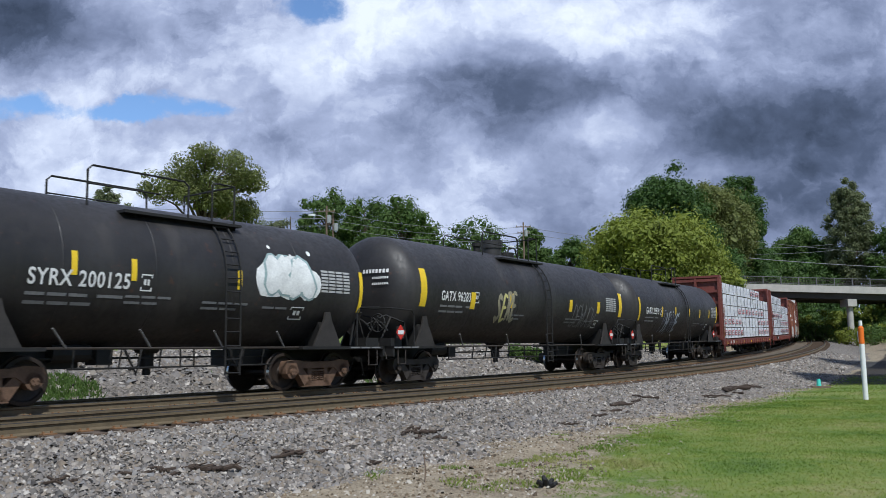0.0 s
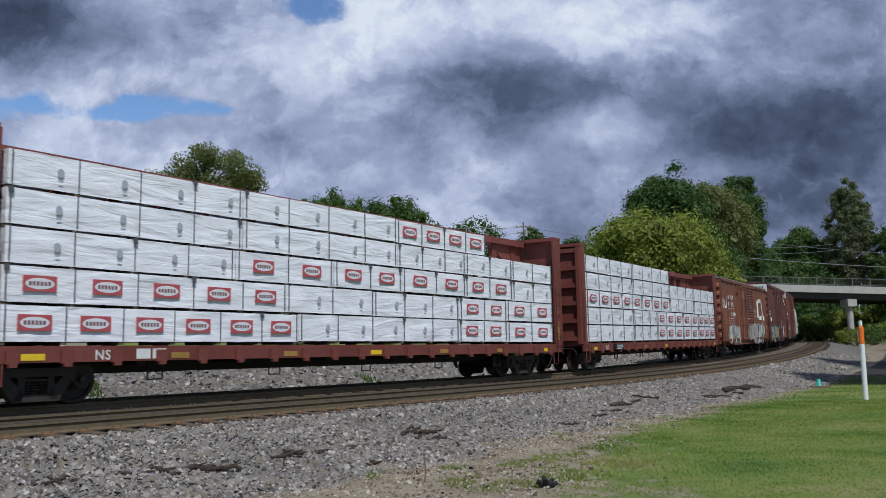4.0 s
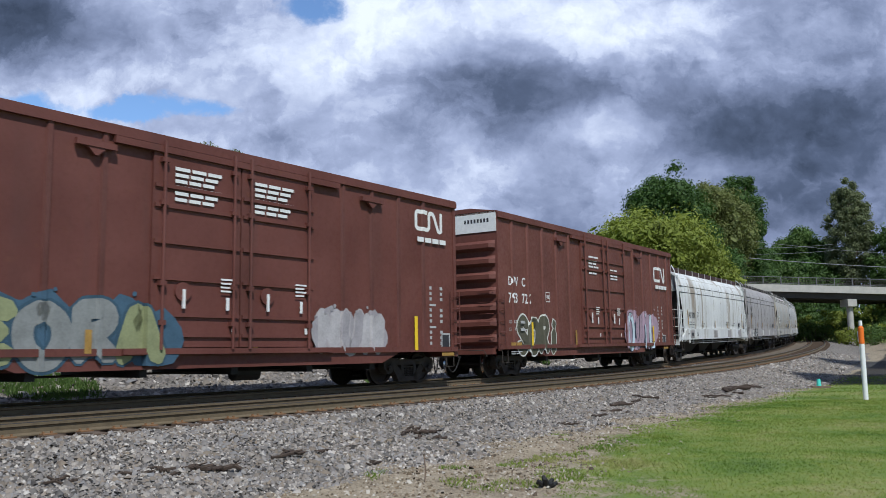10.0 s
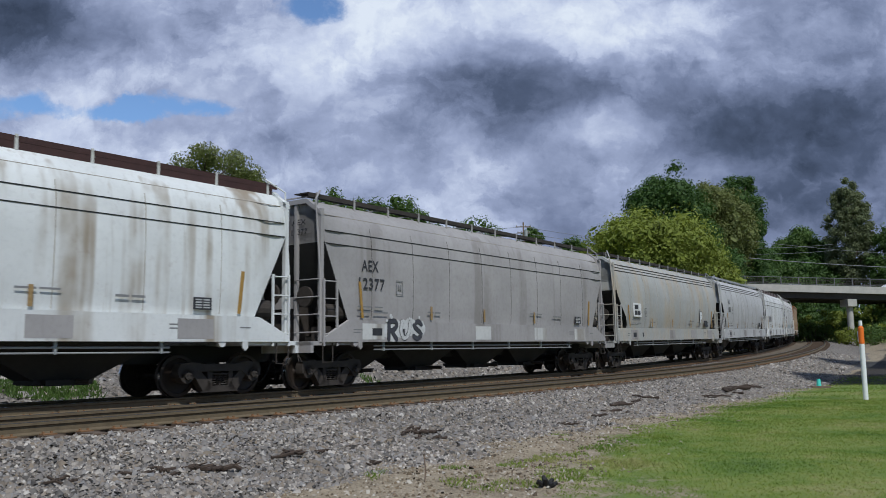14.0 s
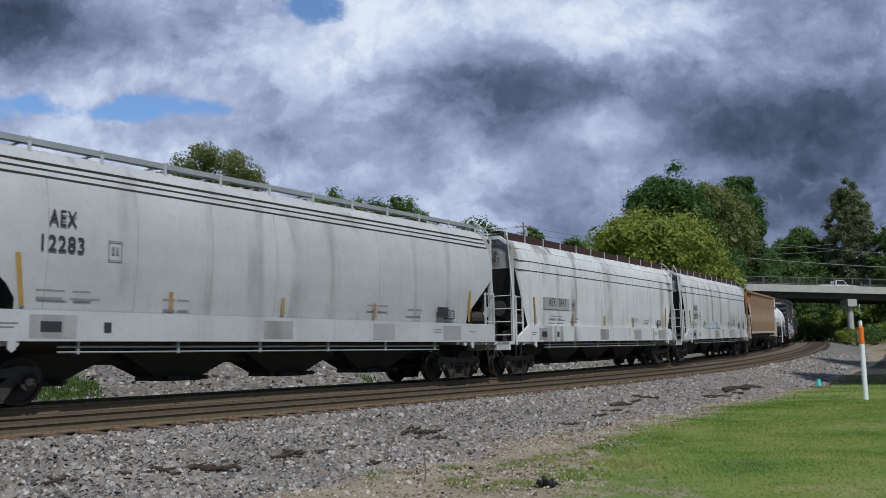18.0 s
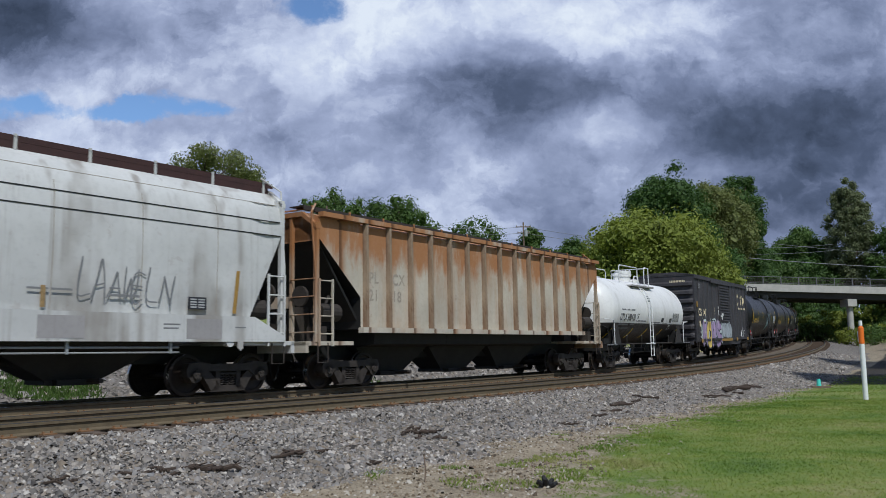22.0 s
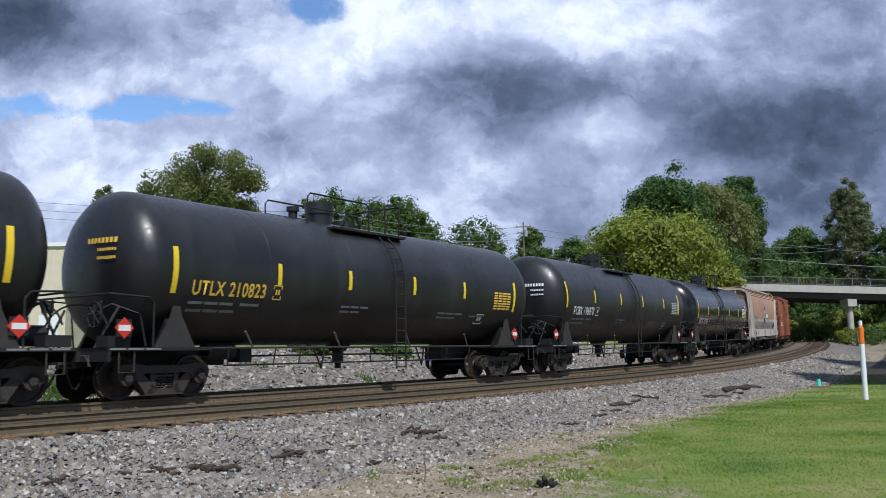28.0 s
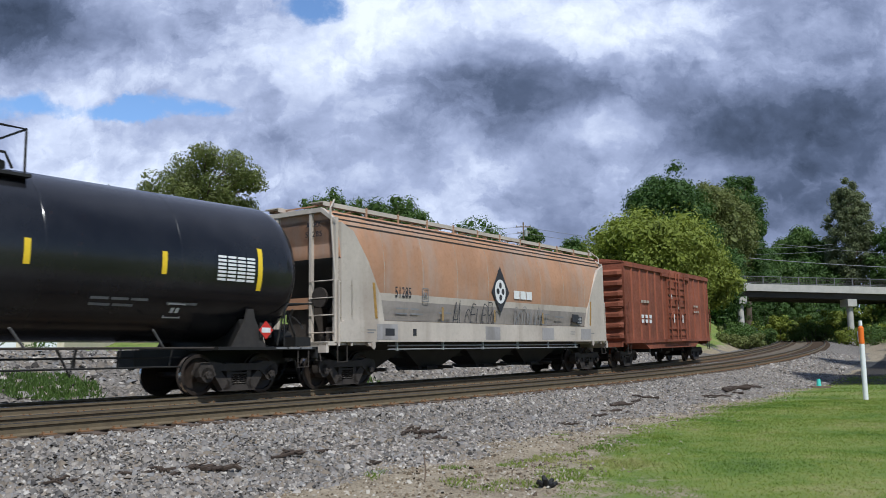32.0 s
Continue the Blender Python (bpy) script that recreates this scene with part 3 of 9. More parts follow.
S_FINE = [-120 + 4 * i for i in range(20)] + [-40 + 1.5 * i for i in range(90)] + [96 + 6 * i for i in range(62)]
RAIL = [(-0.07, -0.18), (-0.07, -0.165), (-0.012, -0.14), (-0.010, -0.055), (-0.036, -0.045), (-0.036, -0.006), (-0.03, 0.0),
        (0.03, 0.0), (0.036, -0.006), (0.036, -0.045), (0.010, -0.055), (0.012, -0.14), (0.07, -0.165), (0.07, -0.18)]
random.seed(5)
for shift, word in ((0.0, "far"), (SPACING, "near")):
    track = empty("track", "ballasted railway track with rusty rails on timber sleepers", "railway track", kind="structure", group="railway tracks")
    for side in (-0.753, 0.753):
        g = Geo()
        rings = strip([(side + o, z) for o, z in RAIL], S_FINE, shift)
        n = len(RAIL)
        vs = [p for r in rings for p in r]
        fs, ms = [], []
        for k in range(len(rings) - 1):
            for i in range(n - 1):
                fs.append((k * n + i, k * n + i + 1, (k + 1) * n + i + 1, (k + 1) * n + i))
                # 2: undersides of the head, in the tone with painted shade
                ms.append(1 if i in (5, 6, 7) else 2 if i in (3, 9) else 0)
        g.v, g.f, g.m = [tuple(p) for p in vs], fs, ms
        part("rail", g, ["railside", "railtop", "railgap"], track, "rusty steel rail, its worn head coloured as a dark reflection")
    # sleepers: the near stretch one by one, the rest in one piece
    g = Geo().prism([(-1.3, -0.36), (1.3, -0.36), (1.3, -0.195), (1.285, -0.18), (-1.285, -0.18), (-1.3, -0.195)], -0.115, 0.115)
    me = mesh_of("sleeper", g, "tie")
    gp = Geo()
    for side in (-0.753, 0.753):
        gp.box(-0.10, side - 0.19, -0.18, 0.10, side + 0.19, -0.163)
        for dx in (-0.06, 0.06):
            for dy in (-0.1, 0.1):
                gp.box(dx - 0.014, side + dy - 0.014, -0.163, dx + 0.014, side + dy + 0.014, -0.135)
    plate_me = mesh_of("tie_plates", gp, "plate")
    rest = Geo()
    s = -24.0
    while s < 130:
        m = Matrix.Translation(line(s, shift)) @ Matrix.Rotation(heading(s) + random.uniform(-0.012, 0.012), 4, "Z")
        if -14 < s < 56:
            t = part("sleeper", me, None, track, m=m)
            part("tie_plate", plate_me, None, t)
        else:
            rest.add([m @ v.co for v in me.vertices], [tuple(p.vertices) for p in me.polygons])
        s += 0.52 + random.uniform(-0.02, 0.02)
    tagged(part("far_sleepers", rest, "tie", track), "row of timber sleepers", kind="stuff")

# ---- the ground ----
BED = SPACING + 1.35
LAWN_EDGE = [-20, -2, 0, 2, 4, 9, 16, 30, 38, 50, 80], [14.5, 12.6, 11.7, 10.5, 9.75, 9.2, 8.96, 8.6, 9.8, 10.4, 11.0]   # along the line, and how far the dirt reaches


def level(x, y):
    """Height of the ground, from the distance to the tracks."""
    d2 = (LINE_X - x) ** 2 + (LINE_Y - y) ** 2
    i = int(np.argmin(d2))
    a = LINE_H[i]
    off = (x - LINE_X[i]) * math.sin(a) - (y - LINE_Y[i]) * math.cos(a)
    s = S_ALL[i]
    base = float(rise(s))
    bumpy = 0.05 * noise.noise(Vector((x * 0.5, y * 0.5, 0))) + 0.10 * noise.noise(Vector((x * 0.11, y * 0.11, 3)))
    if off > 0:
        z = np.interp(off, [0, BED + 0.2, BED + 2.2, BED + 4.0, BED + 9, 60], [-0.5, -0.42, -0.66, -0.70, -0.62, -0.5])
        # the bank at the bridge's near end
        up = np.interp(s, [45, 62, 90, 150, 260], [0, 0.5, 1, 1, 1])
        z += up * np.interp(off, [BED + 3.0, BED + 6.0, BED + 20, 60], [0, 0.6, 6.5, 8.5])
        return base * np.interp(off, [6, 16, 40], [1, 0.85, 0.6]) + z + bumpy * np.interp(off, [BED, BED + 3], [0, 1])
    z = np.interp(-off, [0, 1.9, 3.2, 5.5, 9, 11.5, 13, 60, 140], [-0.7, -0.7, -0.85, -0.2, 0.45, 0.75, 1.1, 1.5, 2.6])
    up = np.interp(s, [40, 75, 120, 260], [0, 0.55, 1, 1])
    z += up * np.interp(-off, [2.8, 6, 16, 40], [0, 0.7, 7.2, 8.2])
    return base + z + bumpy * 1.6 * np.interp(-off, [2.5, 5], [0, 1])


def surface(x, y):
    """Top of whatever lies there: the ground, or the ballast and bank on it."""
    k = int(np.argmin((LINE_X - x) ** 2 + (LINE_Y - y) ** 2))
    a = LINE_H[k]
    off = (x - LINE_X[k]) * math.sin(a) - (y - LINE_Y[k]) * math.cos(a)
    z = level(x, y)
    if -13.0 < off < SPACING + 5.4:
        z = max(z, float(np.interp(off, [p[0] for p in PROF], [p[1] for p in PROF])) + float(rise(S_ALL[k])))
    return z


def axis(lo, hi, dense_lo, dense_hi, fine, coarse):
    out, v = [], lo
    while v < hi:
        out.append(v)
        near = dense_lo <= v <= dense_hi
        v += fine if near else min(coarse, max(fine, 0.12 * min(abs(v - dense_lo), abs(v - dense_hi)) + fine))
    return out + [hi]


GX, GY = axis(-1800, 1800, -25, 60, 0.7, 150), axis(-900, 2600, 2, 120, 0.8, 150)
g = Geo()
g.v = [(x, y, level(x, y) if abs(x) < 400 and -300 < y < 500 else 3.0) for y in GY for x in GX]
w = len(GX)
g.f = [(j * w + i, j * w + i + 1, (j + 1) * w + i + 1, (j + 1) * w + i) for j in range(len(GY) - 1) for i in range(w - 1)]
g.m = [0] * len(g.f)


def lawn_colour(n, v, lift=1.0):
    """Mown grass: fresh, dry and worn patches."""
    broad = n.math("ADD", n.math("MULTIPLY", n.math("SUBTRACT", n.noise(v, 0.45, 5, 0.65), 0.5), 1.7), 0.5)
    fine = n.noise(v, 8.0, 5, 0.65)
    f = n.math("ADD", n.math("MULTIPLY", broad, 0.6), n.math("MULTIPLY", fine, 0.4))
    stops = [(0.26, (0.065, 0.120, 0.014)), (0.42, (0.120, 0.185, 0.023)), (0.56, (0.185, 0.225, 0.042)), (0.72, (0.29, 0.26, 0.115))]
    return n.ramp(f, [(p, tuple(lift * c for c in col)) for p, col in stops]), fine


def blade_material():
    m, n, b = material("grass_blade", 0.8)
    col, _ = lawn_colour(n, coords(n), 1.45)
    n.link(col, b.inputs["Base Color"])
    t = n.add("BsdfTranslucent")
    n.link(col, t.inputs[0])
    k = n.add("MixShader", Fac=0.5)
    n.link(b.outputs[0], k.inputs[1])
    n.link(t.outputs[0], k.inputs[2])
    n.link(k.outputs[0], n.t.nodes["Material Output"].inputs[0])
    return m


MAT["grass"] = blade_material()


def ground_material():
    """Mown grass with dry and bare patches, running into dirt and grit towards the ballast."""
    m, n, b = material("lawn_and_dirt", 0.95)
    v = coords(n)
    att = n.add("Attribute")
    att.attribute_name = "bare"
    grass, fine = lawn_colour(n, v)
    dirt = n.ramp(n.math("ADD", n.math("MULTIPLY", n.noise(v, 2.2, 5), 0.5), n.math("MULTIPLY", n.noise(v, 26, 3), 0.5)), [(0.3, (0.13, 0.10, 0.062)), (0.52, (0.29, 0.235, 0.155)), (0.72, (0.45, 0.385, 0.28))])
    edge = n.math("ADD", att.outputs["Fac"], n.math("MULTIPLY", n.math("SUBTRACT", n.noise(v, 1.1, 8, 0.74), 0.5), 2.0))
    # far lawn strip: tree shade and dark soil mixed into the ground colour
    soil_shade_att = n.add("Attribute")
    soil_shade_att.attribute_name = "soil_shade"
    shade_mask = n.smooth(n.math("ADD", soil_shade_att.outputs["Fac"], n.math("MULTIPLY", n.math("SUBTRACT", n.noise(v, 1.4, 5, 0.6), 0.5), 0.6)), 0.40, 0.62)
    n.link(n.mix(shade_mask, n.mix(n.smooth(edge, 0.36, 0.64), grass, dirt), (0.030, 0.024, 0.017)), b.inputs["Base Color"])
    bump(n, b, n.math("ADD", fine, n.math("MULTIPLY", n.noise(v, 40, 2), 0.6)), 0.8, 0.05)
    return m


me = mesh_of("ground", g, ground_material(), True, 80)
bare = me.attributes.new("bare", "FLOAT", "POINT")
vals = np.zeros(len(me.vertices), np.float32)
for i, vert in enumerate(me.vertices):
    x, y = vert.co.x, vert.co.y
    if abs(x) < 150 and -60 < y < 300:
        k = int(np.argmin((LINE_X - x) ** 2 + (LINE_Y - y) ** 2))
        a = LINE_H[k]
        off = (x - LINE_X[k]) * math.sin(a) - (y - LINE_Y[k]) * math.cos(a)
        if off > 0:
            width = np.interp(S_ALL[k], *LAWN_EDGE) - BED
            vals[i] = np.interp(off, [BED + width - 0.9, BED + width + 0.6, BED + width + 2.4], [1, 0.35, 0])
        else:
            vals[i] = np.interp(-off, [4, 6], [1, 0.25])
for i, vert in enumerate(me.vertices):
    # worn patch in the lawn near the camera
    d = ((vert.co.x - 2.4) / 1.1) ** 2 + ((vert.co.y - 9.3) / 0.6) ** 2
    vals[i] = max(vals[i], 0.75 * math.exp(-d)) if d < 9 else vals[i]
bare.data.foreach_set("value", vals)
# strip along the lawn's far edge: tree shade on dark soil, painted as colour
soil_shade = me.attributes.new("soil_shade", "FLOAT", "POINT")
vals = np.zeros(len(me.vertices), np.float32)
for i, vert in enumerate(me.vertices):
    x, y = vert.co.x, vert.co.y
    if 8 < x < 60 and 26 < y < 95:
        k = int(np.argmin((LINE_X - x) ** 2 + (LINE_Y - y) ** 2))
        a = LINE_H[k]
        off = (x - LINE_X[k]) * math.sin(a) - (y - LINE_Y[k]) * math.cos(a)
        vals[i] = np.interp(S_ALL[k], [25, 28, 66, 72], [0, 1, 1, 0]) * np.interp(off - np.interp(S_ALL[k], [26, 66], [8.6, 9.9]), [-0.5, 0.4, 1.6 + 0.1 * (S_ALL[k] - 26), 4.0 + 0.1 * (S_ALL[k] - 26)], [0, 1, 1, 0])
soil_shade.data.foreach_set("value", vals)
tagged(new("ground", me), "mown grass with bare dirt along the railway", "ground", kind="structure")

# ballast bed: a raised shoulder of broken stone
PROF = [(-13.0, 0.80), (-11.5, 1.12), (-10.0, 1.0), (-7.8, 0.62), (-5.6, 0.10), (-4.2, -0.42), (-3.1, -0.58), (-2.3, -0.50), (-1.75, -0.24), (-1.3, -0.235), (1.3, -0.235), (SPACING / 2, -0.26), (SPACING - 1.3, -0.235), (SPACING + 1.3, -0.235),
        (SPACING + 1.75, -0.25), (SPACING + 3.0, -0.50), (SPACING + 4.0, -0.63), (SPACING + 4.9, -0.72), (SPACING + 5.4, -0.80)]
dense = []
for (o0, z0), (o1, z1) in zip(PROF, PROF[1:]):
    k = max(1, int((o1 - o0) / 0.22))
    dense += [(o0 + (o1 - o0) * i / k, z0 + (z1 - z0) * i / k) for i in range(k)]
dense.append(PROF[-1])
s_bed = [-120 + 5 * i for i in range(19)] + [-26 + 0.35 * i for i in range(240)] + [58 + 3 * i for i in range(60)]
rings = []
for s in s_bed:
    ring = []
    for o, z in dense:
        p = line(s, o, z)
        if not (-1.35 < o < SPACING + 1.35 and (abs(o) < 1.35 or abs(o - SPACING) < 1.35)):
            p.z += 0.045 * noise.noise(p * 2.3) + 0.06 * noise.noise(p * 0.6) * (1 if o > BED or o < -2 else 0)
        ring.append(p)
    rings.append(ring)
g = Geo().loft(rings, caps=False, closed=False)
mids = [(a[0] + b[0]) / 2 for a, b in zip(dense, dense[1:])]
g.m = [1 if -1.25 < o < SPACING + 1.0 else 0 for _ in range(len(rings) - 1) for o in mids]
tagged(part("ballast", g, ["ballast", "oily"], smooth=True, sharp=80), "grey crushed-stone ballast bed under the tracks", "ballast", kind="structure")


def stones(name, count, s_range, o_range, size, seed, label, mat="stones", sink=0.15):
    """Loose broken stones lying on the bed, each a small ridged lump with a flat foot."""
    rng = np.random.default_rng(seed)
    base = np.array([(-1, -0.8, -0.35), (1, -0.8, -0.35), (1, 0.8, -0.35), (-1, 0.8, -0.35), (-0.5, 0, 0.72), (0.5, 0, 0.72)], float)
    tri = np.array([(0, 1, 5), (0, 5, 4), (2, 3, 4), (2, 4, 5), (1, 2, 5), (3, 0, 4)])
    ss = rng.uniform(*s_range, count)
    oo = rng.uniform(*o_range, count)
    on_lawn = o_range[1] > SPACING + 6
    if on_lawn:
        on_dirt = oo < np.interp(ss, *LAWN_EDGE) + rng.normal(0.1, 0.45, count)
        ss, oo = ss[on_dirt], oo[on_dirt]
        count = len(ss)
    ax, ay, ah = np.interp(ss, S_ALL, LINE_X), np.interp(ss, S_ALL, LINE_Y), np.interp(ss, S_ALL, LINE_H)
    po, pz = [p[0] for p in PROF], [p[1] for p in PROF]
    zz = np.interp(oo, po, pz) + rise(ss)
    cx, cy = ax + oo * np.sin(ah), ay - oo * np.cos(ah)
    if on_lawn:
        zz = np.array([level(x, y) for x, y in zip(cx, cy)])
    else:
        # the bed heaves a little, and the stones with it
        for i in range(count):
            if not (-1.35 < oo[i] < 1.35 or -1.35 < oo[i] - SPACING < 1.35):
                p = Vector((cx[i], cy[i], zz[i]))
                zz[i] += 0.045 * noise.noise(p * 2.3) + 0.06 * noise.noise(p * 0.6) * (1 if oo[i] > BED or oo[i] < -2 else 0)
    cen = np.stack([cx, cy, zz], 1)
    r = rng.uniform(size[0], size[1], count) * (1 + 0.7 * (rng.random(count) > 0.95))
    shp = base[None] * rng.uniform(0.75, 1.15, (count, 6, 1)) + rng.normal(0, 0.15, (count, 6, 3))
    shp *= rng.uniform(0.7, 1.2, (count, 1, 3)) * r[:, None, None]
    # turned any way round, tilted a little
    a, tx, ty = rng.uniform(0, 6.283, count), rng.normal(0, 0.30, count), rng.normal(0, 0.30, count)
    c, d = np.cos(a), np.sin(a)
    X, Y, Z = shp[..., 0], shp[..., 1], shp[..., 2]
    Z2 = Z + X * tx[:, None] + Y * ty[:, None]
    X2, Y2 = X - Z * tx[:, None], Y - Z * ty[:, None]
    rot = np.stack([X2 * c[:, None] - Y2 * d[:, None], X2 * d[:, None] + Y2 * c[:, None], Z2], 2)
    vs = rot + cen[:, None, :] + np.array([0, 0, 1.0]) * (r * sink)[:, None, None]
    fs = (tri[None] + 6 * np.arange(count)[:, None, None]).reshape(-1)
    return soup(name, vs.reshape(-1, 3), fs, 3, mat, label, "stones")


def soup(name, verts, idx, n, mat, label="", category="", parent=None):
    """A mesh of loose faces of n corners each, from arrays."""
    me = bpy.data.meshes.new(name)
    cnt = len(idx) // n
    me.vertices.add(len(verts))
    me.vertices.foreach_set("co", np.asarray(verts, np.float32).ravel())
    me.loops.add(len(idx))
    me.loops.foreach_set("vertex_index", np.asarray(idx, np.int32))
    me.polygons.add(cnt)
    me.polygons.foreach_set("loop_start", np.arange(cnt, dtype=np.int32) * n)
    me.update(calc_edges=True)
    me.validate()
    me.materials.append(MAT[mat] if isinstance(mat, str) else mat)
    ob = new(name, me)
    if parent:
        ob.parent = parent
        return tagged(ob, label)
    return tagged(ob, label, category, kind="stuff")


stones("ballast_stones", 118000, (-10, 30), (SPACING + 1.0, SPACING + 5.1), (0.016, 0.034), 11, "loose grey ballast stones on the shoulder beside the track", sink=0.45)
stones("ballast_stones", 16000, (30, 64), (SPACING + 1.2, SPACING + 4.4), (0.030, 0.060), 12, "loose grey ballast stones on the shoulder beside the track", sink=0.4)
stones("ballast_stones", 9000, (-13, 40), (1.32, SPACING - 1.32), (0.03, 0.055), 13, "grey ballast stones between the two tracks")
stones("bank_stones", 24000, (-13, 56), (-11.5, -1.5), (0.035, 0.09), 14, "grey rubble on the bank behind the tracks")
stones("grit", 30000, (-10, 36), (SPACING + 4.0, SPACING + 7.8), (0.008, 0.024), 15, "scattered grit and leaf litter on dry dirt", "litter", 0.3)


# ---- wagon parts ----
WHEEL_R = 0.46
WHEELSETS, WAGONS = [], []


def wheelset_mesh():
    g = Geo()
    for s in (-1, 1):
        y = 0.69 * s
        prof = [(y - 0.0 * s, 0.0), (y, 0.36), (y - 0.03 * s, 0.385), (y - 0.03 * s, WHEEL_R + 0.028), (y - 0.0 * s, WHEEL_R + 0.026), (y + 0.012 * s, WHEEL_R + 0.004), (y + 0.10 * s, WHEEL_R - 0.004),
                (y + 0.105 * s, WHEEL_R - 0.02), (y + 0.105 * s, 0.385), (y + 0.07 * s, 0.37), (y + 0.045 * s, 0.30), (y + 0.05 * s, 0.16), (y + 0.10 * s, 0.13), (y + 0.11 * s, 0.0)]
        n = 28
        rings = [[(r * math.cos(2 * math.pi * i / n), yy, r * math.sin(2 * math.pi * i / n)) for i in range(n)] for yy, r in prof]
        o = len(g.f)
        g.loft(rings, caps=False)
        for k in range(len(prof) - 1):
            if k == 5:
                for i in range(n):
                    g.m[o + k * n + i] = 1
    g.cyl((0, -1.02, 0), (0, 1.02, 0), 0.075, 12)
    return mesh_of("wheelset", g, ["wheel", "tread"], True, 30)


def truck_meshes(mat):
    key = "truck_" + mat
    if key in CACHE:
        return CACHE[key]
    # side frame: cast beam with two pedestals and a window for the springs
    f = Geo()
    y0, y1 = -1.10, -0.90
    f.prism([(-1.12, 0.58), (-1.06, 0.72), (-0.72, 0.75), (-0.45, 0.70), (0.45, 0.70), (0.72, 0.75), (1.06, 0.72), (1.12, 0.58), (1.09, 0.42), (0.72, 0.42), (0.56, 0.54), (-0.56, 0.54), (-0.72, 0.42), (-1.09, 0.42)], y0 - 0.03, y1, axis="y")
    for s in (-1, 1):
        f.prism([(s * 0.80, 0.60), (s * 0.58, 0.60), (s * 0.24, 0.27), (s * 0.26, 0.12), (s * 0.46, 0.12)], y0, y1, axis="y")
        f.box(min(s * 0.22, s * 0.34), y0, 0.18, max(s * 0.22, s * 0.34), y1, 0.62)
        f.cyl((s * 0.889, y1, WHEEL_R), (s * 0.889, y0 - 0.03, WHEEL_R), 0.165, 14)
        f.cyl((s * 0.889, y0 - 0.03, WHEEL_R), (s * 0.889, y0 - 0.09, WHEEL_R), 0.085, 12)
        for k in range(3):
            a = 2.1 * k + 0.5
            f.cyl((s * 0.889 + 0.05 * math.cos(a), y0 - 0.09, WHEEL_R + 0.05 * math.sin(a)), (s * 0.889 + 0.05 * math.cos(a), y0 - 0.11, WHEEL_R + 0.05 * math.sin(a)), 0.014, 6)
    f.prism([(-0.48, 0.09), (0.48, 0.09), (0.36, 0.22), (-0.36, 0.22)], y0, y1, axis="y")
    spring = Geo()
    for cx in (-0.15, 0.0, 0.15):
        pts = [(cx + 0.062 * math.cos(a), -1.02 + 0.062 * math.sin(a), 0.22 + 0.26 * a / (2 * math.pi * 5)) for a in [2 * math.pi * 5 * i / 50 for i in range(51)]]
        spring.tube(pts, 0.015, 4)
    spring.box(-0.24, -1.09, 0.205, 0.24, -0.95, 0.225).box(-0.24, -1.09, 0.47, 0.24, -0.95, 0.50)
    bol = Geo().box(-0.20, -0.95, 0.44, 0.20, 0.95, 0.66).cyl((0, 0, 0.66), (0, 0, 0.78), 0.2, 14)
    for s in (-1, 1):
        bol.box(-0.11, s * 0.63 - 0.11, 0.66, 0.11, s * 0.63 + 0.11, 0.72)
        bol.box(s * 0.36, -0.8, 0.30, s * 0.42, 0.8, 0.38)
        for w in (-0.72, 0.72):
            bol.box(s * 0.38 - 0.03, w - 0.06, 0.28, s * 0.38 + 0.05, w + 0.06, 0.60)
    if "wheelset" not in CACHE:
        CACHE["wheelset"] = wheelset_mesh()
    mirror = Geo()
    mirror.v, mirror.f, mirror.m = [(-x, -y, z) for x, y, z in f.v], f.f, f.m
    CACHE[key] = dict(frame=mesh_of("side_frame", f, mat, True, 35), frame2=mesh_of("side_frame", mirror, mat, True, 35), spring=mesh_of("truck_spring", spring, mat, True), bolster=mesh_of("truck", bol, mat), wheels=CACHE["wheelset"])
    return CACHE[key]


def truck(wagon, x, mat="truck"):
    d = truck_meshes(mat)
    t = part("truck", d["bolster"], None, wagon, "three-piece cast iron truck", m=pose(x, 0, 0))
    part("side_frame", d["frame"], None, t)
    part("side_frame", d["frame2"], None, t)
    part("truck_spring", d["spring"], None, t)
    part("truck_spring", d["spring"], None, t, m=pose(0, 0, 0, 0, 0, 180))
    for dx in (-0.889, 0.889):
        w = part("wheelset", d["wheels"], None, t, "worn steel wheels with bright treads", m=pose(dx, 0, WHEEL_R))
        WHEELSETS.append((w, wagon, dx))


def coupler(wagon, x, s, z=0.86):
    """Draft gear, knuckle, air hose and cut lever at an end; s is the way out."""
    g = Geo().box(min(x, x + s * 0.55), -0.11, z - 0.12, max(x, x + s * 0.55), 0.11, z + 0.12)
    g.box(min(x + s * 0.5, x + s * 0.92), -0.13, z - 0.14, max(x + s * 0.5, x + s * 0.92), 0.06, z + 0.14)
    part("coupler", g, "truck", wagon, "rusty knuckle coupler")
    h = [(x + s * (0.3 + 0.6 * t), -0.35 + 0.25 * t, z - 0.12 - 0.5 * math.sin(math.pi * min(1, t * 1.05))) for t in [i / 8 for i in range(9)]]
    part("air_hose", Geo().tube(h, 0.022, 6), "under", wagon)
    part("cut_lever", Geo().tube([(x + s * 0.25, -1.35, z - 0.15), (x + s * 0.3, -1.25, z + 0.05), (x + s * 0.3, -0.2, z + 0.1)], 0.013, 5), "truck", wagon)


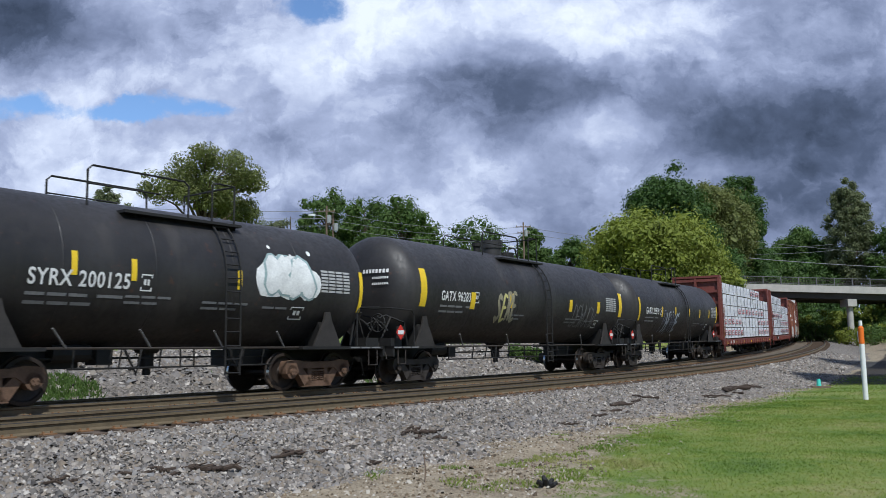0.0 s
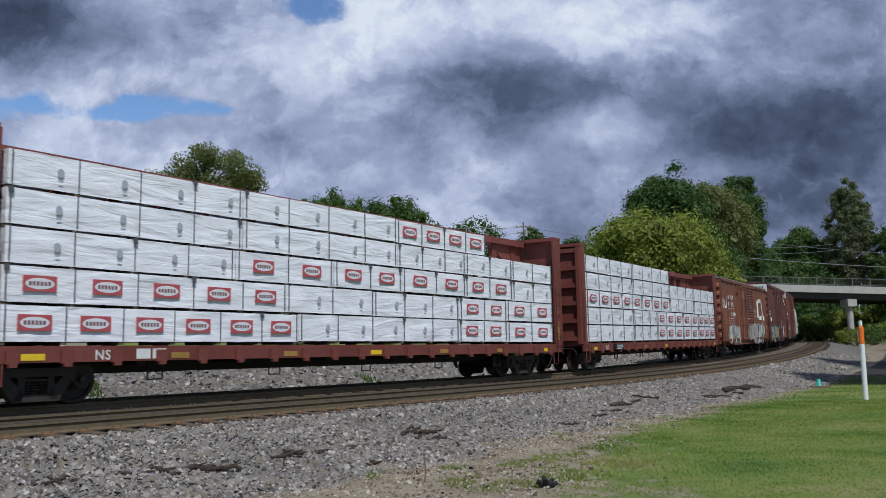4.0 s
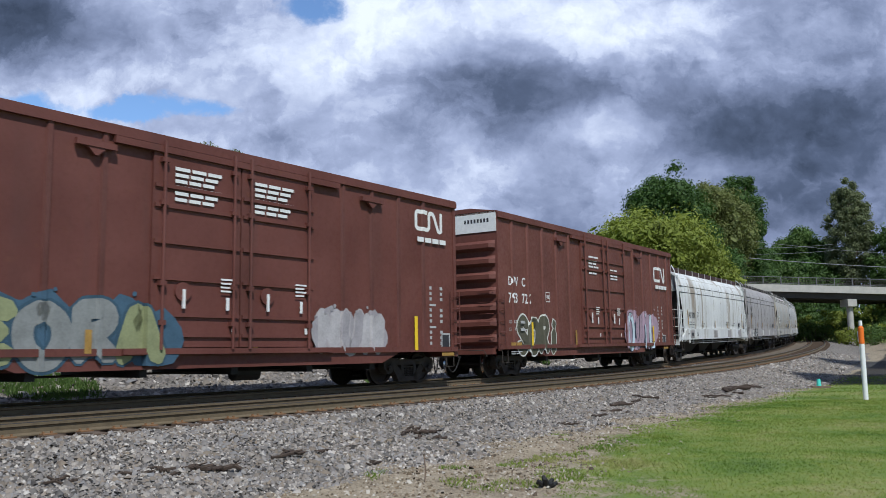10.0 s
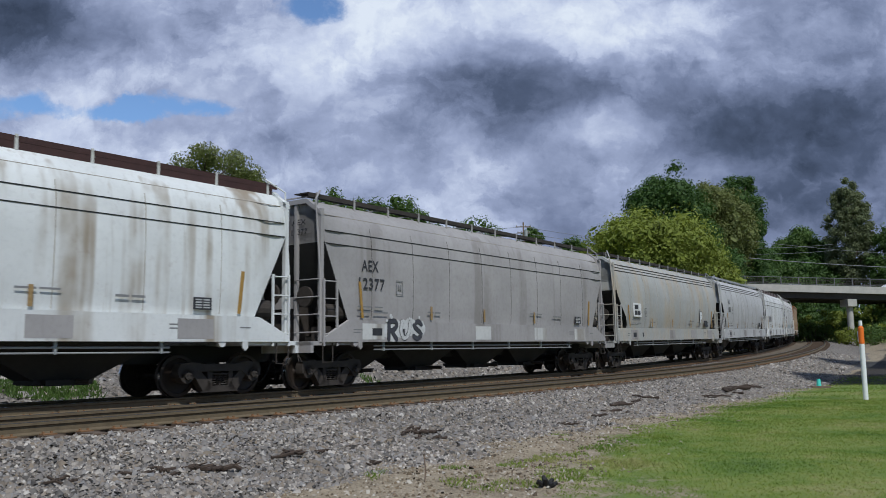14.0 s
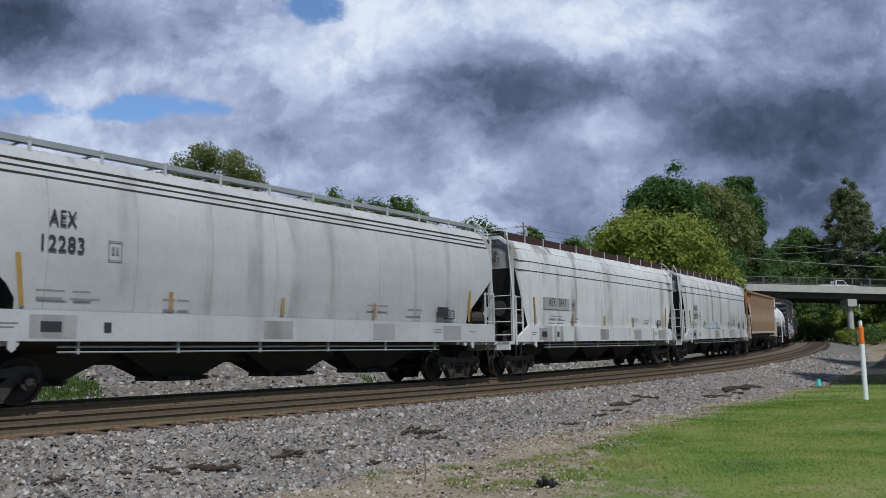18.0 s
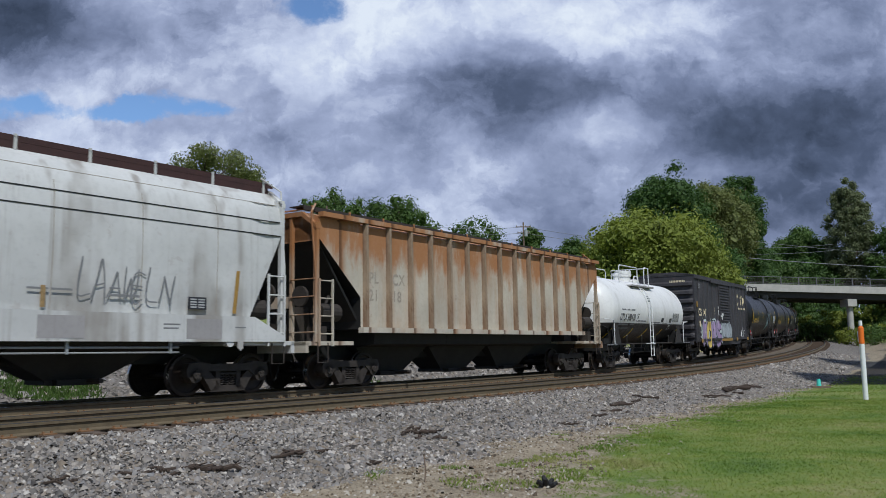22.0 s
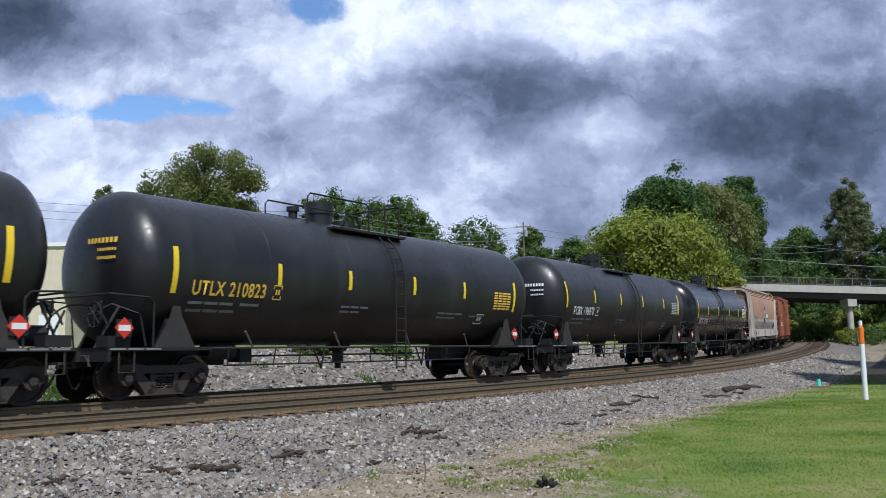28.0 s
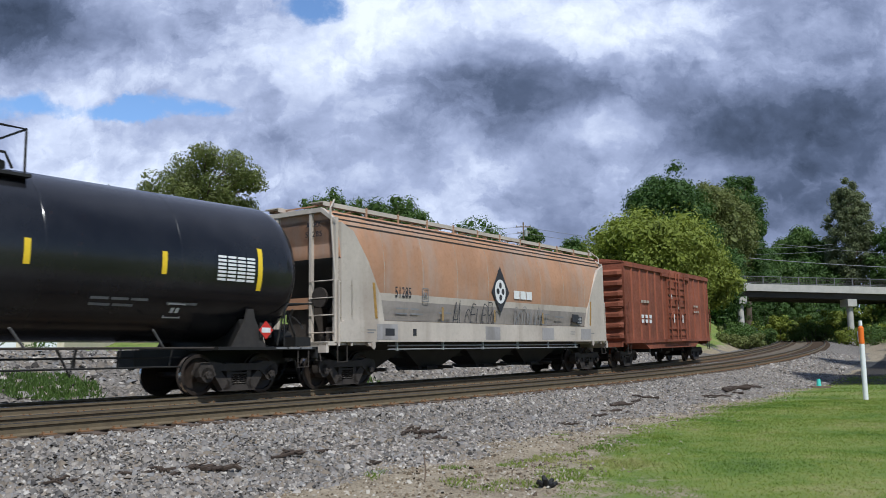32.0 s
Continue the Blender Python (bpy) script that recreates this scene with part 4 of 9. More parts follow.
def ladder(wagon, x0, x1, y, z0, z1, rungs, mat, r=0.016, name="ladder", pts=None, label=""):
    g = Geo()
    at_ = pts or (lambda z: y)
    zs = [z0 + (z1 - z0) * i / 10 for i in range(11)]
    for x in (x0, x1):
        g.tube([(x, at_(z), z) for z in zs] if pts else [(x, y, z0), (x, y, z1)], r, 6)
    for i in range(rungs):
        z = z0 + (z1 - z0) * (i + 0.5) / rungs
        g.cyl((x0, at_(z), z), (x1, at_(z), z), r * 0.8, 5)
    return part(name, g, mat, wagon, label)


def stirrup(wagon, x, y, z, mat, w=0.34, d=0.42):
    part("sill_step", Geo().tube([(x - w / 2, y, z), (x - w / 2, y, z - d), (x + w / 2, y, z - d), (x + w / 2, y, z)], 0.018, 5), mat, wagon)


def stripe(wagon, x, z0, z1, w, mat="yellow", bend=None, y=0.0):
    g = Geo()
    n = 8
    for i in range(n):
        a, b = z0 + (z1 - z0) * i / n, z0 + (z1 - z0) * (i + 1) / n
        ya = -math.sqrt(max(0.01, bend[1] ** 2 - (a - bend[0]) ** 2)) - 0.007 if bend else y
        yb = -math.sqrt(max(0.01, bend[1] ** 2 - (b - bend[0]) ** 2)) - 0.007 if bend else y
        g.add([(x - w / 2, ya, a), (x + w / 2, ya, a), (x + w / 2, yb, b), (x - w / 2, yb, b)], [(0, 1, 2, 3)])
    part("reflective_stripe", g, mat, wagon)


def placard(wagon, x, y, z, r=0.19):
    g = Geo().blob([(x - r, z), (x, z - r), (x + r, z), (x, z + r)], y, 0.012)
    p = part("placard", g, "red", wagon, "red diamond hazard placard")
    part("placard_panel", Geo().blob([(x - r * 0.62, z - r * 0.27), (x + r * 0.62, z - r * 0.27), (x + r * 0.62, z + r * 0.27), (x - r * 0.62, z + r * 0.27)], y - 0.013, 0.004), "white", p)
    part("holder", Geo().box(x - r * 0.8, y + 0.002, z - r * 0.8, x + r * 0.8, y + 0.03, z + r * 0.8), "under", p)


def chart(wagon, x, z, w, h, bend=None, y=0.0, mat="grey_text", cols=4, rows_=7):
    rows = [(x + w * c / cols, z + h * (r + 0.1) / rows_, w / cols * 0.86, h / rows_ * 0.62) for c in range(cols) for r in range(rows_)]
    bars(rows, wagon, mat, bend, y, "stencilled_table")


def frame_mark(wagon, x, z, w, h, bend=None, y=0.0, mat="white"):
    t = 0.025
    bars([(x, z, w, t), (x, z + h - t, w, t), (x + w * 0.25, z + h * 0.35, w * 0.2, h * 0.35), (x + w * 0.55, z + h * 0.35, w * 0.2, h * 0.35)], wagon, mat, bend, y, "stencilled_box")
    g = Geo()
    for px in (x, x + w - t):
        q = [(px, z), (px + t, z), (px + t, z + h), (px, z + h)]
        g.add([(a, -math.sqrt(max(0.02, bend[1] ** 2 - (b - bend[0]) ** 2)) - 0.006 if bend else y, b) for a, b in q], [(0, 1, 2, 3)])
    tagged(part("stencilled_box", g, mat, wagon), kind="stuff")


RELIEF = {}         # a wagon's side in plan: places along it and how far it stands out there


def drape(wagon, polys, lift, y=0.0, bend=None):
    """Lay flat shapes of (x, z) pairs on a wagon's side like paint: round a barrel, or over the side's posts."""
    g = Geo()
    bx, bd = RELIEF.get(wagon.name, ((-99.0, 99.0), (0.0, 0.0)))

    def cut(poly, axis, lim, sgn):
        got = []
        for p, q in zip(poly, poly[1:] + poly[:1]):
            dp, dq = sgn * (p[axis] - lim), sgn * (q[axis] - lim)
            if dp >= 0:
                got.append(p)
            if dp * dq < 0:
                t = dp / (dp - dq)
                got.append((p[0] + (q[0] - p[0]) * t, p[1] + (q[1] - p[1]) * t))
        return got

    for poly in polys:
        poly = [tuple(p) for p in poly]
        if bend:
            lo, hi = min(p[1] for p in poly), max(p[1] for p in poly)
            n = max(1, math.ceil((hi - lo) / 0.14))
            lims, axis = [lo + (hi - lo) * k / n for k in range(n + 1)], 1
        else:
            lo, hi = min(p[0] for p in poly), max(p[0] for p in poly)
            lims, axis = [lo] + [x for x in bx if lo + 1e-4 < x < hi - 1e-4] + [hi], 0
        for a, b in zip(lims, lims[1:]):
            piece = cut(poly, axis, a, 1) if a > lo else poly
            piece = cut(piece, axis, b, -1) if b < hi and piece else piece
            if len(piece) < 3:
                continue
            if bend:
                vs = [(px, -math.sqrt(max(0.02, bend[1] ** 2 - (pz - bend[0]) ** 2)) - lift, pz) for px, pz in piece]
            else:
                vs = [(px, y - float(np.interp(px, bx, bd)) - lift, pz) for px, pz in piece]
            g.add(vs, [tuple(range(len(vs)))])
    return g


GLYPH = dict(
    S=[[(.9, .82), (.5, 1), (.1, .76), (.5, .5), (.9, .25), (.5, 0), (.08, .16)]], O=[[(.5, 1), (.1, .75), (.06, .35), (.32, 0), (.68, 0), (.94, .35), (.9, .75), (.52, 1)]],
    R=[[(.15, 0), (.16, .5), (.15, 1)], [(.15, .97), (.75, .98), (.88, .74), (.6, .52), (.2, .47)], [(.4, .5), (.65, .25), (.95, 0)]], I=[[(.45, 0), (.5, .35), (.5, .68)], [(.47, .98), (.55, 1)]],
    K=[[(.12, 0), (.2, .5), (.15, 1)], [(.92, 1), (.6, .72), (.25, .5)], [(.35, .55), (.65, .3), (.95, 0)]], P=[[(.18, 0), (.2, .5), (.15, 1)], [(.15, .97), (.78, .98), (.9, .7), (.6, .45), (.2, .42)]],
    E=[[(.9, .92), (.4, 1), (.12, .75), (.12, .25), (.4, 0), (.92, .08)], [(.15, .5), (.75, .52)]], U=[[(.1, 1), (.08, .4), (.45, 0), (.86, .35), (.92, 1)]], L=[[(.2, 1), (.14, .4), (.3, .06), (.95, .05)]],
    N=[[(.08, 0), (.12, .5), (.15, 1)], [(.15, .98), (.5, .5), (.85, .02)], [(.85, 0), (.88, .5), (.92, 1)]], A=[[(.05, 0), (.25, .55), (.48, 1), (.72, .55), (.95, 0)], [(.2, .35), (.8, .35)]],
    D=[[(.15, 0), (.15, .5), (.15, 1)], [(.15, .97), (.7, .9), (.92, .5), (.7, .08), (.15, .03)]], T=[[(0, .93), (.5, 1), (1, .95)], [(.5, 1), (.52, .5), (.45, 0)]],
    W=[[(.02, 1), (.12, .4), (.28, 0), (.48, .65), (.7, 0), (.9, .4), (1, 1)]], X=[[(.05, 1), (.5, .5), (.95, 0)], [(.95, 1), (.5, .5), (.05, 0)]], C=[[(.92, .82), (.5, 1), (.1, .7), (.1, .3), (.5, 0), (.92, .16)]], H=[[(.12, 0), (.15, .5), (.12, 1)], [(.88, 0), (.85, .5), (.9, 1)], [(.15, .5), (.85, .5)]])


def curve_through(pts, step=0.07):
    """Points along a smooth curve through the given ones."""
    P = [Vector(p) for p in pts]
    if len(P) == 2:
        P = [P[0], P[0].lerp(P[1], 0.5), P[1]]
    P = [P[0] * 2 - P[1]] + P + [P[-1] * 2 - P[-2]]
    out_ = []
    for a, b, c, d in zip(P, P[1:], P[2:], P[3:]):
        n = max(2, int((c - b).length / step))
        for k in range(n):
            t = k / n
            out_.append(0.5 * (2 * b + (c - a) * t + (2 * a - 5 * b + 4 * c - d) * t * t + (3 * b - a - 3 * c + d) * t ** 3))
    return out_ + [P[-2]]


def stroke(pts, half, step=0.07):
    """Quads of a round-ended brush stroke."""
    P = curve_through(pts, step)
    if len(P) < 3:
        return []
    P = [P[0] - (P[1] - P[0]).normalized() * half * 0.7] + P + [P[-1] + (P[-1] - P[-2]).normalized() * half * 0.7]
    run = [0.0]
    for a, b in zip(P, P[1:]):
        run.append(run[-1] + (b - a).length)
    rows = []
    for i, p in enumerate(P):
        d = (P[min(i + 1, len(P) - 1)] - P[max(i - 1, 0)]).normalized()
        e = min(run[i], run[-1] - run[i], half)
        w = half * math.sqrt(max(0.06, 1 - (1 - e / half) ** 2))
        n = Vector((-d.y, d.x)) * w
        rows.append((tuple(p + n), tuple(p - n)))
    return [[a[0], a[1], b[1], b[0]] for a, b in zip(rows, rows[1:])]


def spray_colour(c):
    key = "spray_%d_%d_%d" % tuple(int(v * 100) for v in c)
    if key not in MAT:
        MAT[key] = plain(key, c, 0.6, 0.0, 0.25, 3)
    return key


def spraypaint(wagon, x0, x1, z0, z1, y, cols, seed, word="SORI", bend=None, fat=0.17, dots=6, cloud=True):
    """Fat sprayed lettering. cols: outline, fill, cloud behind, second fill."""
    rng = random.Random(seed)
    cols = list(cols) + [cols[-1]] * (4 - len(cols))
    w, H = (x1 - x0) / len(word), z1 - z0
    back, lines, fills, other = [], [], [], []
    if cloud:
        n = 3 * len(word)
        for i in range(n):
            cx, cz = x0 + (x1 - x0) * (i + 0.5) / n, z0 + H * rng.uniform(0.35, 0.65)
            r = H * rng.uniform(0.30, 0.46)
            back.append([(cx + r * 1.05 * math.cos(t), min(max(cz + r * math.sin(t) * (1 + 0.12 * math.sin(5 * t + i)), z0 - 0.03), z1 + 0.1)) for t in [2 * math.pi * k / 14 for k in range(14)]])
    half = min(w, H) * fat
    for i, ch in enumerate(word):
        slant, grow, drop = rng.uniform(-0.06, 0.10) * w, rng.uniform(0.92, 1.06), rng.uniform(-0.04, 0.04) * H
        for line_ in GLYPH[ch]:
            pts = [(x0 + w * (i + 0.10 + 0.80 * a) + slant * b, z0 + half + drop + (H - 2 * half) * b * grow) for a, b in line_]
            lines.append(stroke(pts, half * 1.32))
            (other if cols[3] != cols[1] and i % 3 == 1 else fills).append((len(lines), stroke(pts, half)))
    layers = [(2, b, 0.0024 + 0.0002 * i) for i, b in enumerate([[p] for p in back])]
    layers += [(0, q, 0.0085 + 0.0003 * i) for i, q in enumerate(lines)]
    layers += [(1, q, 0.0150 + 0.0003 * k) for k, q in fills] + [(3, q, 0.0150 + 0.0003 * k) for k, q in other]
    for _ in range(dots):
        px, pz, r = rng.uniform(x0, x1), z1 + rng.uniform(-0.15, 0.12) * H, rng.uniform(0.03, 0.07)
        layers.append((2, [[(px + r * math.cos(t), pz + r * math.sin(t)) for t in [2 * math.pi * k / 10 for k in range(10)]]], 0.0225))
    for c in range(4):
        g = Geo()
        for k, polys, lift in layers:
            if k == c:
                one = drape(wagon, polys, lift, y, bend)
                g.add(one.v, one.f)
        if g.f:
            tagged(part("spray_paint", g, spray_colour(cols[c]), wagon), "sprayed graffiti", kind="stuff")


def scrawl(wagon, x, z, size, y, seed, mat="white", n=5, bend=None, thin=0.016):
    """A thin sprayed tag of loose looping letters."""
    rng = random.Random(seed)
    g = Geo()
    word = [rng.choice("SORKEULNADTWC") for _ in range(n)]
    for i, ch in enumerate(word):
        k = rng.uniform(0.7, 1.1)
        for j, line_ in enumerate(GLYPH[ch]):
            pts = [(x + size * 0.42 * (i + a) + 0.12 * size * b + rng.uniform(-0.02, 0.02), z + size * (k * b - 0.45) + rng.uniform(-0.03, 0.03)) for a, b in line_]
            one = drape(wagon, stroke(pts, thin, 0.05), 0.007 + 0.0004 * i + 0.0002 * j, y, bend)
            g.add(one.v, one.f)
    tagged(part("scrawl", g, mat, wagon), kind="stuff")


def wagon_at(name, label, category, front, rear):
    """A thing for a wagon whose trucks stand at front and rear metres at the clip's start."""
    ob = empty(name, label, category, group="wagons of the train")
    WAGONS.append((ob, front, rear))
    return ob


# ---- tank wagons ----
def tank_wagon(name, label, front, rear, x0, x1, mat="black", R=1.71, zc=2.86, text="", text_mat="white", text_x=-5.8, text_z=2.3, text_size=0.43, text_w=2.0, stripes=(), end_text="",
               dome=0.55, rail_mat="under", placards=True, truck_mat="truck", dome_x=-0.2, ladder_x=0.75, chart_at=None, chart_mat="pale_text", box_at=None):
    """x0, x1: the tank's ends, from the middle between the trucks."""
    a = wagon_at(name, label, "tank wagon", front, rear)
    half = (rear - front) / 2
    bend = (zc, R)
    # shell with dished heads and weld rings
    dish = 0.82
    left = [(x0 + dish * (1 - math.cos(t)), max(0.02, R * math.sin(t) ** 0.8)) for t in [math.pi / 2 * i / 9 for i in range(10)]]
    seams = [x0 + dish + (x1 - x0 - 2 * dish) * k / 5 for k in range(1, 5)]
    mid = []
    for s in seams:
        mid += [(s - 0.10, R), (s - 0.02, R), (s - 0.012, R + 0.004), (s + 0.012, R + 0.004), (s + 0.02, R), (s + 0.10, R)]
    right = [(x1 - (x - x0), r) for x, r in left[::-1]]
    g = Geo().turn(left + [(x0 + dish + 0.06, R)] + mid + [(x1 - dish - 0.06, R)] + right, 0, zc, 64)
    body = part("tank", g, mat, a, "cylindrical tank barrel", True, sharp=25)
    # end frames, sills, saddles
    for s, xe in ((-1, -half), (1, half)):
        end = x0 - 0.35 if s < 0 else x1 + 0.35
        part("stub_sill", Geo().box(min(xe - s * 2.2, end), -0.32, 0.66, max(xe - s * 2.2, end), 0.32, 1.02), "under", a)
        pl = Geo().box(min(xe - s * 0.9, end), -1.5, 1.0, max(xe - s * 0.9, end), 1.5, 1.07)
        pl.box(min(end, end - s * 0.08), -1.5, 0.80, max(end, end - s * 0.08), 1.5, 1.07)
        part("end_platform", pl, "under", a)
        bars([(min(end, end - s * 1.4) + 0.05, 1.02, 1.2, 0.035)], a, "grey_text", None, -1.508)
        for y in (-1.0, 1.0):
            part("saddle", Geo().prism([(xe - 0.48, 1.07), (xe + 0.48, 1.07), (xe + 0.14, 1.72), (xe + 0.09, 1.93), (xe - 0.07, 1.93), (xe - 0.14, 1.66)], y * 1.42 - 0.03, y * 1.42 + 0.03, axis="y"), "saddle_iron", a, "triangular saddle plate")
        part("bolster_web", Geo().prism([(-1.4, 1.07), (1.4, 1.07), (1.25, 1.7), (0.8, 1.35), (-0.8, 1.35), (-1.25, 1.7)], xe - 0.15, xe + 0.15), "under", a)
        hx = end - s * 0.1
        part("end_handrail", Geo().tube([(hx - s * 0.95, -1.45, 1.05), (hx - s * 0.95, -1.45, 1.95), (hx - s * 0.85, -1.45, 2.08), (hx, -1.40, 2.12), (hx, 1.40, 2.12), (hx - s * 0.85, 1.45, 2.08), (hx - s * 0.95, 1.45, 1.05)], 0.022, 6), rail_mat, a)
        for y in (-1.0, 1.0):
            part("brace", Geo().tube([(hx, 0.9 * y, 1.07), (hx - s * 0.45, y, 1.9)], 0.028, 6), "saddle_iron", a)
        part("air_line", Geo().tube([(hx - s * 0.95, -1.2, 1.1), (hx - s * 0.8, -1.2, 1.75), (hx - s * 0.35, -0.9, 1.95), (hx, -0.5, 1.7)], 0.025, 6), "under", a)
        part("release_valve", Geo().box(min(hx, hx - s * 0.5), -1.35, 1.08, max(hx, hx - s * 0.5), -0.95, 1.30), "under", a)
        part("head_hose", Geo().tube([(hx - s * 0.10, 1.2 * math.cos(t), 1.35 + 0.62 * math.sin(t)) for t in [math.pi * (0.08 + 0.84 * k / 12) for k in range(13)]], 0.022, 5), "under", a)
        part("diagonal_strut", Geo().tube([(hx, -0.35, 1.08), (hx - s * 0.15, -0.85, 2.0)], 0.026, 5), "saddle_iron", a)
        if s < 0:
            rim = [(hx + s * 0.06, -0.95 + 0.25 * math.cos(t), 1.72 + 0.25 * math.sin(t)) for t in [2 * math.pi * k / 16 for k in range(17)]]
            bw = part("brake_wheel", Geo().tube(rim, 0.02, 5), "under", a)
            for k in range(4):
                t = math.pi * k / 4
                part("spoke", Geo().cyl((hx + s * 0.06, -0.95 - 0.25 * math.cos(t), 1.72 - 0.25 * math.sin(t)), (hx + s * 0.06, -0.95 + 0.25 * math.cos(t), 1.72 + 0.25 * math.sin(t)), 0.012, 5), "under", bw)
        coupler(a, end, s)
        stirrup(a, hx - s * 0.35, -1.46, 1.0, "truck")
        if placards:
            placard(a, hx - s * 0.25 if s < 0 else xe + 0.42, -1.50, 1.45, 0.21)
        truck(a, xe, truck_mat)
    if front > 0:
        part("brake_cylinder", Geo().cyl((x1 + 0.0, -0.75, 1.3), (x1 - 0.55, -0.75, 1.3), 0.2, 14), "under", a)
    # running rail along the foot of the barrel, hangers
    g = Geo().tube([(-half - 0.2, -1.34, 1.05), (half + 0.2, -1.34, 1.05)], 0.025, 6)
    part("side_handrail", g, "truck", a, "thin grab rail along the barrel")
    for k in range(4):
        x = -half + 2 * half * (k + 0.75) / 4.5
        part("handrail_bracket", Geo().cyl((x, -1.34, 1.05), (x - 0.34, -1.46, 1.42), 0.024, 6), "bracket_grey", a)
    # brake rigging and piping below
    part("brake_pipe", Geo().tube([(-half + 1.2, -0.55, 0.86), (half - 1.2, -0.55, 0.86)], 0.022, 6), "under", a)
    part("lower_rail", Geo().tube([(-half + 1.5, -1.15, 0.66), (half - 1.6, -1.15, 0.66)], 0.02, 6), "under", a)
    for k in range(9):
        x = -half + 1.6 + (2 * half - 3.4) * k / 8 + 0.22 * math.sin(k * 2.3)
        part("hanger", Geo().cyl((x, -1.15, 0.64), (x + 0.05 * math.sin(k), -1.2, 1.05), 0.02, 6), "under", a)
    for k in (-0.3, 0.35):
        part("brake_lever", Geo().tube([(k * half, -0.9, 1.05), (k * half + 0.28, -0.9, 0.52), (k * half + 0.4, -0.9, 1.05)], 0.03, 6), "under", a)
    part("outlet", Geo().cyl((-0.1, 0, 1.25), (-0.1, 0, 0.95), 0.45, 14, r2=0.22).cyl((-0.1, 0, 0.95), (-0.1, 0, 0.62), 0.16, 12).cyl((-0.1, 0, 0.62), (-0.1, 0, 0.48), 0.09, 10), "under", a)
    part("reservoir", Geo().cyl((-half + 1.5, -0.45, 0.98), (-half + 2.3, -0.45, 0.98), 0.2, 12).box(-half + 2.4, -0.65, 0.72, -half + 2.75, -0.2, 1.05), "under", a)
    # top fittings
    top = zc + R
    side_z = zc + math.sqrt(R * R - 0.92)
    for y in (-1.0, 1.0):
        part("walkway", Geo().box(-1.5, y * 0.98 - 0.22, side_z - 0.01, 1.5, y * 0.98 + 0.22, side_z + 0.05), rail_mat if rail_mat != "white" else "roof", a, "grating walkway beside the manway")
    if dome:
        d = part("manway", Geo().cyl((dome_x, 0, top - 0.1), (dome_x, 0, top + dome - 0.08), 0.36, 20).cyl((dome_x, 0, top + dome * 0.45), (dome_x, 0, top + dome), 0.40, 20), mat, a, smooth=True)
        for k in range(8):
            t = math.pi * k / 4
            part("bolt", Geo().cyl((dome_x + 0.34 * math.cos(t), 0.34 * math.sin(t), top + dome), (dome_x + 0.34 * math.cos(t), 0.34 * math.sin(t), top + dome + 0.05), 0.03, 6), rail_mat, d)
        part("valve", Geo().cyl((dome_x - 1.0, 0.0, top - 0.1), (dome_x - 1.0, 0.0, top + 0.22), 0.12, 12).cyl((dome_x - 1.0, 0.0, top + 0.22), (dome_x - 1.0, 0.0, top + 0.34), 0.17, 12), rail_mat, a)
        part("hatch_arm", Geo().tube([(dome_x + 0.6, -0.3, top), (dome_x + 0.75, -0.3, top + 0.3), (dome_x + 1.2, -0.3, top + 0.3), (dome_x + 1.35, -0.3, top)], 0.03, 6), rail_mat, a)
        part("hatch", Geo().cyl((dome_x + 0.98, 0, top - 0.06), (dome_x + 0.98, 0, top + 0.14), 0.34, 16), rail_mat, a)
    h = 0.60
    for y in (-0.8, 0.8):
        part("safety_railing", Geo().tube([(-2.1, y, top - 0.22), (-2.1, y, top + h - 0.1), (-2.0, y, top + h), (0.2, y, top + h), (0.32, y, top + h - 0.1), (0.32, y, top - 0.2)], 0.024, 6), rail_mat, a, "tubular safety railing on the tank's top")
        part("mid_rail", Geo().tube([(-2.1, y, top + 0.22), (-0.4, y, top + 0.22)], 0.018, 5), rail_mat, a)
    part("safety_railing", Geo().tube([(0.85, -0.95, side_z), (0.85, -0.95, top + h), (0.95, -0.95, top + h + 0.05), (1.48, -0.95, top + h + 0.05), (1.48, -0.95, side_z)], 0.024, 6), rail_mat, a, "tubular hoop at the ladder's head")
    part("safety_railing", Geo().tube([(1.48, -0.95, top + h + 0.05), (1.48, 0.95, top + h + 0.05), (1.48, 0.95, side_z)], 0.024, 6), rail_mat, a)
    over = lambda z: -math.sqrt(max(0.9, (R + 0.08) ** 2 - (z - zc) ** 2)) if z > zc else -(R + 0.08)
    lm = rail_mat if rail_mat == "white" else "under"
    la = part("ladder", Geo().box(ladder_x - 0.02, -R - 0.16, 1.02, ladder_x + 0.42, -1.32, 1.06), lm, a, "side ladder over the barrel")
    zs = [0.45 + (side_z - 0.45) * i / 14 for i in range(15)]
    for x in (ladder_x, ladder_x + 0.40):
        part("stile", Geo().tube([(x, over(z), z) for z in zs], 0.022, 6), lm, la)
    for i in range(12):
        z = 0.5 + (side_z - 0.55) * i / 11
        part("rung", Geo().cyl((ladder_x, over(z), z), (ladder_x + 0.40, over(z), z), 0.017, 5), lm, la)
    # marks
    if text:
        lettering(text, text_size, text_x, 0, text_z, a, text_mat, bend, width=text_w)
        bars([(text_x, text_z - 0.20, 1.25, 0.06), (text_x + 1.4, text_z - 0.20, 0.55, 0.06), (text_x, text_z - 0.36, 1.35, 0.06)], a, "grey_text", bend)
        frame_mark(a, text_x + text_w + 0.25, text_z - 0.03, 0.26, 0.34, bend, mat=text_mat)
    cx, cz = chart_at or (x1 - 2.1, 2.4)
    bx, bz = box_at or (x1 - 3.0, 1.72)
    frame_mark(a, bx, bz, 0.42, 0.30, bend)
    if chart_mat:
        chart(a, cx, cz, 1.05, 0.58, bend, mat=chart_mat)
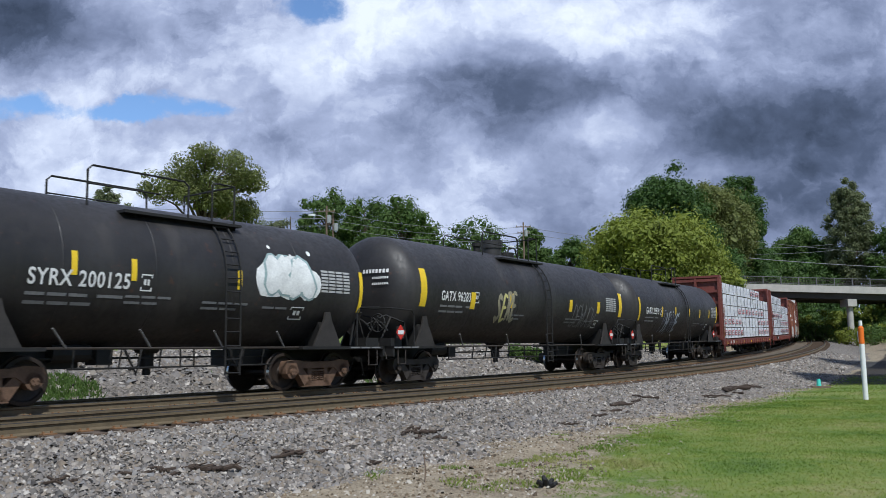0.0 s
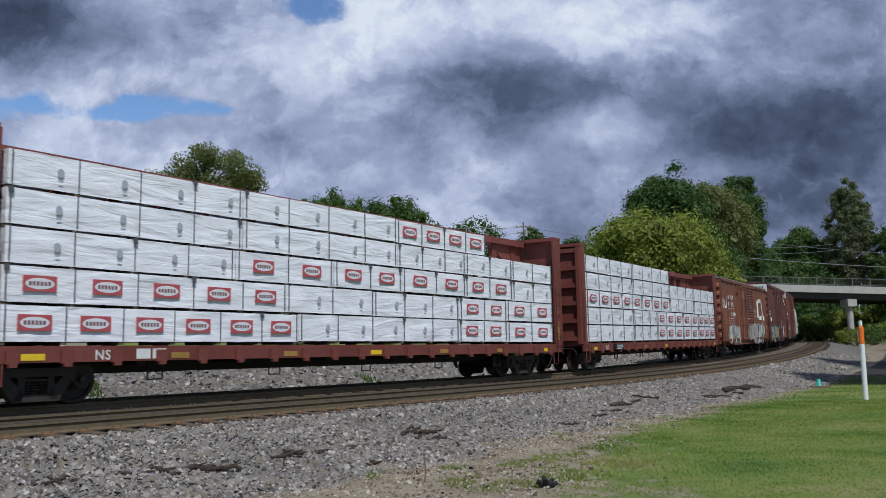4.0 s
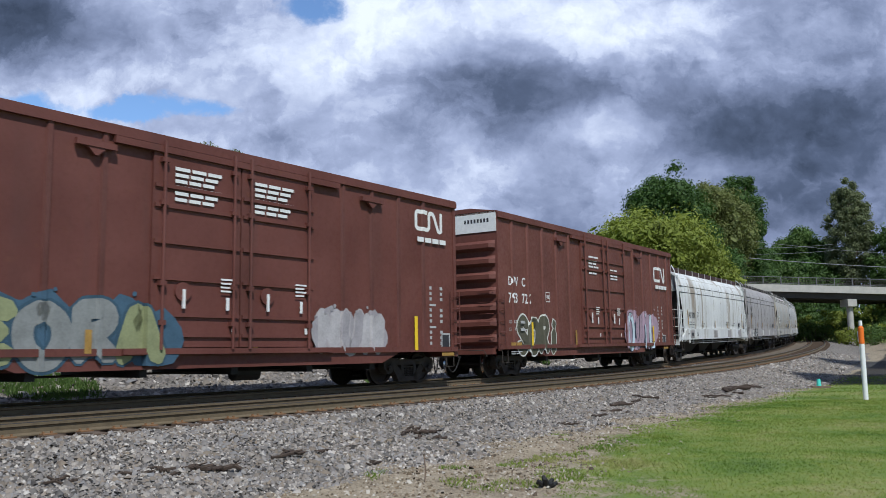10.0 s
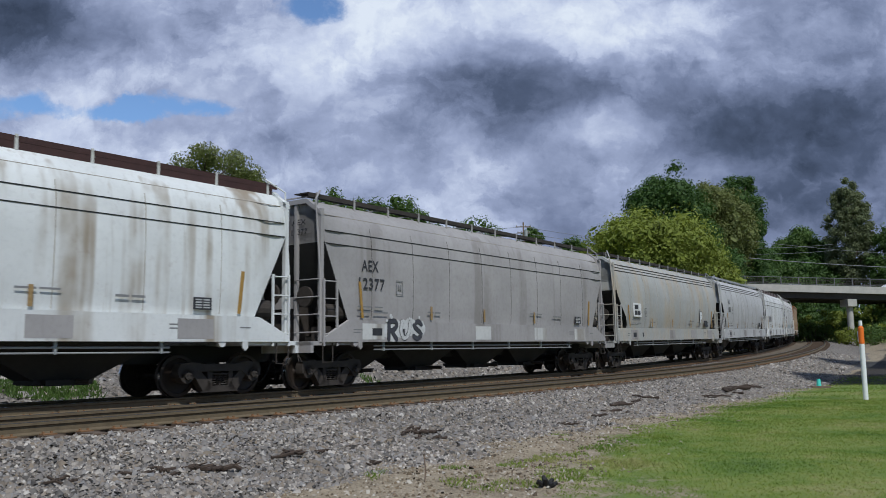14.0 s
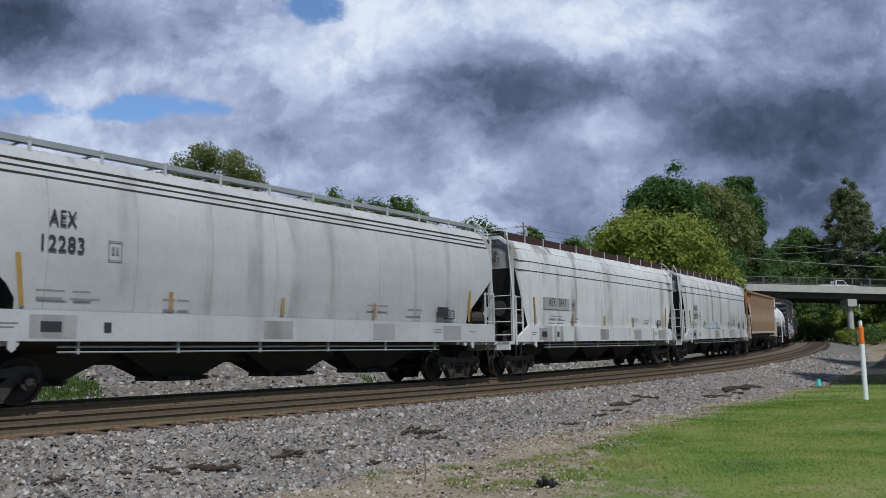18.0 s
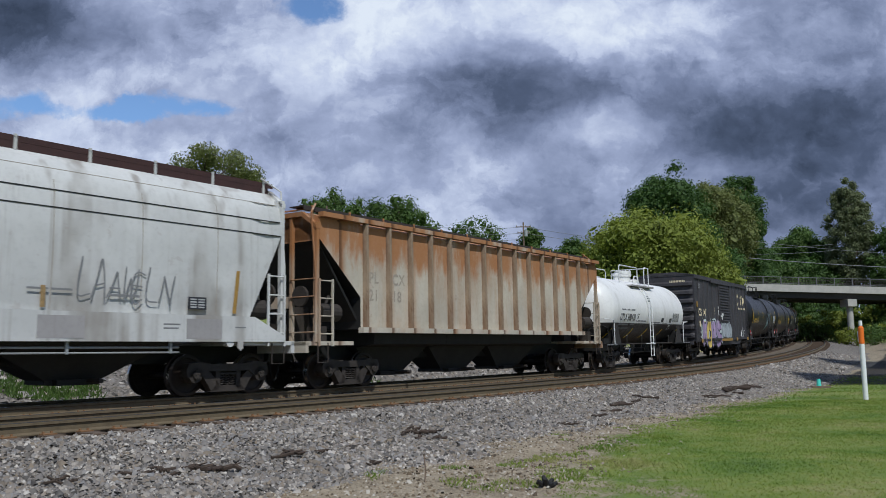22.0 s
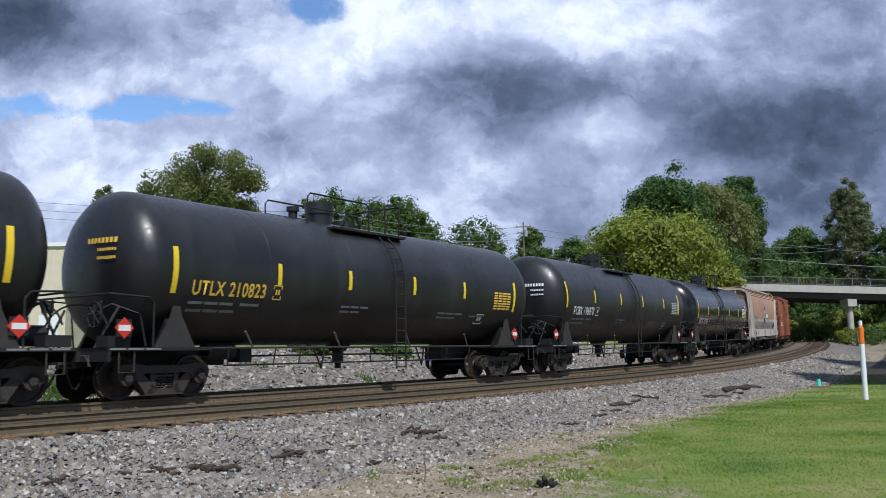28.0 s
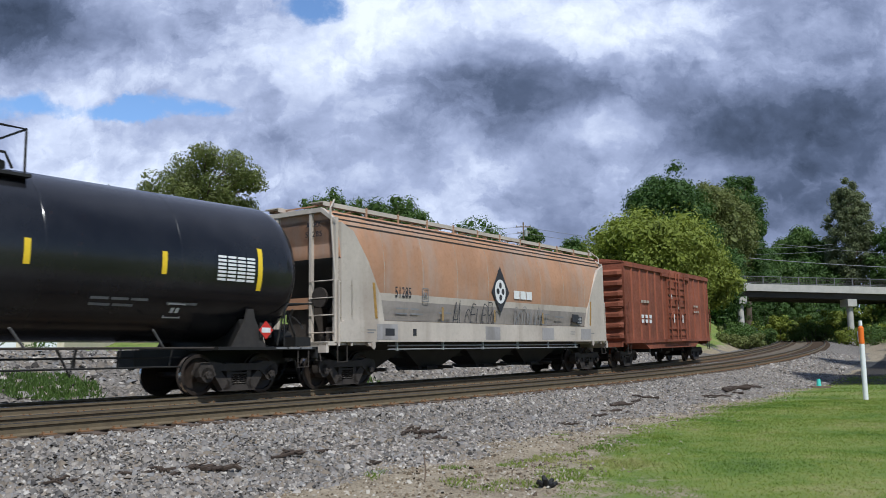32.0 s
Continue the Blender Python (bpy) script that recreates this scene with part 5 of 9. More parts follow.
    bars([(x1 - 5.6, 2.0, 1.3, 0.05), (x1 - 5.6, 1.88, 1.0, 0.05), (x1 - 3.9, 1.95, 0.8, 0.05), (-1.6, 2.05, 1.1, 0.05), (-1.6, 1.93, 0.8, 0.05)], a, "grey_text", bend)
    if end_text:
        # on the head, which faces along the train
        g = Geo()
        for k, w in enumerate((0.85, 0.5, 0.5)):
            for c in range(8):
                ya, yb_ = -1.0 + w * c / 8, -1.0 + w * (c + 0.66) / 8
                za = zc + 0.42 - 0.17 * k
                for f0 in (0.0, 0.5):
                    g.add([(0, ya + (yb_ - ya) * f0, za), (0, ya + (yb_ - ya) * (f0 + 0.5), za), (0, ya + (yb_ - ya) * (f0 + 0.5), za + (0.11 if k == 0 else 0.06)), (0, ya + (yb_ - ya) * f0, za + (0.11 if k == 0 else 0.06))], [(0, 1, 2, 3)])
        for i, v in enumerate(g.v):
            rr = min(0.985, math.hypot(v[1], v[2] - zc) / R)
            t = math.asin(min(1.0, rr ** 1.25))
            g.v[i] = (x0 + dish * (1 - math.cos(t)) - 0.05, v[1], v[2])
        tagged(part("head_lettering", g, text_mat, a), kind="stuff")
    for x, z0, z1, w in stripes:
        stripe(a, x, z0, z1, w, "yellow", bend)
    return a, bend


w1, b1 = tank_wagon("tank_wagon", "short black tank wagon with white stencilled marks and graffiti", -1.95, 6.2, -5.75, 5.85, "black_dull", R=1.55, zc=2.60, text="SYRX 200125", text_x=-3.6, text_z=2.22, text_w=2.05, text_size=0.42, truck_mat="truck_red",
                      stripes=((-2.73, 2.42, 2.88, 0.12), (-1.47, 2.38, 2.82, 0.12), (1.19, 2.34, 2.78, 0.12), (3.45, 2.25, 2.72, 0.12), (5.2, 1.95, 3.0, 0.12)), placards=False, dome=0)
spraypaint(w1, 2.0, 3.45, 2.2, 3.3, 0, [(0.30, 0.40, 0.40), (0.72, 0.73, 0.71), (0.74, 0.75, 0.73)], 21, "KA", b1, fat=0.3)
w2, b2 = tank_wagon("tank_wagon", "black tank wagon with bold yellow stripes and graffiti", 10.2, 23.0, -7.65, 8.3, "black_dull", R=1.60, zc=2.74, text="GATX 96283", text_x=-5.75, text_z=2.42, text_w=1.6, text_size=0.4,
                      stripes=((-6.64, 2.2, 3.3, 0.30), (-3.98, 2.2, 2.72, 0.26), (-1.56, 2.3, 2.78, 0.26), (2.94, 2.3, 2.75, 0.26), (5.46, 2.3, 2.75, 0.26), (7.7, 2.2, 3.2, 0.30)), end_text="y", dome=0.5)
spraypaint(w2, -2.5, -1.2, 1.85, 2.85, 0, [(0.45, 0.42, 0.28), (0.30, 0.27, 0.18), (0.6, 0.55, 0.2)], 22, "SERE", b2, fat=0.14, cloud=False, dots=0)
scrawl(w2, 3.2, 2.1, 0.8, 0, 5, "grey_text", 6, b2)
w3, b3 = tank_wagon("tank_wagon", "black tank wagon with white marks and faded graffiti", 26.9, 39.5, -7.4, 8.25, "black_dull", R=1.60, zc=2.74, text="GATX 22579", text_x=-5.6, text_z=2.42, text_w=1.9, text_size=0.42,
                      stripes=((-6.5, 2.1, 3.15, 0.18), (-3.14, 2.3, 2.8, 0.16), (-0.94, 2.35, 2.82, 0.16), (1.58, 2.35, 2.8, 0.16), (3.64, 2.35, 2.8, 0.16), (5.6, 2.35, 2.8, 0.16), (7.38, 2.1, 3.05, 0.18)), end_text="y", dome=0)
spraypaint(w3, -2.9, -0.3, 1.55, 2.55, 0, [(0.30, 0.33, 0.40), (0.05, 0.05, 0.07), (0.35, 0.38, 0.42)], 23, "PHONE", b3, fat=0.11, cloud=False)
w17, b17 = tank_wagon("tank_wagon", "white tank wagon with a grimy black belly", 272.7, 281.4, -5.35, 5.85, "tank_white", R=1.50, zc=2.55, text="UTLX 300429", text_mat="dark_text", text_x=-3.9, text_z=2.08, text_size=0.42, text_w=1.85,
                        stripes=(), rail_mat="white", placards=False, dome=0.5, chart_mat=None, ladder_x=-0.42, dome_x=0.55)
for x in (-4.5, -4.2, -1.95, 0.0, 2.2, 4.6):
    g = Geo()
    for k in range(4):
        za, zb_ = 1.74 - 0.105 * k, 1.74 - 0.105 * (k + 1)
        ya, yb_ = (-math.sqrt(1.5 ** 2 - (z - 2.55) ** 2) - 0.008 for z in (za, zb_))
        g.add([(x - 0.06 * k, ya, za), (x + 0.12 - 0.06 * k, ya, za), (x + 0.06 - 0.06 * k, yb_, zb_), (x - 0.06 - 0.06 * k, yb_, zb_)], [(0, 1, 2, 3)])
    part("belly_stripe", g, "yellow", w17, "slanting yellow stripe")
bars([(-3.75, 2.52, 0.5, 0.06), (-3.1, 2.52, 0.35, 0.06), (-2.6, 2.52, 0.5, 0.06), (-0.2, 3.22, 0.5, 0.04), (-0.2, 3.14, 0.55, 0.04), (-0.2, 3.06, 0.5, 0.04), (-0.2, 2.98, 0.42, 0.04)], w17, "grey_text", b17)
chart(w17, 3.35, 2.10, 1.05, 0.42, b17, mat="grey_text")
for x in (1.65, 2.9):
    bars([(x, 2.05, 0.36, 0.20)], w17, "dark_text", b17)
w19, b19 = tank_wagon("tank_wagon", "black tank wagon with yellow lettering and pale graffiti", 301.5, 314.95, -7.45, 7.95, "black", R=1.67, zc=2.79, text="UTLX 207167", text_mat="gold", text_x=-6.2, text_z=2.2, stripes=((-6.80, 2.20, 3.20, 0.13), (-3.85, 2.52, 3.02, 0.12), (-1.40, 2.52, 3.02, 0.12), (1.30, 2.52, 3.02, 0.12), (3.90, 2.52, 3.02, 0.12), (6.85, 2.20, 3.20, 0.13)), end_text="y", chart_at=(5.5, 2.25), chart_mat="white", box_at=(4.7, 1.72))
spraypaint(w19, 1.2, 2.8, 1.7, 2.9, 0, [(0.42, 0.55, 0.54), (0.35, 0.50, 0.50), (0.05, 0.07, 0.08)], 24, "OK", b19)
w22, b22 = tank_wagon("tank_wagon", "black tank wagon with yellow lettering", 318.6, 331.7, -7.8, 8.2, "black", R=1.67, zc=2.79, text="UTLX 210823", text_mat="gold", text_x=-6.3, text_z=2.18, text_w=2.05, stripes=((-6.75, 2.18, 3.15, 0.13), (-3.85, 2.50, 3.00, 0.12), (-1.40, 2.50, 3.00, 0.12), (1.30, 2.50, 3.00, 0.12), (3.80, 2.50, 3.00, 0.12), (6.75, 2.18, 3.15, 0.13)), end_text="y", chart_at=(5.5, 2.22), chart_mat="gold", box_at=(4.7, 1.75), dome_x=-0.85, ladder_x=0.35)
w23, b23 = tank_wagon("tank_wagon", "black tank wagon with white lettering", 336.2, 349.2, -7.6, 8.1, "black", R=1.67, zc=2.84, text="TCBX 196870", text_x=-6.2, text_z=2.22, text_w=1.95, stripes=((-6.86, 2.46, 3.43, 0.13), (-4.20, 2.70, 3.20, 0.12), (-1.37, 2.70, 3.20, 0.12), (1.33, 2.70, 3.20, 0.12), (4.25, 2.70, 3.20, 0.12), (6.55, 2.46, 3.43, 0.13)), end_text="y", chart_at=(5.45, 2.45), box_at=(4.6, 1.72), dome_x=-0.5, ladder_x=0.3)
w24, b24 = tank_wagon("tank_wagon", "glossy black tank wagon with white lettering", 353.4, 366.35, -7.9, 8.2, "black_gloss", R=1.67, zc=2.86, text="CTCX 732816", text_x=-6.3, text_z=2.03, text_w=2.05, stripes=((-6.83, 2.33, 3.30, 0.13), (-4.45, 2.55, 3.02, 0.12), (-1.81, 2.55, 3.02, 0.12), (1.25, 2.55, 3.02, 0.12), (4.07, 2.55, 3.02, 0.12), (6.57, 2.33, 3.30, 0.13)), end_text="y", chart_at=(5.4, 2.5), chart_mat="white", box_at=(4.35, 1.68), dome_x=0.2, ladder_x=-0.95)


# ---- box wagons ----
def box_wagon(name, label, front, rear, x0, x1, mat, top, bottom, post_gap, doors, door_kind, end_panel=False, roof_mat=None, ribs_end=7, posts=True, post_d=0.055):
    a = wagon_at(name, label, "box wagon", front, rear)
    half = (rear - front) / 2
    Y = 1.57
    ed = top - 0.12
    body = Geo()
    d0, d1 = doors
    sill = bottom + 0.18
    # skin with the belly dropping lower between the trucks
    prof = [(x0, ed), (x0, sill + 0.12), (-half + 0.9, sill + 0.12), (-half + 1.7, bottom), (half - 1.7, bottom), (half - 0.9, sill + 0.12), (x1, sill + 0.12), (x1, ed)]
    body.prism(prof, -Y, Y, axis="y")
    part("body", body, mat, a, "steel box body")
    part("roof", Geo().prism([(-Y - 0.05, ed), (Y + 0.05, ed), (Y + 0.05, ed + 0.06), (0.6, ed + 0.19), (0, ed + 0.21), (-0.6, ed + 0.19), (-Y - 0.05, ed + 0.06)], x0 - 0.03, x1 + 0.03), roof_mat or mat, a, "ribbed steel roof")
    part("side_rail", Geo().box(x0 - 0.01, -Y - 0.085, ed - 0.16, x1 + 0.01, -Y + 0.002, ed), mat, a)
    part("side_rail", Geo().box(x0 - 0.01, -Y - 0.06, sill + 0.1, x1 + 0.01, -Y + 0.002, sill + 0.24), mat, a)
    part("side_rail", Geo().box(x0 - 0.01, Y - 0.002, ed - 0.16, x1 + 0.01, Y + 0.055, ed), mat, a)
    n = int((x1 - x0) / 1.1)
    rb = mesh_of("roof_rib", Geo().prism([(-Y, ed + 0.061), (Y, ed + 0.061), (0.6, ed + 0.215), (-0.6, ed + 0.215)], -0.04, 0.04), roof_mat or mat)
    for k in range(n + 1):
        part("roof_rib", rb, None, a, m=pose(x0 + (x1 - x0) * k / n, 0, 0))
    door_out = 0.135 if door_kind == "plug" else 0.118
    breaks = {x0 - 1: 0.0, d0 - 0.11: 0.0, d0 - 0.1: door_out, d1 + 0.1: door_out, d1 + 0.11: 0.0, x1 + 1: 0.0}
    if posts:
        pg = Geo().prism([(-0.075, -Y), (-0.045, -Y - post_d), (0.045, -Y - post_d), (0.075, -Y)], sill + 0.24, ed - 0.16, axis="z")
        pm = mesh_of("side_post", pg, mat)
        x = x0 + post_gap * 0.9
        while x < x1 - post_gap * 0.5:
            if not (d0 - 0.15 < x < d1 + 0.15):
                part("side_post", pm, None, a, m=pose(x, 0, 0))
                for dx, dy in ((-0.076, 0.0), (-0.045, post_d), (0.045, post_d), (0.076, 0.0)):
                    breaks[x + dx] = dy
            x += post_gap
    RELIEF[a.name] = tuple(zip(*sorted(breaks.items())))
    for x in (x0, x1 - 0.12):
        part("corner_post", Geo().box(x - 0.005, -Y - 0.03, sill + 0.05, x + 0.125, -Y + 0.03, ed), mat, a)
    # pressed ends
    for s, xe in ((-1, x0), (1, x1)):
        top_z = ed - (0.75 if end_panel else 0.15)
        for k in range(ribs_end):
            z0 = sill + 0.25 + (top_z - sill - 0.25) * k / ribs_end
            z1 = z0 + (top_z - sill - 0.25) / ribs_end * 0.62
            zm = (z0 + z1) / 2
            ring = [(z0, 0.0), (zm - 0.06, 0.17), (zm + 0.08, 0.17), (z1 + 0.03, 0.0)]
            g = Geo()
            g.loft([[(xe + s * d * k2, y, z) for z, d in ring] for y, k2 in ((-Y + 0.06, 0.1), (-Y + 0.22, 1), (Y - 0.22, 1), (Y - 0.06, 0.1))], caps=False, closed=False)
            part("end_rib", g, mat, a, smooth=True)
        if end_panel:
            part("end_panel", Geo().prism([(-Y, ed - 0.62), (Y, ed - 0.62), (Y, ed + 0.04), (0.5, ed + 0.16), (-0.5, ed + 0.16), (-Y, ed + 0.04)], min(xe, xe + s * 0.03), max(xe, xe + s * 0.03)), "white", a, "white painted warning panel at the top of the end")
            g = Geo()
            for y0, w in ((-1.3, 1.0), (0.1, 1.1)):
                for i in range(8):
                    yy = y0 + w * i / 8
                    q = [(xe + s * 0.034, yy, ed - 0.30), (xe + s * 0.034, yy + w / 8 * 0.6, ed - 0.30), (xe + s * 0.034, yy + w / 8 * 0.6, ed - 0.17), (xe + s * 0.034, yy, ed - 0.17)]
                    g.add(q, [(0, 1, 2, 3)])
            tagged(part("panel_print", g, "dark_text", a), kind="stuff")
        part("underframe_end", Geo().box(min(xe, xe + s * 0.22), -1.45, sill - 0.05, max(xe, xe + s * 0.22), 1.45, sill + 0.14), mat, a)
        ladder(a, xe - s * 0.12 - 0.22, xe - s * 0.12 + 0.22, -Y - 0.07, sill + 0.15, sill + 1.9, 5, mat, name="side_ladder")
        for k in range(5):
            z = sill + 0.5 + 0.38 * k
            part("grab_iron", Geo().tube([(xe + s * 0.12, -Y + 0.1, z), (xe + s * 0.22, -Y + 0.1, z), (xe + s * 0.22, -Y + 0.6, z), (xe + s * 0.12, -Y + 0.6, z)], 0.014, 5), mat, a)
        stirrup(a, xe - s * 0.35, -Y - 0.02, sill + 0.12, "truck", 0.36, 0.46)
        coupler(a, xe + s * 0.15, s)
        truck(a, s * half)
    cr = Geo().box(x0 + 0.2, -0.3, 0.72, x1 - 0.2, 0.3, bottom + 0.2)
    for k in range(5):
        x = -half + 2.0 + (2 * half - 4) * k / 4
        part("crossbearer", Geo().box(x - 0.09, -Y + 0.1, bottom - 0.16, x + 0.09, Y - 0.1, bottom - 0.004), "under", a)
    part("centre_sill", cr, "under", a)
    g = Geo().tube([(-half + 1.5, -0.6, bottom - 0.1), (half - 1.5, -0.6, bottom - 0.1)], 0.025)
    g.cyl((0.5, -0.8, bottom - 0.15), (1.2, -0.8, bottom - 0.15), 0.18, 12)
    part("brake_rigging", g, "under", a)
    # doors
    lo, hi = sill + 0.26, ed - 0.18
    if door_kind == "plug":
        part("door_rail", Geo().box(d0 - 0.6, -Y - 0.15, sill + 0.12, d1 + 0.6, -Y - 0.065, sill + 0.24), mat, a)
        part("door_rail", Geo().box(d0 - 0.9, -Y - 0.13, ed - 0.32, d1 + 0.9, -Y - 0.04, ed - 0.18), mat, a)
        mid = (d0 + d1) / 2
        for e0, e1 in ((d0, mid - 0.02), (mid + 0.02, d1)):
            d = part("door", Geo().box(e0, -Y - 0.075, lo, e1, -Y + 0.01, hi), mat, a, "plug door with locking bars")
            g = Geo()
            for z in [lo + (hi - lo) * t for t in (0.06, 0.16, 0.34, 0.52, 0.70, 0.80)]:
                g.box(e0 + 0.03, -Y - 0.125, z - 0.04, e1 - 0.03, -Y - 0.07, z + 0.04)
            part("door_rib", g, mat, d)
            g = Geo()
            for x in (e0 + 0.22, e1 - 0.22):
                g.cyl((x, -Y - 0.16, lo - 0.05), (x, -Y - 0.16, hi + 0.1), 0.036, 8)
                for z in (lo + 0.5, lo + 1.3, hi - 1.2, hi - 0.3):
                    g.box(x - 0.08, -Y - 0.19, z - 0.05, x + 0.08, -Y - 0.07, z + 0.05)
            part("locking_bar", g, mat, d)
            part("door_handle", Geo().cyl((e0 + 0.75, -Y - 0.13, lo + 1.15), (e0 + 0.75, -Y - 0.09, lo + 1.15), 0.2, 14), mat, d)
            part("crank", Geo().box(e0 + 0.72, -Y - 0.16, lo + 0.8, e0 + 0.78, -Y - 0.12, lo + 1.2), "white", d)
    else:
        d = part("door", Geo().box(d0, -Y - 0.06, lo, d1, -Y + 0.01, hi), mat, a, "sliding door with pressed horizontal ribs")
        g = Geo()
        k = 18
        for i in range(k):
            z0 = lo + 0.1 + (hi - lo - 0.2) * i / k
            z1 = z0 + (hi - lo) / k * 0.7
            g.loft([[(x, -Y - 0.06 - dd * f, z) for z, dd in ((z0, 0.0), (z0 + 0.03, 0.055), (z1 - 0.03, 0.055), (z1, 0.0))] for x, f in ((d0 + 0.06, 0), (d0 + 0.16, 1), (d1 - 0.16, 1), (d1 - 0.06, 0))], caps=False, closed=False)
        part("door_rib", g, mat, d)
        part("door_frame", Geo().box(d0 - 0.10, -Y - 0.11, lo, d0 + 0.02, -Y, hi), mat, a)
        part("door_frame", Geo().box(d1 - 0.02, -Y - 0.11, lo, d1 + 0.10, -Y, hi), mat, a)
        part("door_rail", Geo().box(d0 - 2.2, -Y - 0.13, sill + 0.12, d1 + 0.3, -Y - 0.065, sill + 0.25), mat, a)
        part("door_rail", Geo().box(d0 - 2.2, -Y - 0.14, ed - 0.24, d1 + 0.3, -Y - 0.09, ed - 0.10), mat, a)
        part("latch", Geo().box(d0 + 0.1, -Y - 0.14, lo + 1.25, d0 + 0.5, -Y - 0.1, lo + 1.33), "white", a)
    return a, Y


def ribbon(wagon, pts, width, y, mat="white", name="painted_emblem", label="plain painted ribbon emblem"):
    """A broad painted band with rounded turns."""
    dense_pts = []
    for i, p in enumerate(pts):
        p = Vector(p)
        if 0 < i < len(pts) - 1:
            a, b = (Vector(pts[i - 1]) - p), (Vector(pts[i + 1]) - p)
            r = min(width * 0.95, a.length * 0.48, b.length * 0.48)
            p0, p1 = p + a.normalized() * r, p + b.normalized() * r
            dense_pts += [p0 * (1 - t) ** 2 + p * 2 * t * (1 - t) + p1 * t * t for t in [k / 8 for k in range(9)]]
        else:
            dense_pts.append(p)
    rows = []
    for i, p in enumerate(dense_pts):
        d = (dense_pts[min(i + 1, len(dense_pts) - 1)] - dense_pts[max(i - 1, 0)]).normalized()
        nrm = Vector((-d.y, d.x)) * width / 2
        rows.append([(p.x + nrm.x, p.y + nrm.y), (p.x - nrm.x, p.y - nrm.y)])
    quads = [[a[0], a[1], b[1], b[0]] for a, b in zip(rows, rows[1:])]
    part(name, drape(wagon, quads, 0.005, y), mat, wagon, label)


def emblem(wagon, x, z, h, y):
    """The line's emblem as one bent band."""
    w = h * 0.19
    k = h
    ribbon(wagon, [(x + 0.95 * k, z + k - w / 2), (x + w / 2, z + k - w / 2), (x + w / 2, z + w / 2), (x + 1.08 * k, z + w / 2), (x + 1.08 * k, z + k - w / 2), (x + 1.42 * k, z + k - w * 0.5), (x + 1.80 * k, z + w * 0.4), (x + 2.02 * k, z + w * 0.4), (x + 2.02 * k, z + k)], w, y)


w6, Y6 = box_wagon("box_wagon", "rusty brown boxcar with graffiti and white emblem", 88.9, 103.8, -9.55, 9.05, "brown", 4.98, 0.72, 1.42, (-0.6, 2.3), "slide", roof_mat="roof", post_d=0.075)
emblem(w6, 4.36, 2.42, 1.58, -Y6)
spraypaint(w6, 1.6, 6.9, 0.70, 2.2, -Y6, [(0.09, 0.085, 0.085), (0.42, 0.41, 0.39), (0.29, 0.30, 0.30)], 31, "RKUNS", fat=0.2)
spraypaint(w6, -7.4, -3.9, 0.85, 2.0, -Y6, [(0.22, 0.20, 0.18), (0.46, 0.45, 0.43), (0.42, 0.40, 0.38)], 32, "RAWKN", fat=0.25, dots=0)
spraypaint(w6, -0.5, 2.2, 0.95, 2.05, -Y6, [(0.16, 0.12, 0.09), (0.42, 0.40, 0.35), (0.36, 0.33, 0.27)], 39, "ASKEN", fat=0.22, dots=0)
part("stencil_panel", drape(w6, [[(-6.55, 1.45), (-6.0, 1.45), (-6.0, 1.85), (-6.55, 1.85)]], 0.026, -Y6), "panel_blue", w6, "blue painted panel")
part("tail_reflector", drape(w6, [[(-6.5, 0.95), (-6.15, 0.95), (-6.15, 1.08), (-6.5, 1.08)]], 0.026, -Y6), "red", w6)
scrawl(w6, 0.1, 3.35, 0.75, -Y6, 4, "grey_text", 5)
scrawl(w6, 2.8, 2.85, 0.6, -Y6, 6, "white", 3)
scrawl(w6, 3.2, 3.0, 0.7, -Y6, 2, "grey_text", 4)
scrawl(w6, -9.15, 3.35, 0.62, -Y6, 3, "white", 4, thin=0.032)
for c, x in enumerate((-7.30, -6.52, -5.82)):
    for z in (3.62, 3.18):
        bars([(x + 0.185 * k, z, 0.125, 0.27) for k in range(3 if c < 2 else 2)], w6, "white", None, -Y6 - 0.008)
    for z in (3.02, 2.40):
        bars([(x, z, 0.54, 0.05)], w6, "white", None, -Y6 - 0.008)
    bars([(x, 2.24, 0.3, 0.06), (x, 2.08, 0.36, 0.06)], w6, "pale_text", None, -Y6 - 0.008)
lettering("598", 0.40, -6.52, -Y6, 2.56, w6, "white", width=0.55)
lettering("100", 0.40, -5.80, -Y6, 2.56, w6, "white", width=0.50)
frame_mark(w6, -5.0, 2.50, 0.26, 0.36, y=-Y6 - 0.008)
# a second, flush door beside the louvred one
fd = part("door", Geo().box(-3.35, -Y6 - 0.085, 1.12, -0.80, -Y6 + 0.01, 4.66), "brown", w6, "flush plug door with locking rods")
for z in (1.35, 2.05, 2.85, 3.75, 4.5):
    part("door_rib", Geo().box(-3.30, -Y6 - 0.125, z - 0.045, -0.85, -Y6 - 0.084, z + 0.045), "brown", fd)
for x in (-2.85, -1.30):
    part("locking_bar", Geo().cyl((x, -Y6 - 0.16, 1.1), (x, -Y6 - 0.16, 4.75), 0.034, 8), "brown", fd)
bars([(-2.55, 4.25 - 0.12 * k, 0.8 - 0.12 * (k % 2), 0.05) for k in range(6)], w6, "faint_text", None, -Y6 - 0.088)
part("roof_hook", Geo().box(-4.35, -Y6 - 0.15, 4.15, -3.6, -Y6 - 0.07, 4.25), "brown", w6)
stripe(w6, -8.25, 1.15, 2.1, 0.14, "yellow", y=-Y6 - 0.008)
stripe(w6, -5.98, 1.15, 1.65, 0.13, "yellow", y=-Y6 - 0.03)
stripe(w6, -3.72, 1.2, 1.7, 0.12, "yellow", y=-Y6 - 0.03)
stripe(w6, 8.3, 1.15, 2.05, 0.13, "yellow", y=-Y6 - 0.08)
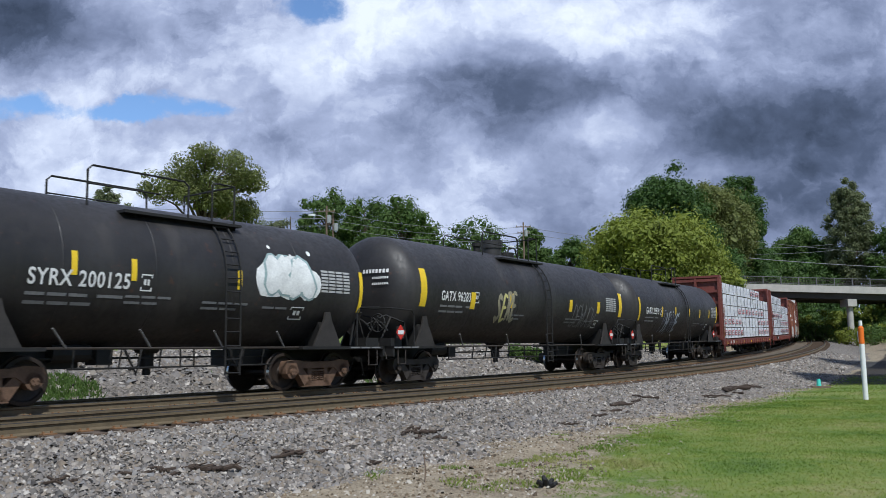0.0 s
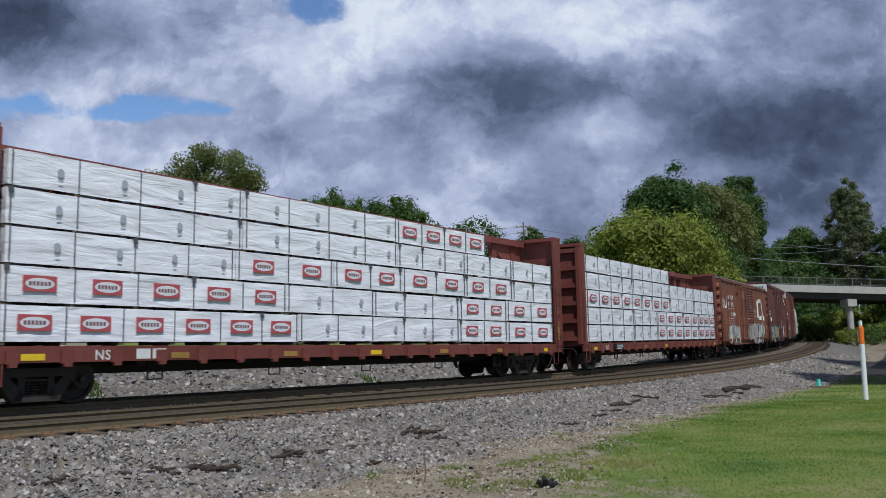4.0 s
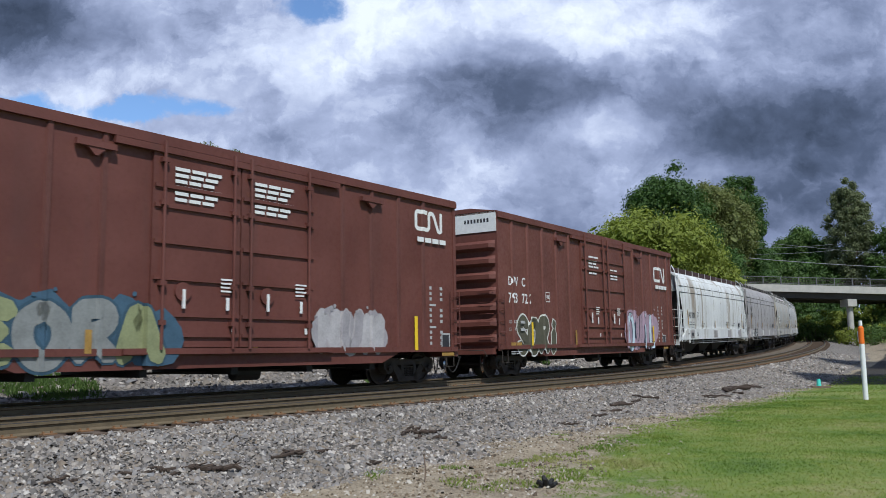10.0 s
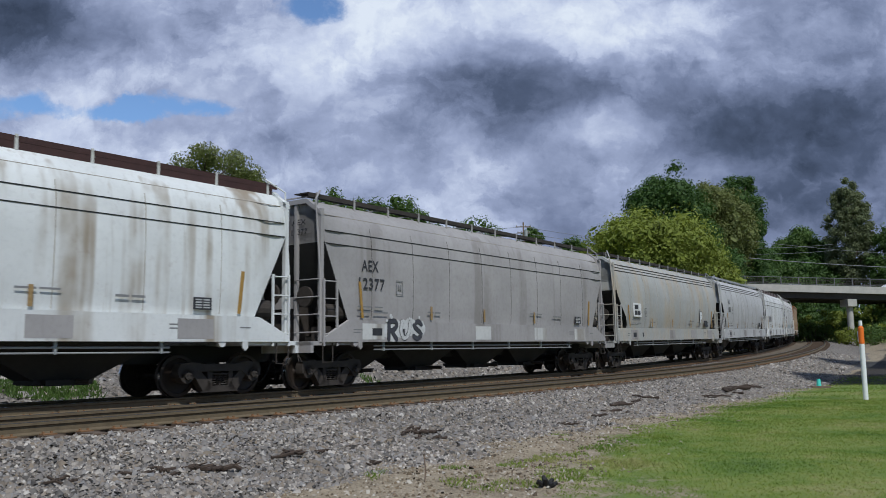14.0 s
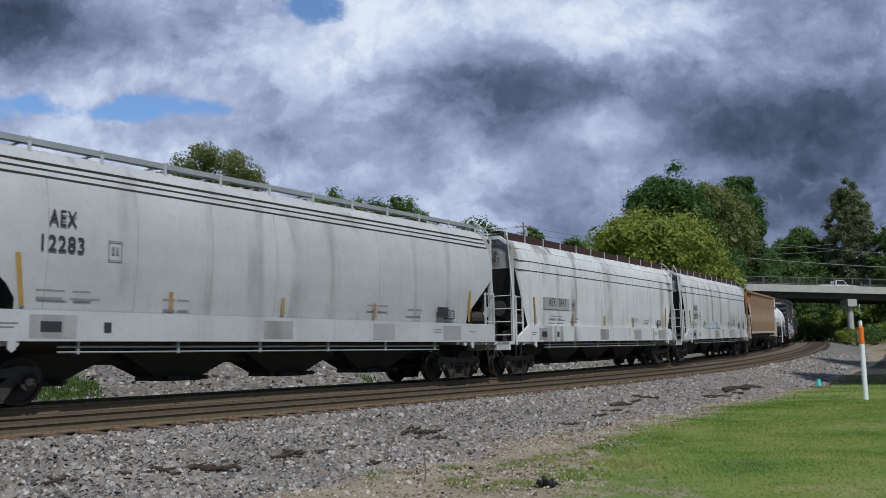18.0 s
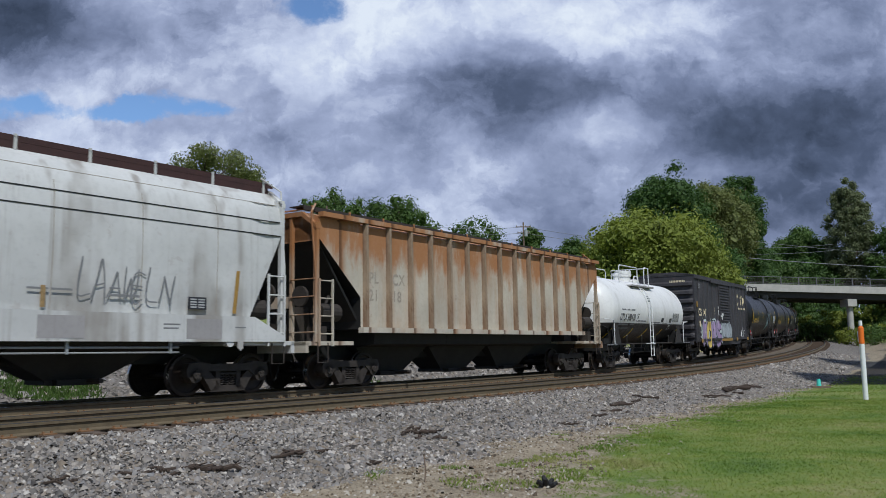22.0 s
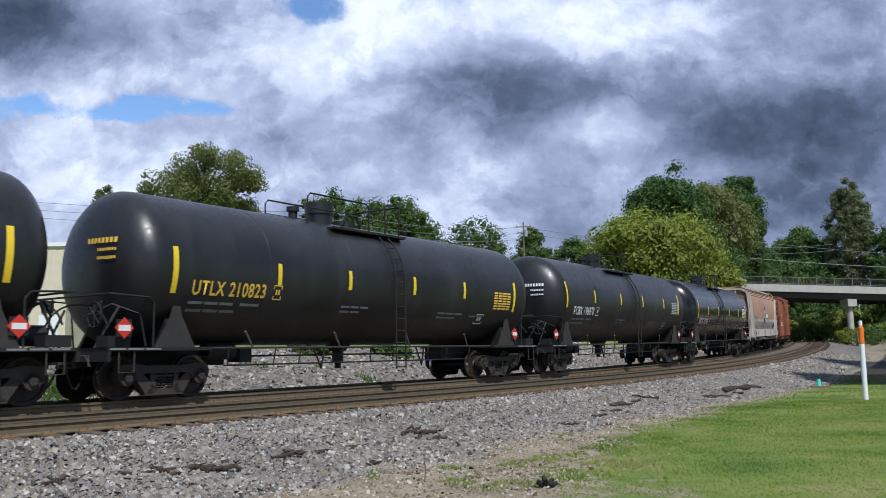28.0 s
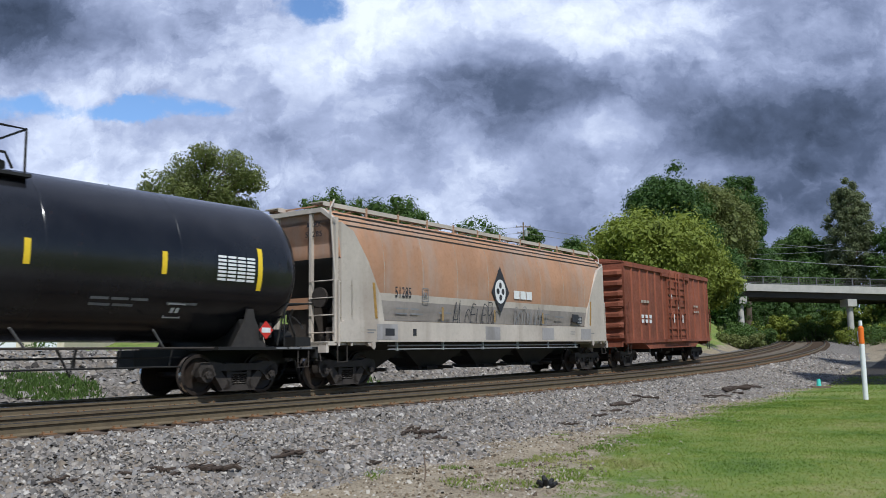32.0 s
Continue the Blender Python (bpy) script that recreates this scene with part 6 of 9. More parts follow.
stripe(w6, 5.6, 1.25, 1.75, 0.12, "yellow", y=-Y6 - 0.09)

w7, Y7 = box_wagon("box_wagon", "dark maroon boxcar with plug doors and white marks", 109.2, 122.4, -8.85, 8.3, "maroon", 5.52, 0.62, 1.12, (-2.3, 2.25), "plug", True)
lettering("DWC", 0.42, -8.05, -Y7, 2.90, w7, "white", width=0.75)
lettering("794  243", 0.44, -8.05, -Y7, 2.36, w7, "white", width=1.5)
frame_mark(w7, -6.2, 2.52, 0.36, 0.36, y=-Y7 - 0.006)
emblem(w7, 6.35, 4.38, 0.62, -Y7)
bars([(6.4, 4.05, 1.4, 0.14)], w7, "white", None, -Y7 - 0.062)
for dx in (-1.8, 0.35):
    bars([(dx, 4.75 - 0.13 * k, 1.25 - 0.1 * (k % 3), 0.075) for k in range(6)], w7, "white", None, -Y7 - 0.105)
spraypaint(w7, -6.9, -2.0, 0.72, 2.05, -Y7, [(0.035, 0.075, 0.11), (0.22, 0.23, 0.22), (0.05, 0.10, 0.15), (0.24, 0.26, 0.13)], 33, "SEORA", fat=0.2)
spraypaint(w7, 2.45, 4.9, 0.85, 2.0, -Y7, [(0.40, 0.37, 0.37), (0.42, 0.40, 0.40), (0.32, 0.30, 0.31)], 34, "NUN", fat=0.2)
for x in (-7.55, -3.6, 0.45, 6.3):
    stripe(w7, x, 0.95, 1.9 if abs(x) > 6 else 1.4, 0.14, "yellow_old" if abs(x) < 5 else "yellow", y=-Y7 - 0.064)

w8, Y8 = box_wagon("box_wagon", "maroon boxcar with plug doors, white marks and graffiti", 128.1, 141.4, -8.25, 9.1, "maroon2", 5.57, 0.66, 1.12, (-1.75, 2.75), "plug", True)
lettering("DW  C", 0.42, -7.55, -Y8, 3.08, w8, "white", width=1.2)
lettering("793  722", 0.46, -7.55, -Y8, 2.50, w8, "white", width=1.58)
frame_mark(w8, -4.8, 2.6, 0.32, 0.36, y=-Y8 - 0.006)
emblem(w8, 6.65, 3.95, 0.72, -Y8)
bars([(6.7, 3.62, 1.6, 0.17)], w8, "white", None, -Y8 - 0.062)
bars([(-1.1, 4.5 - 0.13 * k, 1.0 - 0.1 * (k % 3), 0.07) for k in range(6)] + [(1.1, 4.1 - 0.12 * k, 0.8, 0.06) for k in range(4)], w8, "white", None, -Y8 - 0.105)
spraypaint(w8, -7.0, -3.9, 0.70, 2.05, -Y8, [(0.62, 0.62, 0.56), (0.085, 0.08, 0.052)], 35, "SORI", fat=0.235, cloud=False, dots=0)
spraypaint(w8, 3.0, 6.5, 0.80, 2.45, -Y8, [(0.03, 0.035, 0.06), (0.52, 0.62, 0.68), (0.36, 0.26, 0.32)], 36, "OUIL", fat=0.15, dots=14)
for x in (-6.0, -2.4, 1.7, 6.15):
    stripe(w8, x, 1.05, 1.85 if abs(x) > 5 else 1.6, 0.14, "yellow_old" if abs(x) < 5 else "yellow", y=-Y8 - 0.064)

w18, Y18 = box_wagon("box_wagon", "dark grey-blue boxcar with louvred door and bright graffiti", 285.4, 297.6, -7.4, 7.25, "darkblue", 4.78, 0.78, 1.15, (-1.5, 1.45), "slide")
for x, ch in ((4.15, "C"), (5.1, "S"), (6.0, "X")):
    for line_ in GLYPH[ch]:
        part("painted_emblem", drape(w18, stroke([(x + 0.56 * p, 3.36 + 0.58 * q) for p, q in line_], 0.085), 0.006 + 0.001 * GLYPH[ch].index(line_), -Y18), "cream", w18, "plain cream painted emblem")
    bars([(x, 3.02, 0.60, 0.12)], w18, "cream", None, -Y18 - 0.062)
for x, ch in ((-6.55, "C"), (-6.15, "S"), (-5.45, "X"), (-5.02, "T")):
    for line_ in GLYPH[ch]:
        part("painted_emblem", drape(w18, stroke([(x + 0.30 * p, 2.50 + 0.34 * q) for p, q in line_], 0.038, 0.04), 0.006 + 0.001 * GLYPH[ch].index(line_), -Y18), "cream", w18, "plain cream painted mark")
lettering("14  26  47", 0.44, -6.55, -Y18, 1.88, w18, "cream", width=2.2)
bars([(-6.6, 1.50, 0.5, 0.10), (-5.5, 1.50, 0.4, 0.10), (-6.6, 1.26, 0.45, 0.10), (-5.4, 1.26, 0.35, 0.10)], w18, "pale_text", None, -Y18 - 0.062)
bars([(-6.6, 4.18, 0.5, 0.06), (-6.6, 4.08, 0.42, 0.06), (-6.6, 3.98, 0.46, 0.06)], w18, "grey_text", None, -Y18 - 0.062)
frame_mark(w18, -2.75, 2.62, 0.26, 0.36, y=-Y18 - 0.008, mat="cream")
bars([(-1.9, 2.95, 0.18, 0.14), (-1.85, 2.72, 0.2, 0.16), (-1.8, 2.56, 0.16, 0.12)], w18, "white", None, -Y18 - 0.062)
part("door_latch", Geo().box(-1.2, -Y18 - 0.16, 2.55, -0.85, -Y18 - 0.12, 2.68).box(-1.25, -Y18 - 0.15, 2.3, -1.12, -Y18 - 0.12, 2.55), "white", w18)
part("door_sill_plate", Geo().box(-1.5, -Y18 - 0.16, 1.02, 1.5, -Y18 - 0.132, 1.16), "yellow_old", w18, "worn yellow door track")
spraypaint(w18, -5.9, -1.55, 0.72, 2.3, -Y18, [(0.03, 0.03, 0.04), (0.34, 0.26, 0.40), (0.58, 0.66, 0.64), (0.66, 0.50, 0.14)], 37, "KOPS", fat=0.21, dots=12)
spraypaint(w18, -1.3, 1.2, 1.20, 2.15, -Y18, [(0.20, 0.21, 0.23), (0.42, 0.46, 0.49), (0.40, 0.44, 0.46)], 38, "NAUNA", fat=0.22, dots=0)
scrawl(w18, 5.0, 1.5, 0.7, -Y18, 9, "white", 4)
part("reflector", Geo().box(-7.1, -Y18 - 0.05, 2.95, -6.8, -Y18 - 0.04, 3.25), "yellow_old", w18)
g = Geo()
for z, y0, n in ((4.30, -1.15, 10), (3.45, -0.2, 7), (3.38, -0.2, 6), (2.95, -0.2, 5)):
    for k in range(n):
        yy = y0 + 0.085 * k
        h = 0.11 if n == 10 else 0.04
        g.add([(-7.575, yy, z), (-7.575, yy + 0.06, z), (-7.575, yy + 0.06, z + h), (-7.575, yy, z + h)], [(0, 1, 2, 3)])
tagged(part("end_lettering", g, "cream", w18), kind="stuff")
part("grab_rail", Geo().tube([(-7.62, -0.9, 2.55), (-7.75, -0.9, 2.55), (-7.75, -0.35, 2.55), (-7.75, -0.30, 2.5), (-7.75, -0.30, 1.85)], 0.03, 6), "white", w18, "white bent grab rail")
for x in (-6.3, -0.3, 3.3, 6.9):
    stripe(w18, x, 1.0, 1.2, 0.5, "yellow_old", y=-Y18 - 0.09)

w26, Y26 = box_wagon("box_wagon", "old rusty red boxcar, the train's last wagon", 388.9, 400.0, -7.0, 6.75, "oldred", 4.72, 0.80, 1.1, (-1.0, 1.9), "plug")
for k in range(3):
    bars([(-5.0 + 0.55 * k, 1.98, 0.34, 0.16), (-5.0 + 0.55 * k, 2.20, 0.34, 0.16)], w26, "white", None, -Y26 - 0.062)
bars([(3.6, 2.9, 0.9, 0.10), (3.6, 2.6, 1.1, 0.10), (-5.0, 2.9, 1.2, 0.12)], w26, "faint_text", None, -Y26 - 0.062)
bars([(-0.8, 3.2, 0.4, 0.3), (0.6, 2.7, 0.35, 0.25)], w26, "white", None, -Y26 - 0.12)


for wg, yy, lx in ((w7, Y7, -8.0), (w8, Y8, -7.55)):
    lettering("LD LMT", 0.15, lx, -yy, 1.80, wg, "pale_text", width=0.55)
    lettering("LT  WT", 0.15, lx, -yy, 1.55, wg, "pale_text", width=0.5)
    bars([(lx + 0.7, 1.80, 0.3, 0.09), (lx + 0.7, 1.55, 0.3, 0.09)], wg, "pale_text", None, -yy - 0.062)
    bars([(lx, 1.06, 0.8, 0.10)], wg, "yellow_old", None, -yy - 0.062)
    bars([(lx, 0.84, 0.8, 0.03), (lx, 0.77, 0.7, 0.03)], wg, "pale_text", None, -yy - 0.062)
    for hx in (-3.6, 4.4):
        part("roof_hook", Geo().box(hx - 0.42, -yy - 0.15, 4.90, hx + 0.42, -yy - 0.056, 5.02).prism([(hx - 0.2, 4.90), (hx + 0.2, 4.90), (hx + 0.03, 4.74), (hx - 0.03, 4.74)], -yy - 0.13, -yy - 0.06, axis="y"), "maroon", wg)
    for k in range(11):
        z = 1.1 + 0.16 * k
        bars([(7.0, z, 0.10, 0.09), (7.5, z, 0.12, 0.09)] if k not in (3, 7) else [(7.0, z, 0.3, 0.06)], wg, "pale_text", None, -yy - 0.007)
    bars([(7.55, 0.98, 0.42, 0.46)], wg, "pale_text", None, -yy - 0.007)
    bars([(7.60, 1.03, 0.32, 0.36)], wg, "dark_text", None, -yy - 0.009)
    bars([(7.5, 0.78, 0.6, 0.09)], wg, "yellow_old", None, -yy - 0.062)
    for dx in (-0.6, 1.6):
        bars([(dx, 2.50 - 0.085 * k, 0.36 - 0.08 * (k % 2), 0.04) for k in range(4)], wg, "white", None, -yy - 0.14)
        bars([(dx + 0.14, 1.85, 0.09, 0.28), (dx + 0.3, 1.35, 0.08, 0.14)], wg, "white", None, -yy - 0.145)


# ---- centre-beam flat wagons with lumber ----
def centerbeam(front, rear, x0, x1, rows, label):
    a = wagon_at("centerbeam_wagon", label, "flat wagon", front, rear)
    half = (rear - front) / 2
    Y = 1.45
    deck, top = 1.10, 4.97
    R = "wagon_red"
    part("deck", Geo().box(x0, -Y, deck - 0.10, x1, Y, deck), R, a)
    for y in (-Y, Y):
        part("side_sill", Geo().box(x0, y - 0.04, 0.80, x1, y + 0.04, deck - 0.02), R, a, "deep red side sill")
    sg = Geo().box(-0.11, -Y - 0.12, 0.78, 0.11, -Y - 0.04, 1.02).box(-0.07, -Y - 0.15, 0.72, 0.07, -Y - 0.05, 0.80)
    sm = mesh_of("winch", sg, R)
    x, k = x0 + 0.7, 0
    while x < x1 - 0.5:
        part("winch", sm, None, a, m=pose(x, 0, 0))
        x += 1.02
        k += 1
    for k in range(7):
        x = x0 + 1.1 + (x1 - x0 - 2.2) * k / 6
        part("reflector", Geo().box(x - 0.22, -Y - 0.052, 0.84, x + 0.22, -Y - 0.04, 0.96), "yellow_old" if k % 3 else "yellow", a)
    lettering("NS", 0.26, x0 + 2.3, -Y - 0.046, 0.84, a, "white")
    if front > 60:
        part("mark_panel", Geo().box(x0 + 3.1, -Y - 0.16, 0.80, x0 + 4.05, -Y - 0.04, 1.06), "under", a)
        lettering("120679", 0.26, x0 + 3.2, -Y - 0.165, 0.84, a, "white", width=0.75)
    else:
        bars([(x0 + 3.2, 0.84, 0.75, 0.2)], a, "white", None, -Y - 0.046)
    for s, xe in ((-1, x0), (1, x1)):
        bh = part("bulkhead", Geo().box(min(xe, xe - s * 0.08), -Y, deck, max(xe, xe - s * 0.08), Y, top - 0.05), R, a, "ribbed red end bulkhead")
        for yy in (-Y, -0.07, Y - 0.14):
            part("bulkhead_stud", Geo().box(min(xe, xe + s * 0.18), yy, deck, max(xe, xe + s * 0.18), yy + 0.14, top - 0.06), R, bh)
        for k in range(6):
            z = deck + 0.2 + (top - deck - 0.4) * k / 5
            part("bulkhead_rib", Geo().box(min(xe, xe + s * 0.15), -Y + 0.142, z - 0.08, max(xe, xe + s * 0.15), Y - 0.142, z + 0.08), R, bh)
        part("bulkhead_cap", Geo().box(min(xe - s * 0.35, xe + s * 0.18), -Y - 0.02, top - 0.048, max(xe - s * 0.35, xe + s * 0.18), Y + 0.02, top + 0.08), R, bh)
        part("bulkhead_post", Geo().box(min(xe, xe - s * 0.38), -Y - 0.03, deck - 0.25, max(xe, xe - s * 0.38), -Y + 0.05, top), R, a)
        ladder(a, xe - s * 0.19 - 0.17, xe - s * 0.19 + 0.17, -Y - 0.1, 0.9, 3.2, 6, R, name="side_ladder")
        stripe(a, xe - s * 0.19, 1.25, 1.9, 0.12, "yellow_old", y=-Y - 0.045)
        stirrup(a, xe - s * 0.4, -Y - 0.02, 0.82, R)
        coupler(a, xe + s * 0.18, s)
        truck(a, s * half)
    # the centre beam
    g = Geo().box(x0 + 0.4, -0.24, top - 0.22, x1 - 0.4, 0.24, top)
    part("top_chord", g, R, a, "box girder along the top")
    pg = mesh_of("centre_post", Geo().box(-0.14, -0.09, deck, 0.14, 0.09, top - 0.22), R)
    k = 15
    for i in range(k + 1):
        part("centre_post", pg, None, a, m=pose(x0 + 1.0 + (x1 - x0 - 2.0) * i / k, 0, 0))
    g = Geo().prism([(x0 + 0.4, deck + 1.5), (x0 + 1.9, deck), (x0 + 0.4, deck)], -0.05, 0.05, axis="y")
    g.prism([(x1 - 0.4, top - 0.2), (x1 - 2.6, top - 0.2), (x1 - 0.4, top - 1.5)], -0.05, 0.05, axis="y")
    part("gusset", g, R, a)
    g = Geo().box(x0 + 1.5, -0.35, 0.55, x1 - 1.5, 0.35, 1.0)
    for k in range(6):
        x = -half + 2 + (2 * half - 4) * k / 5
        part("crossbearer", Geo().box(x - 0.1, -Y + 0.08, 0.72, x + 0.1, Y - 0.08, 0.985), "under", a)
    part("centre_sill", g, "under", a)
    g = Geo()
    for k in range(5):
        x = -half + 2.2 + (2 * half - 4.4) * k / 4
        part("hanger", Geo().tube([(x, -1.3, 0.8), (x, -1.3, 0.42), (x + 0.35, -1.3, 0.42), (x + 0.35, -1.3, 0.8)], 0.02, 5), "under", a)
    # wrapped lumber, tier on tier
    rng = random.Random(int(front))
    H, gap = 0.680, 0.020
    for tier, packs in enumerate(rows):
        z = deck + 0.06 + tier * (H + gap)
        for p0, p1, mark in packs:
            bundle(a, x0 + 0.5 + p0 * (x1 - x0 - 1.0), x0 + 0.5 + p1 * (x1 - x0 - 1.0) - 0.04, z, H, mark, rng)
            bundle(a, x0 + 0.5 + p0 * (x1 - x0 - 1.0), x0 + 0.5 + p1 * (x1 - x0 - 1.0) - 0.04, z, H, "", rng, far=True)
    return a


def bundle(a, xa, xb, z, H, mark, rng, far=False):
    """A pack of boards in white wrapping: slack skin, corners tucked, straps and bearers."""
    g = Geo()
    ya, yb = (-1.42, -0.28) if not far else (0.28, 1.42)
    L = xb - xa
    nx, nz = max(6, int(L / 0.16)), 5
    z += rng.uniform(-0.012, 0.012)
    xa += rng.uniform(-0.03, 0.05)
    ph = rng.uniform(0, 50)

    def skin(u, v):
        return 0.026 * noise.noise(Vector((u * 1.6 + v * 1.8 + ph, v * 2.5 - u * 0.8, 0))) + 0.016 * noise.noise(Vector((u * 5 + v * 6 + ph, v * 5.0 - u * 3, 4)))

    if not far:
        rows = []
        for j in range(nz + 1):
            zz = z + 0.03 + (H - 0.03) * j / nz
            rows.append([(xa + L * i / nx, ya - (skin(xa + L * i / nx, zz) if 0 < i < nx else 0.0), zz - (0.012 * abs(noise.noise(Vector((i * 0.7 + ph, j, 1)))) if j in (0, nz) else 0)) for i in range(nx + 1)])
        rows.append([(x, yb, z + H) for x, _, _ in rows[-1]])
        g.loft(rows, caps=False, closed=False)
        g.add([(xa, ya, z + 0.03), (xa, yb, z + 0.03), (xa, yb, z + H), (xa, ya, z + H)], [(0, 1, 2, 3)])
        g.add([(xb, ya, z + 0.03), (xb, yb, z + 0.03), (xb, yb, z + H), (xb, ya, z + H)], [(0, 1, 2, 3)])
    else:
        g.box(xa, ya, z + 0.05, xb, yb, z + H)
    pk = part("wrapped_pack", g, "wrap", a, "pack of boards in white plastic wrapping", True, sharp=50)
    if far:
        return
    n = max(2, round(L / 1.28)) + 1
    key = "strap_%d" % int(H * 100)
    if key not in CACHE:
        CACHE[key] = mesh_of("strap", Geo().box(-0.008, -1.468, 0.05, 0.008, -1.450, H + 0.01), "band")
        CACHE["corner"] = mesh_of("corner_piece", Geo().box(-0.05, -1.474, H - 0.10, 0.05, -1.470, H + 0.02).box(-0.05, -1.47, H + 0.013, 0.05, -1.36, H + 0.02), "band")
        CACHE["bearer"] = mesh_of("bearer", Geo().box(-0.05, -1.40, -0.03, 0.05, -0.28, 0.05), "wood")
    for k in range(n):
        x = min(xb - 0.06, max(xa + 0.06, xa + L * k / (n - 1)))
        part("strap", CACHE[key], None, pk, m=pose(x, 0, z))
        if rng.random() < 0.3:
            part("corner_piece", CACHE["corner"], None, pk, m=pose(x, 0, z))
        part("bearer", CACHE["bearer"], None, pk, m=pose(x, 0, z))
    m = Geo()
    if mark == "red":
        n = max(2, round(L / 1.28))
        for k in range(n):
            cx, cz = xa + L * (k + 0.5) / n, z + 0.37
            t = [2 * math.pi * i / 18 for i in range(18)]
            m.add([(cx - 0.32, ya - 0.044, cz - 0.145), (cx + 0.32, ya - 0.044, cz - 0.145), (cx + 0.32, ya - 0.044, cz + 0.145), (cx - 0.32, ya - 0.044, cz + 0.145)], [(0, 1, 2, 3)])
            m.add([(cx + 0.275 * math.cos(v), ya - 0.047, cz + 0.105 * math.sin(v)) for v in t], [tuple(range(18))], 1)
            for q in range(6):
                qx = cx - 0.21 + 0.072 * q
                m.add([(qx, ya - 0.050, cz - 0.038), (qx + 0.052, ya - 0.050, cz - 0.038), (qx + 0.052, ya - 0.050, cz + 0.038), (qx, ya - 0.050, cz + 0.038)], [(0, 1, 2, 3)], 2)
        tagged(part("wrap_print", m, ["blank_red", "print_pale", "print_dark"], pk), "row of red panels with pale ovals", kind="stuff")
    elif mark:
        n = max(1, round(L / 1.3))
        for k in range(n):
            cx, cz = xa + L * (k + 0.5) / n + 0.3, z + 0.36
            o = [(cx + 0.07 * math.cos(v), ya - 0.044, cz + 0.09 * math.sin(v)) for v in [2 * math.pi * i / 12 for i in range(12)]]
            m.add(o, [tuple(range(12))])
            m.add([(cx - 0.05, ya - 0.044, cz - 0.17), (cx + 0.05, ya - 0.044, cz - 0.17), (cx + 0.05, ya - 0.044, cz - 0.13), (cx - 0.05, ya - 0.044, cz - 0.13)], [(0, 1, 2, 3)])
        tagged(part("wrap_print", m, "blank_grey", pk), kind="stuff")


Wt, Rd = "grey", "red"
w4 = centerbeam(43.9, 61.4, -10.15, 10.9, [
    [(0, .36, Rd), (.36, .70, Wt), (.70, .84, Rd), (.84, 1, Rd)], [(0, .34, Rd), (.34, .50, Wt), (.50, .70, Wt), (.70, .84, Rd), (.84, 1, Rd)], [(0, .26, Wt), (.26, .42, Rd), (.42, .56, Rd), (.56, .72, Rd), (.72, .86, Rd), (.86, 1, Wt)],
    [(0, .27, Wt), (.27, .55, Wt), (.55, .72, Wt), (.72, .86, Wt), (.86, 1, Wt)], [(0, .27, Wt), (.27, .55, Wt), (.55, .78, Rd)]], "red centre-beam flat wagon stacked with white-wrapped lumber")
w5 = centerbeam(67.0, 84.6, -10.3, 10.25, [
    [(0, .28, Wt), (.28, .45, Wt), (.45, .67, Rd), (.67, .82, Rd), (.82, 1, Rd)], [(0, .28, Wt), (.28, .45, Wt), (.45, .67, Rd), (.67, .82, Rd), (.82, 1, Rd)], [(0, .34, Rd), (.34, .56, Rd), (.56, .78, Wt), (.78, 1, Wt)],
    [(0, .28, Wt), (.28, .56, Wt), (.56, .78, Wt), (.78, 1, Wt)], [(0, .28, Wt), (.28, .56, Wt)]], "red centre-beam flat wagon half stacked with wrapped lumber")


